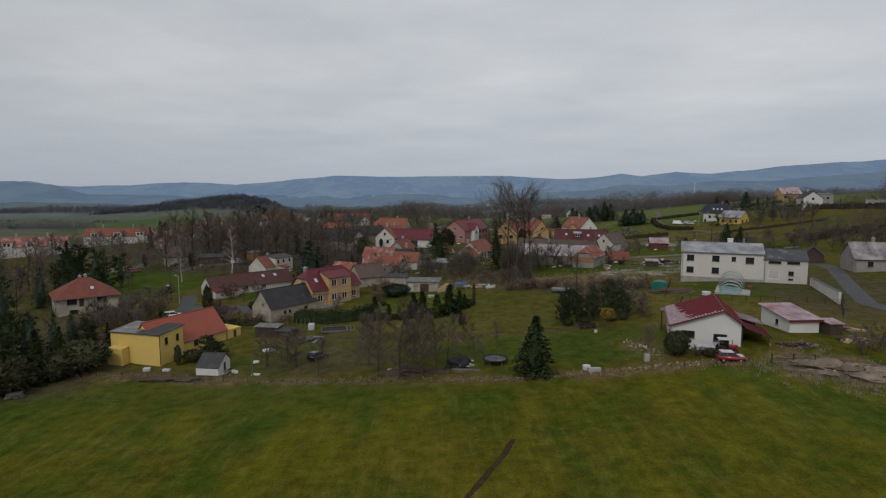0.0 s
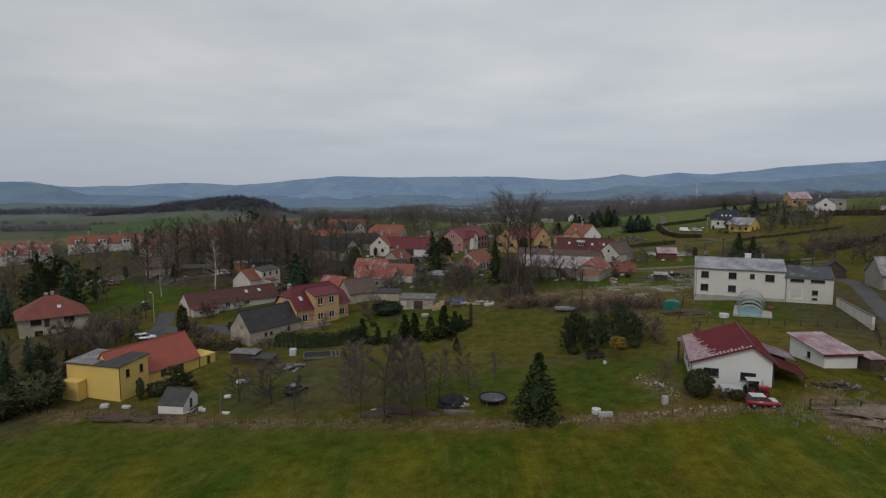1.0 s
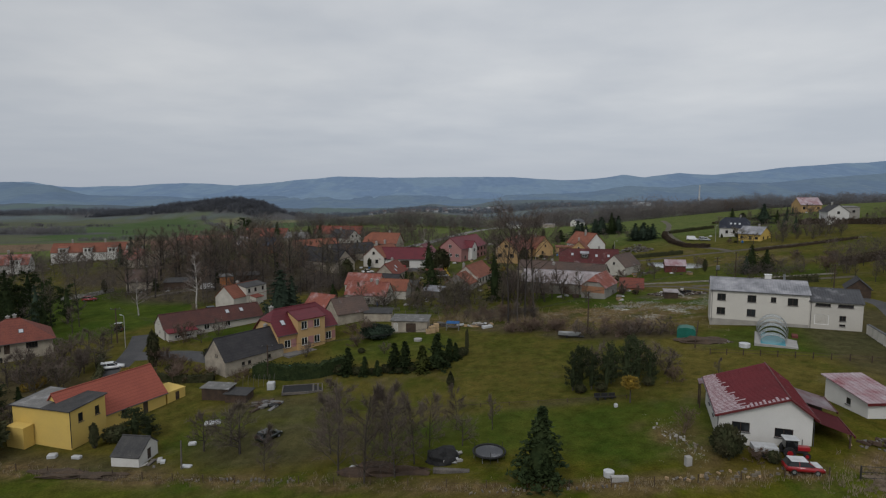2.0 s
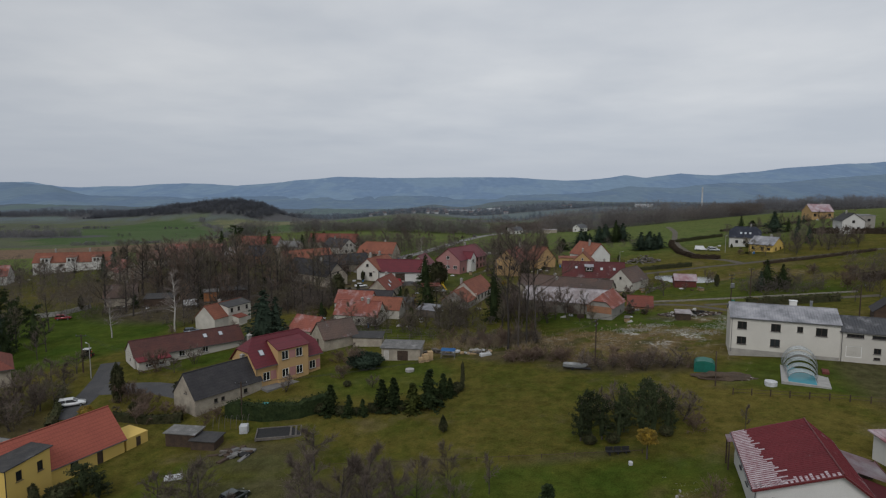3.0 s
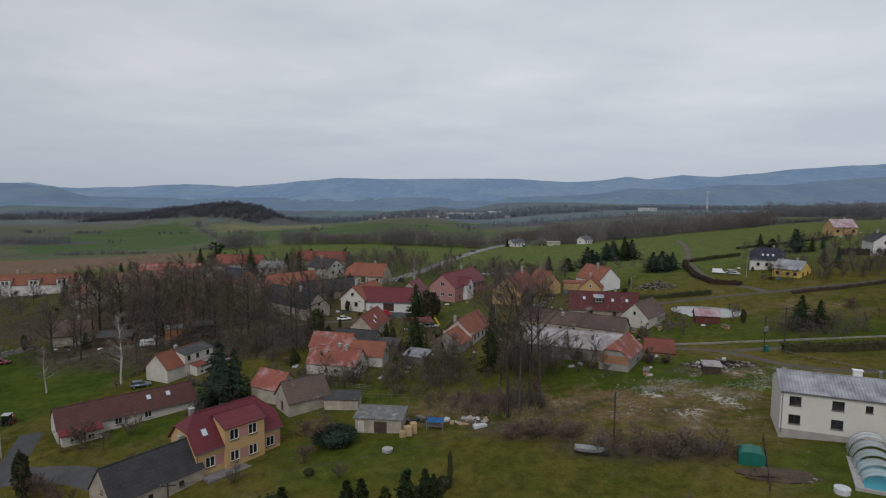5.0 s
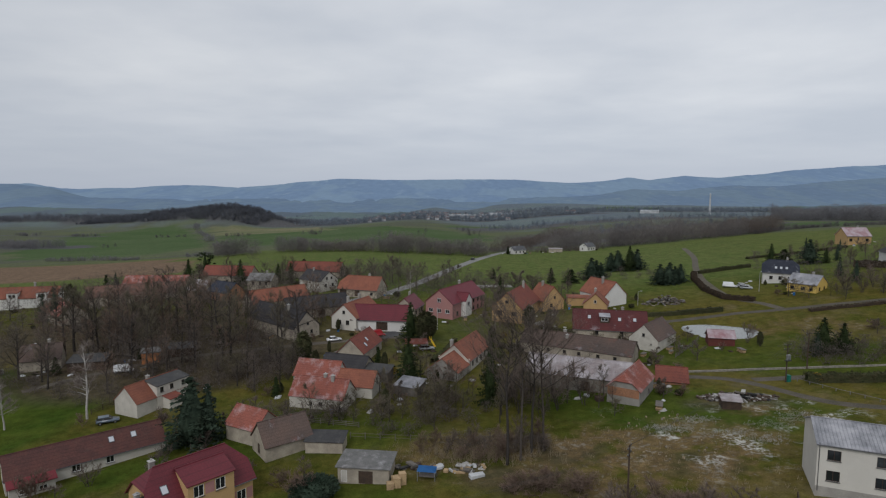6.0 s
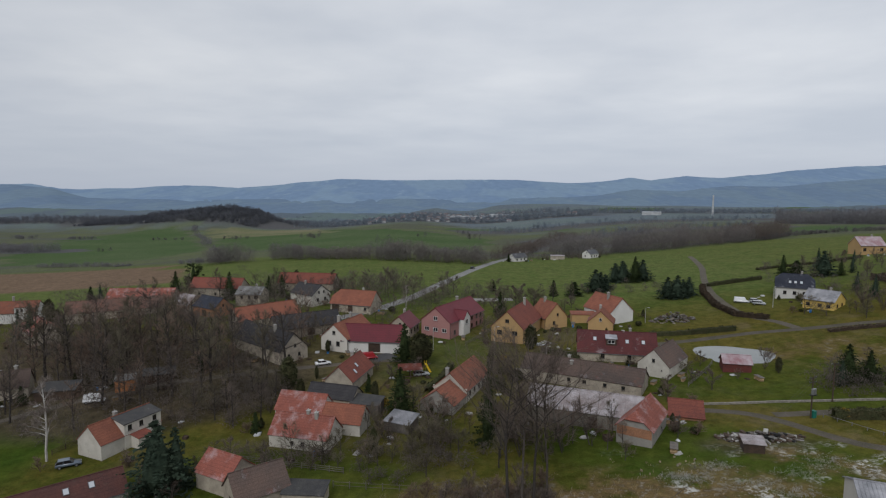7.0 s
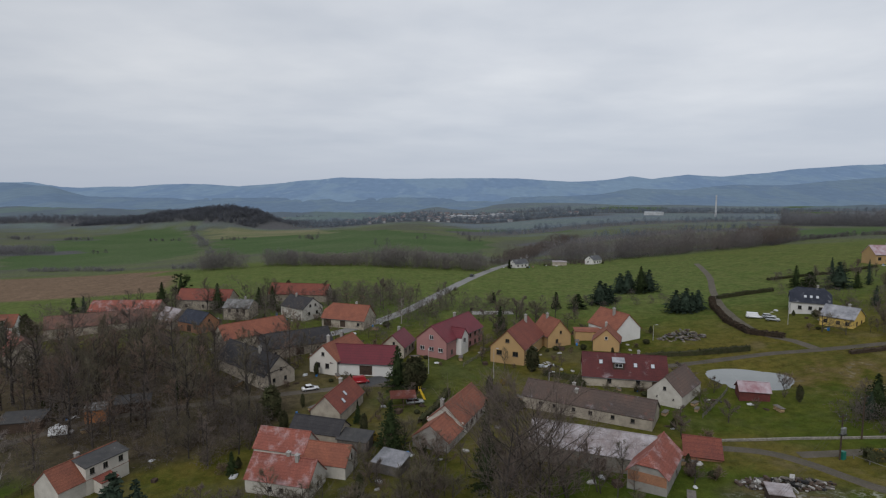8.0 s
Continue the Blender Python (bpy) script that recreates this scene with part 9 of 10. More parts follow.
litter("wood_pile", "long frosted heap of boards and branches", "wood pile", 67.6, 183.4, 7.8, 2.2, 170, 0.35, 1.7, [WOOD_DARK, WOOD_GREY, RUBBER, WOOD_DARK, WOOD_GREY, CONCRETE], 15, 1.5, -6)
litter("wood_pile", "grey heap of old boards on the slope", "wood pile", 84.5, 272.0, 7.5, 3.8, 150, 0.5, 1.9, [WOOD_GREY, WOOD_DARK, CONCRETE_DARK, WOOD_GREY, RUBBLE], 16, 1.6 + 1.8)
litter("rubble", "pale frosty rubble in the boggy meadow", "rubble", 50, 173, 9, 4, 20, 0.15, 0.45, [RUBBLE, DRY_GRASS], 17, 0.2)
litter("rubble", "pale frosty rubble by the meadow edge", "rubble", 47, 160, 9, 4, 20, 0.15, 0.45, [RUBBLE, DRY_GRASS], 18, 0.2)
litter("scrap_pile", "scattered white scrap below the pond barn", "scrap pile", 72.5, 221.6, 2.0, 1.6, 10, 0.5, 1.4, [PLASTIC_WHITE, WOOD_DARK, IRON], 19, 0.5)
litter("rubble", "stones of an old kerb across the lawn", "rubble", 31.6, 92.5, 1.0, 5.6, 40, 0.15, 0.4, [RUBBLE, CONCRETE, RUBBLE], 20, 0.2, 15)
litter("scrap_pile", "mixed scrap and white sheets in the yard", "scrap pile", 36, 250, 4, 3, 16, 0.6, 1.8, [PLASTIC_WHITE, WOOD_GREY, PAINT_SILVER], 21, 0.4)
slab_thing("timber_board", "pale concrete slab before the pink house", "slab", 27, 312, 4, 16, 5, 0.3, CONCRETE, 0.05)


def slide():
    r = base("playground_slide", "yellow plastic slide in a garden", "slide", 3.6, 227.2, 30)
    bm = bmesh.new()
    vs = [bm.verts.new(p) for p in ((-0.3, -1.8, 0.15), (0.3, -1.8, 0.15), (0.3, 1.0, 1.9), (-0.3, 1.0, 1.9))]
    bm.faces.new(vs)
    bmesh.ops.solidify(bm, geom=bm.faces[:], thickness=0.1)
    part("chute", bm, PLASTIC_YELLOW, r)
    for s in (-0.3, 0.3):
        bm = bmesh.new()
        tube(bm, (s, 1.5, -0.2), (s, 1.0, 2.6), 0.05, n=6)
        part("post", bm, PLASTIC_YELLOW, r)


slide()


# ---- poles, lamps, fences, hedges, walls ----
def power_pole(x, y, h, label, yaw=0, box_on=False, arms=1):
    r = base("utility_pole", label, "utility pole", x, y, yaw)
    bm = bmesh.new()
    tube(bm, (0, 0, -0.6), (0, 0, h), 0.16, 0.11, n=10)
    part("mast", bm, WOOD_DARK, r)
    for k in range(arms):
        z = h - 0.3 - 0.9 * k
        part("crossarm", boxed(-1.0, 1.0, -0.06, 0.06, z - 0.06, z + 0.06), IRON, r)
        for px in (-0.9, 0, 0.9):
            bm = bmesh.new()
            tube(bm, (px, 0, z + 0.06), (px, 0, z + 0.3), 0.05, 0.03, n=6)
            part("insulator", bm, STEEL, r)
    if box_on:
        part("transformer", boxed(-0.5, 0.5, -0.55, -0.12, h - 3.6, h - 2.4, 0.05), STEEL, r)
        part("bracket", boxed(-0.7, 0.7, -0.6, 0.1, h - 3.8, h - 3.65), IRON, r)
        part("cabinet", boxed(0.3, 1.1, -0.4, 0.4, -0.2, 1.5, 0.03), PLASTIC_GREEN, r)
    return r


power_pole(81.9, 191.4, 8.6, "concrete power pole with a transformer by the lane", 20, True, 2)
power_pole(91.0, 198.9, 8.6, "concrete power pole beyond the lane", 20, False, 1)
power_pole(33.0, 143.6, 9.0, "slim power pole in the dry meadow", 60, False, 2)
power_pole(-70.5, 150.5, 8.0, "concrete pole with street light by the lane", 10, False, 1)
power_pole(100.5, 168.0, 8.0, "concrete power pole behind the white house", 0, False, 1)


def wire(a, b, sag, label):
    bm = bmesh.new()
    a, b = Vector(a), Vector(b)
    n = 14
    pts = [a.lerp(b, i / n) - Vector((0, 0, sag * 4 * (i / n) * (1 - i / n))) for i in range(n + 1)]
    side = Vector((-(b - a).y, (b - a).x, 0)).normalized() * 0.014
    up = Vector((0, 0, 0.014))
    rings = [[bm.verts.new(p + o) for o in (side, up, -side, -up)] for p in pts]
    for u, v in zip(rings, rings[1:]):
        for k in range(4):
            bm.faces.new((u[k], u[(k + 1) % 4], v[(k + 1) % 4], v[k]))
    return tagged(link_mesh("overhead_wire", bm, IRON), label, "wire")


for k in (-0.9, 0.0, 0.9):
    wire((81.9 + k, 191.4, gz(81.9, 191.4) + 8.55), (91.0 + k, 198.9, gz(91, 198.9) + 8.55), 0.3, "thin dark power line between two poles")
    wire((33.0 + k * 0.6, 143.6 + k * 0.6, gz(33, 143.6) + 9.0), (81.9 + k, 191.4, gz(81.9, 191.4) + 7.7), 1.2, "thin dark power line over the meadow")
    wire((-70.5 + k, 150.5, gz(-70.5, 150.5) + 7.9), (-30 + k, 128, gz(-30, 128) + 6.4), 1.0, "thin dark power line over the gardens")
    wire((-30 + k, 128, gz(-30, 128) + 6.4), (33.0 + k * 0.6, 143.6, gz(33, 143.6) + 8.1), 1.6, "thin dark power line over the gardens")
power_pole(-30, 128, 6.6, "slim pole at the hedge carrying wires", 10, False, 1)


def street_lamp(x, y, h, yaw, label):
    r = base("street_lamp", label, "street lamp", x, y, yaw)
    bm = bmesh.new()
    tube(bm, (0, 0, -0.4), (0, 0, h), 0.09, 0.06, n=8)
    part("mast", bm, CONCRETE, r)
    bm = bmesh.new()
    tube(bm, (0, 0, h), (0.9, 0, h + 0.15), 0.035, n=6)
    part("arm", bm, STEEL, r)
    part("lamp_head", boxed(0.7, 1.35, -0.12, 0.12, h + 0.08, h + 0.22, 0.03), PLASTIC_WHITE, r)


for x, y, h, yaw in ((34.4, 247.3, 6.4, 200), (22.2, 240.4, 8.0, 20), (4.7, 244, 6.4, 90), (34.6, 226.5, 6.5, 0), (-66.8, 147, 7.0, 150), (120, 276, 7.0, 40), (75, 271, 5.0, 0), (-100, 214, 6, 0)):
    street_lamp(x, y, h, yaw, "slim concrete street lamp in the village")


def fence(name, label, pts, step, h, mat, rails=(0.5, 1.0), wire_r=0.02, post=0.05):
    """Posts with rails that follow the ground."""
    r = base(name, label, "fence", pts[0][0], pts[0][1], 0, 0.0)
    o = Vector((pts[0][0], pts[0][1], 0))
    last = None
    for (ax, ay), (bx, by) in zip(pts, pts[1:]):
        n = max(1, int(math.hypot(bx - ax, by - ay) / step))
        for i in range(n + (1 if (bx, by) == pts[-1] else 0)):
            x, y = ax + (bx - ax) * i / n, ay + (by - ay) * i / n
            p = Vector((x, y, gz(x, y))) - o
            part("post", boxed(p.x - post, p.x + post, p.y - post, p.y + post, p.z - 0.4, p.z + h), mat, r)
            if last is not None:
                for k in rails:
                    bm = bmesh.new()
                    tube(bm, last + Vector((0, 0, k)), p + Vector((0, 0, k)), wire_r, n=4)
                    part("rail", bm, mat, r)
            last = p
    return r


fence("fence", "weathered post and wire fence along the field", FENCE_LINE[1:7], 4.2, 1.0, WOOD_DARK, (0.5, 0.95), 0.007, 0.04)
fence("fence", "dark metal gate fence before the bungalow", [(45.6, 79.6), (51, 78.6)], 2.2, 1.5, IRON, (0.2, 0.8, 1.4), 0.03, 0.06)
fence("fence", "garden fence below the white house", [(50, 124), (60, 120.5), (70, 117), (78, 113)], 2.6, 1.1, WOOD_DARK, (0.4, 0.9), 0.03, 0.06)
fence("fence", "low rail fence across the lawn", [(-12, 111), (4, 109.5), (30, 107)], 4.0, 0.6, WOOD_DARK, (0.45,), 0.03, 0.05)
fence("fence", "white rail along the lane verge", [(84.5, 191.5), (88, 184), (92, 177), (96, 170)], 2.4, 0.7, CONCRETE_DARK, (0.6,), 0.05, 0.06)
fence("fence", "dark fence beside the white house", [(55.5, 142), (52, 134.5), (49, 128)], 1.8, 1.3, WOOD_DARK, (0.3, 0.8, 1.2), 0.05, 0.07)
fence("fence", "dark mesh fence along the climbing lane", [(72, 104), (77, 112), (80, 116)], 2.0, 1.6, IRON, (0.3, 0.9, 1.5), 0.03, 0.05)
fence("fence", "orchard fence behind the cottages", [(-10, 170), (4, 168), (12, 170)], 2.4, 1.2, WOOD_GREY, (0.4, 1.0), 0.03, 0.06)


def low_wall(name, label, pts, w, h, mat):
    bm = bmesh.new()
    line = []
    for (ax, ay), (bx, by) in zip(pts, pts[1:]):
        n = max(1, int(math.hypot(bx - ax, by - ay) / 1.2))
        line += [(ax + (bx - ax) * i / n, ay + (by - ay) * i / n) for i in range(n)]
    line.append(pts[-1])
    rings = []
    for i, (x, y) in enumerate(line):
        ax, ay = line[max(0, i - 1)]
        bx, by = line[min(len(line) - 1, i + 1)]
        d = math.hypot(bx - ax, by - ay)
        nx, ny = -(by - ay) / d * w / 2, (bx - ax) / d * w / 2
        z = gz(x, y)
        t = h * (1 + 0.12 * noise.noise(Vector((i * 0.7, 1, 2))))
        rings.append([bm.verts.new(q) for q in ((x - nx, y - ny, z - 0.4), (x - nx, y - ny, z + t), (x + nx, y + ny, z + t), (x + nx, y + ny, z - 0.4))])
    for a, b in zip(rings, rings[1:]):
        for i in range(3):
            bm.faces.new((a[i], a[i + 1], b[i + 1], b[i]))
    bm.faces.new(rings[0][::-1])
    bm.faces.new(rings[-1])
    return tagged(link_mesh(name, bm, mat), label, "wall")


low_wall("garden_wall", "low grey stone wall along the lane", [(64, 201.4), (80, 200.6), (97, 198.4), (118, 194)], 0.4, 0.4, STONE_WALL)
low_wall("garden_wall", "pale garden wall before the chalet", [(-114, 198), (-108, 201), (-104, 209)], 0.3, 1.3, CONCRETE)


def hedge(label, pts, w, h, mat, seed, size=0.2, density=26, name="hedge"):
    """Clipped hedge: leaf pieces all over a solid uneven body."""
    rng = np.random.default_rng(seed)
    cs, body = [], ([], [])
    line = []
    for (ax, ay), (bx, by) in zip(pts, pts[1:]):
        n = max(1, int(math.hypot(bx - ax, by - ay) / 0.9))
        line += [(ax + (bx - ax) * i / n, ay + (by - ay) * i / n) for i in range(n)]
    line.append(pts[-1])
    for i, (x, y) in enumerate(line):
        ax, ay = line[max(0, i - 1)]
        bx, by = line[min(len(line) - 1, i + 1)]
        d = max(1e-6, math.hypot(bx - ax, by - ay))
        nx, ny = -(by - ay) / d, (bx - ax) / d
        z = gz(x, y)
        k = 1 + 0.32 * noise.noise(Vector((x * 0.6, y * 0.6, seed)))
        o = len(body[0])
        body[0].extend([(x - nx * w * 0.42, y - ny * w * 0.42, z - 0.3), (x - nx * w * 0.38, y - ny * w * 0.38, z + h * 0.9 * k), (x + nx * w * 0.38, y + ny * w * 0.38, z + h * 0.9 * k), (x + nx * w * 0.42, y + ny * w * 0.42, z - 0.3)])
        if i:
            for q in range(3):
                body[1].append([o - 4 + q, o - 3 + q, o + 1 + q, o + q])
        for _ in range(density):
            s, u = rng.uniform(-0.5, 0.5), rng.random()
            side = rng.random()
            off, zz = (s * w, h * k * rng.uniform(0.88, 1.05)) if side < 0.4 else ((0.5 if side < 0.7 else -0.5) * w * rng.uniform(0.85, 1.08), h * k * u)
            cs.append((x + nx * off + rng.uniform(-0.5, 0.5) * (bx - ax) / d, y + ny * off + rng.uniform(-0.5, 0.5) * (by - ay) / d, z + zz))
    return tagged(new(name, quads_mesh(name, cs, size, mat, seed, 1.0, body)), label, "hedge")


hedge("dark clipped hedge round the villa garden", [(-33, 129.6), (-26, 127.6), (-20.5, 128.4), (-15.6, 131.5)], 2.1, 2.7, NEEDLE, 91, 0.16, 60)
hedge("dark clipped hedge behind the yellow house", [(-52, 128.4), (-46, 127.2), (-40, 127.8)], 1.3, 1.4, HEDGE_LEAF, 92)
hedge("dark clipped hedge by the lane corner", [(-68, 140), (-62.5, 130), (-60, 124)], 1.2, 1.4, HEDGE_LEAF, 93)
hedge("brown clipped hedge along the gravel track", [(112, 264), (105, 271), (104.5, 285), (109, 306), (114, 318)], 1.9, 1.5, HEDGE_BROWN, 94, 0.24, 80)
hedge("ragged olive hedge below the lane", [(57, 252), (70, 256), (84, 256)], 1.6, 1.3, HEDGE_LEAF, 95)
hedge("olive hedge below the lane", [(84, 256), (98, 256.5)], 1.8, 1.5, HEDGE_LEAF, 96)
hedge("dark hedge beside the hillside garden", [(116, 318), (128, 321), (140, 322)], 1.6, 1.5, HEDGE_LEAF, 97)
hedge("dark hedge beside the lane above the white house", [(86, 190.8), (96, 188.6), (108, 186.5)], 2.2, 1.8, HEDGE_LEAF, 98, 0.2, 60)
hedge("brown hedge across the upper slope", [(120, 246), (140, 245), (160, 246)], 1.6, 0.9, HEDGE_BROWN, 99)
hedge("dark hedge before the maroon house", [(36, 243), (44, 238.5), (52, 238)], 1.4, 1.4, HEDGE_LEAF, 100)
hedge("dark hedge beside the gazebo garden", [(4, 212), (8, 222), (10, 230)], 1.4, 1.5, HEDGE_LEAF, 101)
hedge("brown hedge on the hillside", [(170, 300), (186, 280), (198, 262)], 3, 2.4, HEDGE_BROWN, 102, 0.3, 30)
hedge("brown hedge across the hillside meadow", [(150, 345), (180, 345), (200, 350)], 1.6, 0.9, HEDGE_LEAF, 103, 0.3, 30)
hedge("brown hedge at the foot of the hill", [(128, 205), (150, 210), (172, 214)], 3, 2.2, HEDGE_BROWN, 104, 0.3, 30)
for x, y, h in ((88, 190.6, 2.0), (-71.5, 122.6, 1.6), (24.5, 236, 1.6), (-5.5, 203.5, 2.4), (105, 187.5, 1.8)):
    plant("forsythia", x, y, h, "yellow flowering garden bush", cat="shrub")


def tufts(name, label, spots, mat, seed, size=0.35, each=5):
    """Dry grass standing in bent blades."""
    rng = random.Random(seed)
    segs = []
    for x, y, k in spots:
        z = gz(x, y)
        for _ in range(each):
            px, py = x + rng.uniform(-0.3, 0.3), y + rng.uniform(-0.3, 0.3)
            s = size * k * rng.uniform(0.5, 1.3)
            segs.append((px, py, z - 0.05, px + rng.uniform(-0.6, 0.6) * s, py + rng.uniform(-0.6, 0.6) * s, z + s, 0.035, 0.01))
    return tagged(new(name, spikes_mesh(name, segs, [], mat)), label, "dry grass", kind="stuff")


rng = random.Random(5)
spots = []
for (ax, ay), (bx, by) in zip(FENCE_LINE[1:], FENCE_LINE[2:]):
    for _ in range(int(math.hypot(bx - ax, by - ay) * 6)):
        t = rng.random()
        spots.append((ax + (bx - ax) * t + rng.gauss(0, 0.7), ay + (by - ay) * t + rng.gauss(0, 0.8), rng.uniform(0.6, 1.6)))
tufts("dry_grass", "pale dry grass along the field fence", spots, DRY_GRASS, 1)
spots = [(50.0 + rng.gauss(0, 3.2), 78.0 + rng.gauss(0, 2.2), rng.uniform(0.8, 2.2)) for _ in range(520)] + [(56 + rng.gauss(0, 3.4), 74 + rng.gauss(0, 2.6), rng.uniform(0.8, 2.0)) for _ in range(620)]
tufts("brush_pile", "grey-brown tangle of cut brush and dry grass", spots, BRUSH, 2, 0.26, 10)
heap("brush_heap", "low heap of cut branches at the field corner", "heap", 51.5, 77.0, -24, 11.0, 4.6, 0.8, BRUSH, 15, 4, 0.9)
heap("brush_heap", "low heap of roots and soil at the field corner", "heap", 58.0, 72.5, -30, 10.5, 4.4, 0.9, BRUSH, 16, 4, 0.9)
litter("rubble", "stones and split logs on the brush heap", "rubble", 55, 76.0, 6.5, 2.2, 70, 0.2, 0.8, [WOOD_GREY, RUBBLE, WOOD_DARK, WOOD_LIGHT], 41, 0.9, -14)
for bx, by, bh in ((63, 83.5, 4.2), (66, 82, 4.8), (69, 84, 4.4), (60.5, 82.5, 3.2), (66.5, 78.5, 3.8), (72, 80, 4.6)):
    plant("shrub", bx, by, bh, "dense bare bush beside the brush heap", group="field corner bushes", wide=1.25)
spots = [(14 + rng.gauss(0, 6), 163 + rng.gauss(0, 2.6), rng.uniform(1.5, 3.4)) for _ in range(460)]
tufts("reeds", "tall pale dry reeds in the boggy hollow", spots, DRY_GRASS, 3, 0.6, 6)
spots = [(44 + rng.gauss(0, 9), 160 + rng.gauss(0, 8), rng.uniform(0.6, 1.4)) for _ in range(260)] + [(40 + rng.gauss(0, 7), 148 + rng.gauss(0, 2.5), rng.uniform(0.8, 1.8)) for _ in range(120)]
cl = [(47.2, 170.2), (49, 168.6), (55, 173), (62, 162.6), (58.5, 166), (66, 169), (74, 173.4), (70, 171)]
frosty = []
for cx, cy in cl:
    frosty += [(cx + rng.gauss(0, 1.9), cy + rng.gauss(0, 1.0), rng.uniform(0.5, 1.3)) for _ in range(110)]
tufts("frosted_grass", "patches of frosted grass in the boggy meadow", frosty, FROST_GRASS, 6, 0.2, 6)
tufts("frosted_grass", "frosted grass along the old kerb on the lawn", [(31.6 + rng.gauss(0, 0.9), 92.5 + rng.gauss(0, 3.2), rng.uniform(0.5, 1.3)) for _ in range(160)], FROST_GRASS, 7, 0.14, 5)
tufts("dry_grass", "dry straw tufts in the boggy meadow", spots, DRY_GRASS, 4, 0.4, 4)
litter("stone_row", "row of pale fieldstones along the field fence", "stone row", -22, 91.6, 9, 0.5, 36, 0.15, 0.45, [RUBBLE, RUBBLE, CONCRETE_DARK], 31, 0.2, -8)
litter("stone_row", "row of pale fieldstones by the spruce", "stone row", 14, 83.6, 10, 0.5, 36, 0.15, 0.45, [RUBBLE, RUBBLE, WOOD_GREY], 32, 0.2, -4)
litter("stone_row", "pale fieldstones and boards by the bungalow hedge", "stone row", 34, 82.6, 7, 0.9, 40, 0.2, 0.6, [RUBBLE, WOOD_LIGHT, WOOD_GREY], 33, 0.3, -6)


# ---- yards: wood stacks, bins, sheets and plot fences ----
def yard_mesh(kind, seed):
    rng = random.Random(seed)
    if kind == "rain_barrel":
        bm = bmesh.new()
        tube(bm, (0, 0, -0.2), (0, 0, 0.5), 0.30, 0.36, n=12)
        tube(bm, (0, 0, 0.5), (0, 0, 1.0), 0.36, 0.29, n=12)
    elif kind == "compost_box":
        bm = boxed(-0.7, 0.7, -0.7, 0.7, -0.1, 0.85, 0.04)
        top = max(bm.faces, key=lambda f: f.calc_center_median().z)
        bmesh.ops.inset_individual(bm, faces=[top], thickness=0.07, depth=-0.2)
    else:
        b = bmesh.new()
        bmesh.ops.create_icosphere(b, subdivisions=2, radius=1.0)
        for v in b.verts:
            k = 1 + 0.5 * noise.noise(v.co * 2 + Vector((seed, 0, 0)))
            v.co = Vector((v.co.x * 0.9 * k, v.co.y * 0.6 * k, max(v.co.z, -0.3) * 0.45 * k))
        bm = b
    me = bpy.data.meshes.new(kind)
    bm.to_mesh(me)
    bm.free()
    return me


LOG = []


def firewood(m):
    """A low stack of split logs under a board; every log a part on one shared mesh."""
    r = new("firewood_stack")
    r.matrix_basis = m
    if not LOG:
        bm = bmesh.new()
        tube(bm, (0, -0.5, 0), (0, 0.5, 0), 0.19, 0.17, n=6)
        me = bpy.data.meshes.new("log")
        bm.to_mesh(me)
        bm.free()
        me.materials.append(WOOD_LIGHT)
        LOG.append(me)
    for k in range(3):
        for i in range(7):
            ob = new("log", LOG[0])
            ob.parent = r
            ob.matrix_basis = pose(-1.15 + i * 0.37 + (k % 2) * 0.16, 0.05 * ((i * 7 + k * 3) % 5 - 2), 0.15 + k * 0.32, 0, i * 40, 0)
    part("cover_board", boxed(-1.5, 1.5, -0.65, 0.65, 0.98, 1.04), WOOD_GREY, r)
    return r


def yards(seed):
    rng = random.Random(seed)
    looks = {"firewood_stack": (WOOD_GREY, "split firewood stacked under a board by the wall"), "rain_barrel": (PLASTIC_BLUE, "blue plastic rain barrel at a house corner"), "compost_box": (WOOD_DARK, "slatted wooden compost box in a garden"),
             "tarpaulin": (PLASTIC_WHITE, "crumpled pale tarpaulin over a small heap"), "brush_heap": (HEDGE_BROWN, "small heap of cut brush in a garden"), "feed_sack": (CONCRETE, "pale bundle lying in a farm yard")}
    meshes = {}
    for inv, x0, x1, y0, y1, m in BUILT:
        if m.translation.y < 176:
            continue
        for _ in range(3 + int((x1 - x0) / 7)):
            kind = rng.choice(("firewood_stack", "rain_barrel", "compost_box", "tarpaulin", "tarpaulin", "brush_heap", "feed_sack", "feed_sack"))
            for tries in range(6):
                g = rng.uniform(1.0, 5.0)
                u, v = ((rng.uniform(x0, x1), y0 - g), (rng.uniform(x0, x1), y1 + g), (x0 - g, rng.uniform(y0, y1)), (x1 + g, rng.uniform(y0, y1)))[rng.choice((0, 0, 2, 3, 1))]
                p = m @ Vector((u, v, 0))
                if is_free(p.x, p.y, 0.7, 0.6) and not (50 < p.x < 100 and p.y < 175):
                    k = rng.uniform(0.6, 1.1)
                    m2 = pose(p.x, p.y, gz(p.x, p.y) - 0.02, 0, 0, rng.uniform(0, 360)) @ Matrix.Diagonal((k, k, k, 1))
                    if kind == "firewood_stack":
                        tagged(firewood(m2), looks[kind][1], "firewood", "yard clutter")
                        break
                    if kind not in meshes:
                        meshes[kind] = yard_mesh(kind, len(meshes))
                        meshes[kind].materials.append(looks[kind][0])
                    ob = new(kind, meshes[kind])
                    ob.matrix_basis = m2
                    tagged(ob, looks[kind][1], kind.replace("_", " "), "yard clutter")
                    break


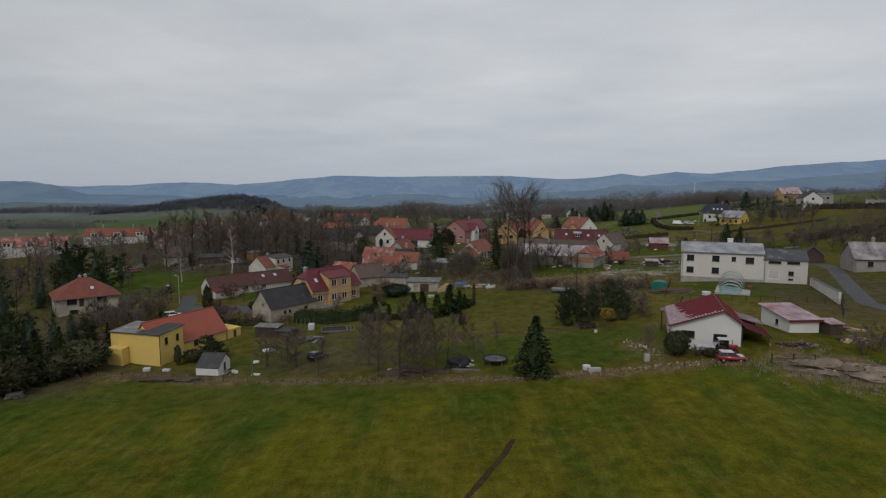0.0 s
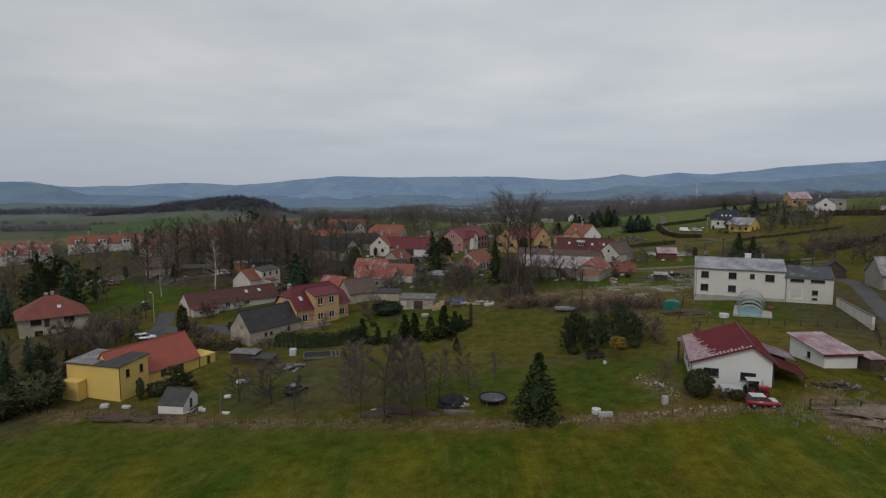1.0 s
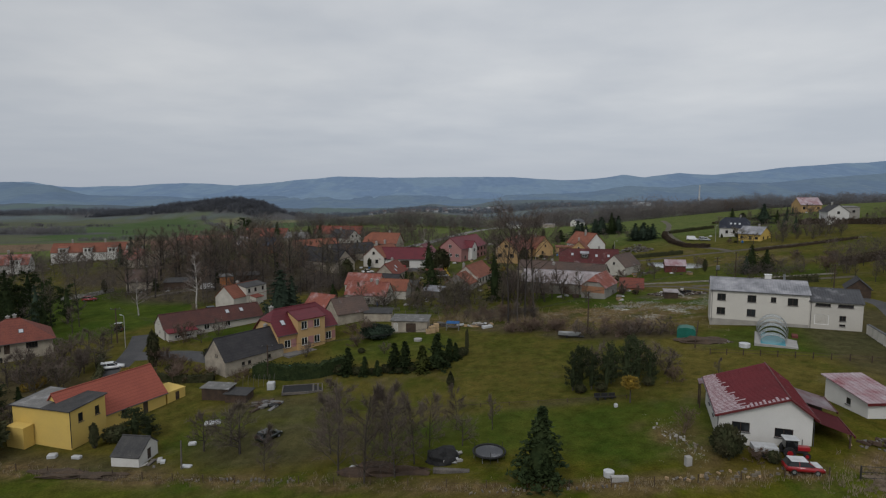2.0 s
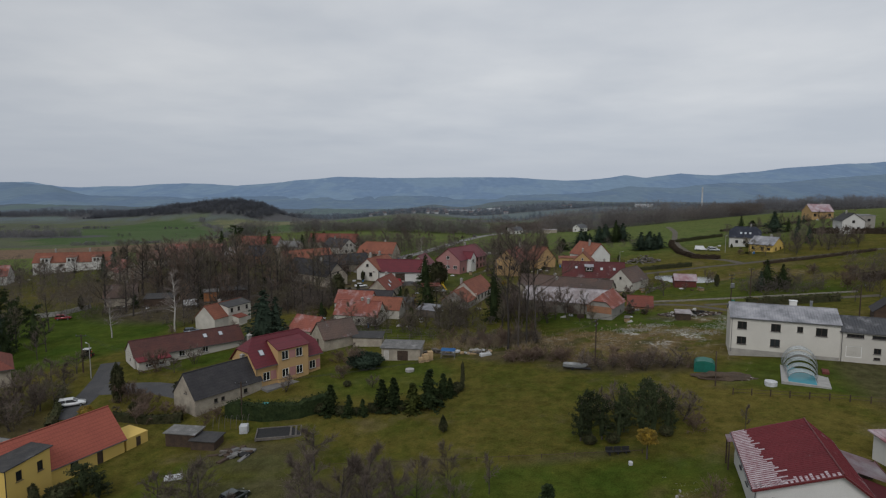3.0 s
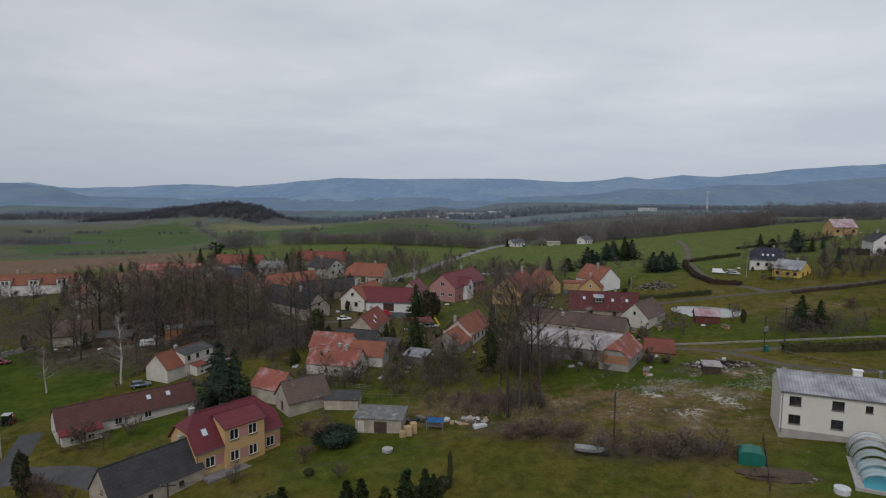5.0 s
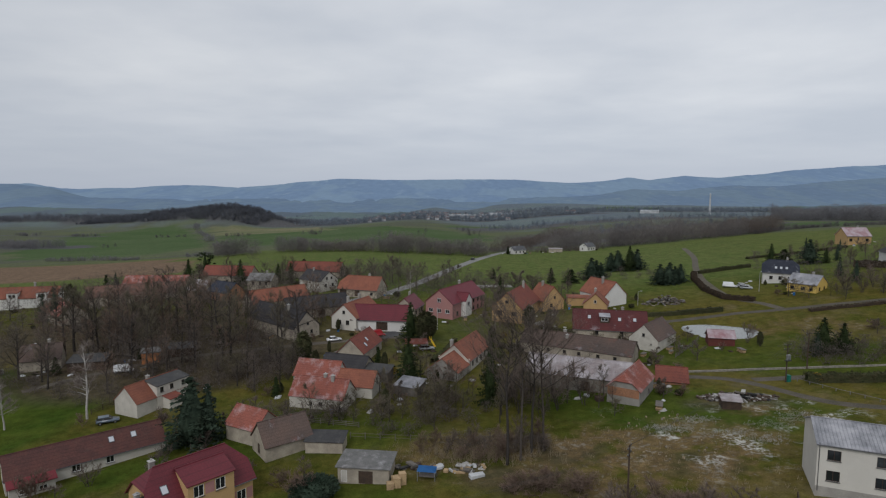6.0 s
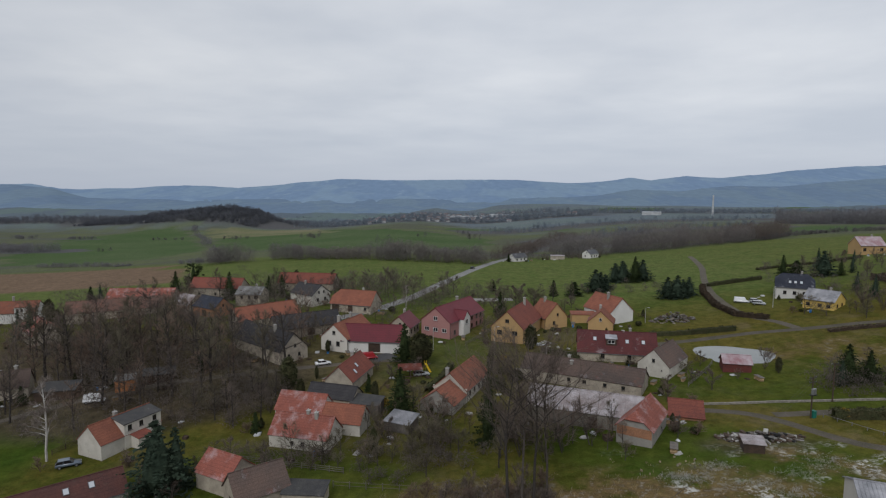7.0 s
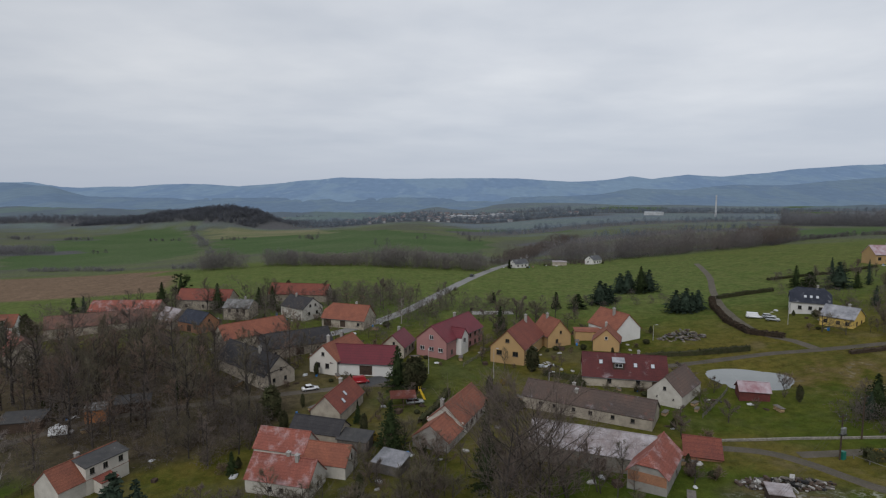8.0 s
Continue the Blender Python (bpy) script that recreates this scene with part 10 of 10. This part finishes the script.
yards(301)
rng = random.Random(302)
for inv, x0, x1, y0, y1, m in BUILT:
    if 150 < m.translation.y < 320 and x1 - x0 > 8 and rng.random() < 0.6:
        g = rng.uniform(4, 7)
        side = rng.choice((y0 - g, y0 - g, y1 + g))
        a, b = m @ Vector((x0 - 2, side, 0)), m @ Vector((x1 + rng.uniform(0, 4), side, 0))
        if all(is_free(a.x + (b.x - a.x) * k / 8, a.y + (b.y - a.y) * k / 8, 0.5, 0.3) for k in range(9)):
            fence("fence", "weathered wooden garden fence round a plot", [(a.x, a.y), (b.x, b.y)], 2.6, 1.15, rng.choice((WOOD_GREY, WOOD_DARK)), (0.3, 0.65, 1.0), 0.05, 0.06)

# ---- the far valley town ----
rng = random.Random(77)
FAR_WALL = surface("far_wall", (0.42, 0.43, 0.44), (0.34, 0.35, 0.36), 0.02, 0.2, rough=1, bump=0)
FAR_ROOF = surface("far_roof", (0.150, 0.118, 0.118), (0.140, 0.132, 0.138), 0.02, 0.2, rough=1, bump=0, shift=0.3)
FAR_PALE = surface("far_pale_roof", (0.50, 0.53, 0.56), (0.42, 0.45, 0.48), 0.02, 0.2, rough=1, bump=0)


def far_building(x, y, L, W, h, flat):
    z = gz(x, y)
    bm = bmesh.new()
    box(bm, -L / 2, L / 2, -W / 2, W / 2, -6, h)
    ob = new("far_building")
    ob.matrix_basis = pose(x, y, z, 0, 0, rng.uniform(-25, 25))
    tagged(ob, "far pale industrial hall in the valley" if flat else "far small house of the valley town", "building", "valley town")
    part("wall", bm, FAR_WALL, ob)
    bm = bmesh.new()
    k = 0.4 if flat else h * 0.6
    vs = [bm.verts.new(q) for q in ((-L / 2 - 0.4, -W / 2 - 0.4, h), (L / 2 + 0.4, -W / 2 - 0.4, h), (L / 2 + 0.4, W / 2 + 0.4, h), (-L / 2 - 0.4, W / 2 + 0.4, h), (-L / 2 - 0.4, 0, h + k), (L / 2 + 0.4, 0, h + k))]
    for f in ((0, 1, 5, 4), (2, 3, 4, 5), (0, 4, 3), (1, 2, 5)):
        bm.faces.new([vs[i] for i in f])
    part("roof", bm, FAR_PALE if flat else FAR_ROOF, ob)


for i in range(120):
    b = rng.gauss(-0.04, 0.10)
    y = rng.uniform(1360, 2350)
    far_building(b * y, y, rng.uniform(7, 11), rng.uniform(6, 8), rng.uniform(3, 5), False)
for b, y, L in ((-0.27, 2250, 90), (-0.225, 2290, 110), (-0.19, 2240, 70), (0.055, 1800, 110), (0.09, 1820, 70), (0.02, 1780, 50), (0.33, 1400, 40), (-0.245, 2330, 60)):
    far_building(b * y, y, L, 24, 7, True)
bm = bmesh.new()
tube(bm, (0, 0, -5), (0, 0, 42), 2.0, 1.3, n=10)
p = link_mesh("factory_chimney", bm, FAR_WALL)
p.matrix_basis = pose(0.425 * 1250, 1250, gz(0.425 * 1250, 1250))
tagged(p, "tall pale factory chimney in the valley", "chimney")
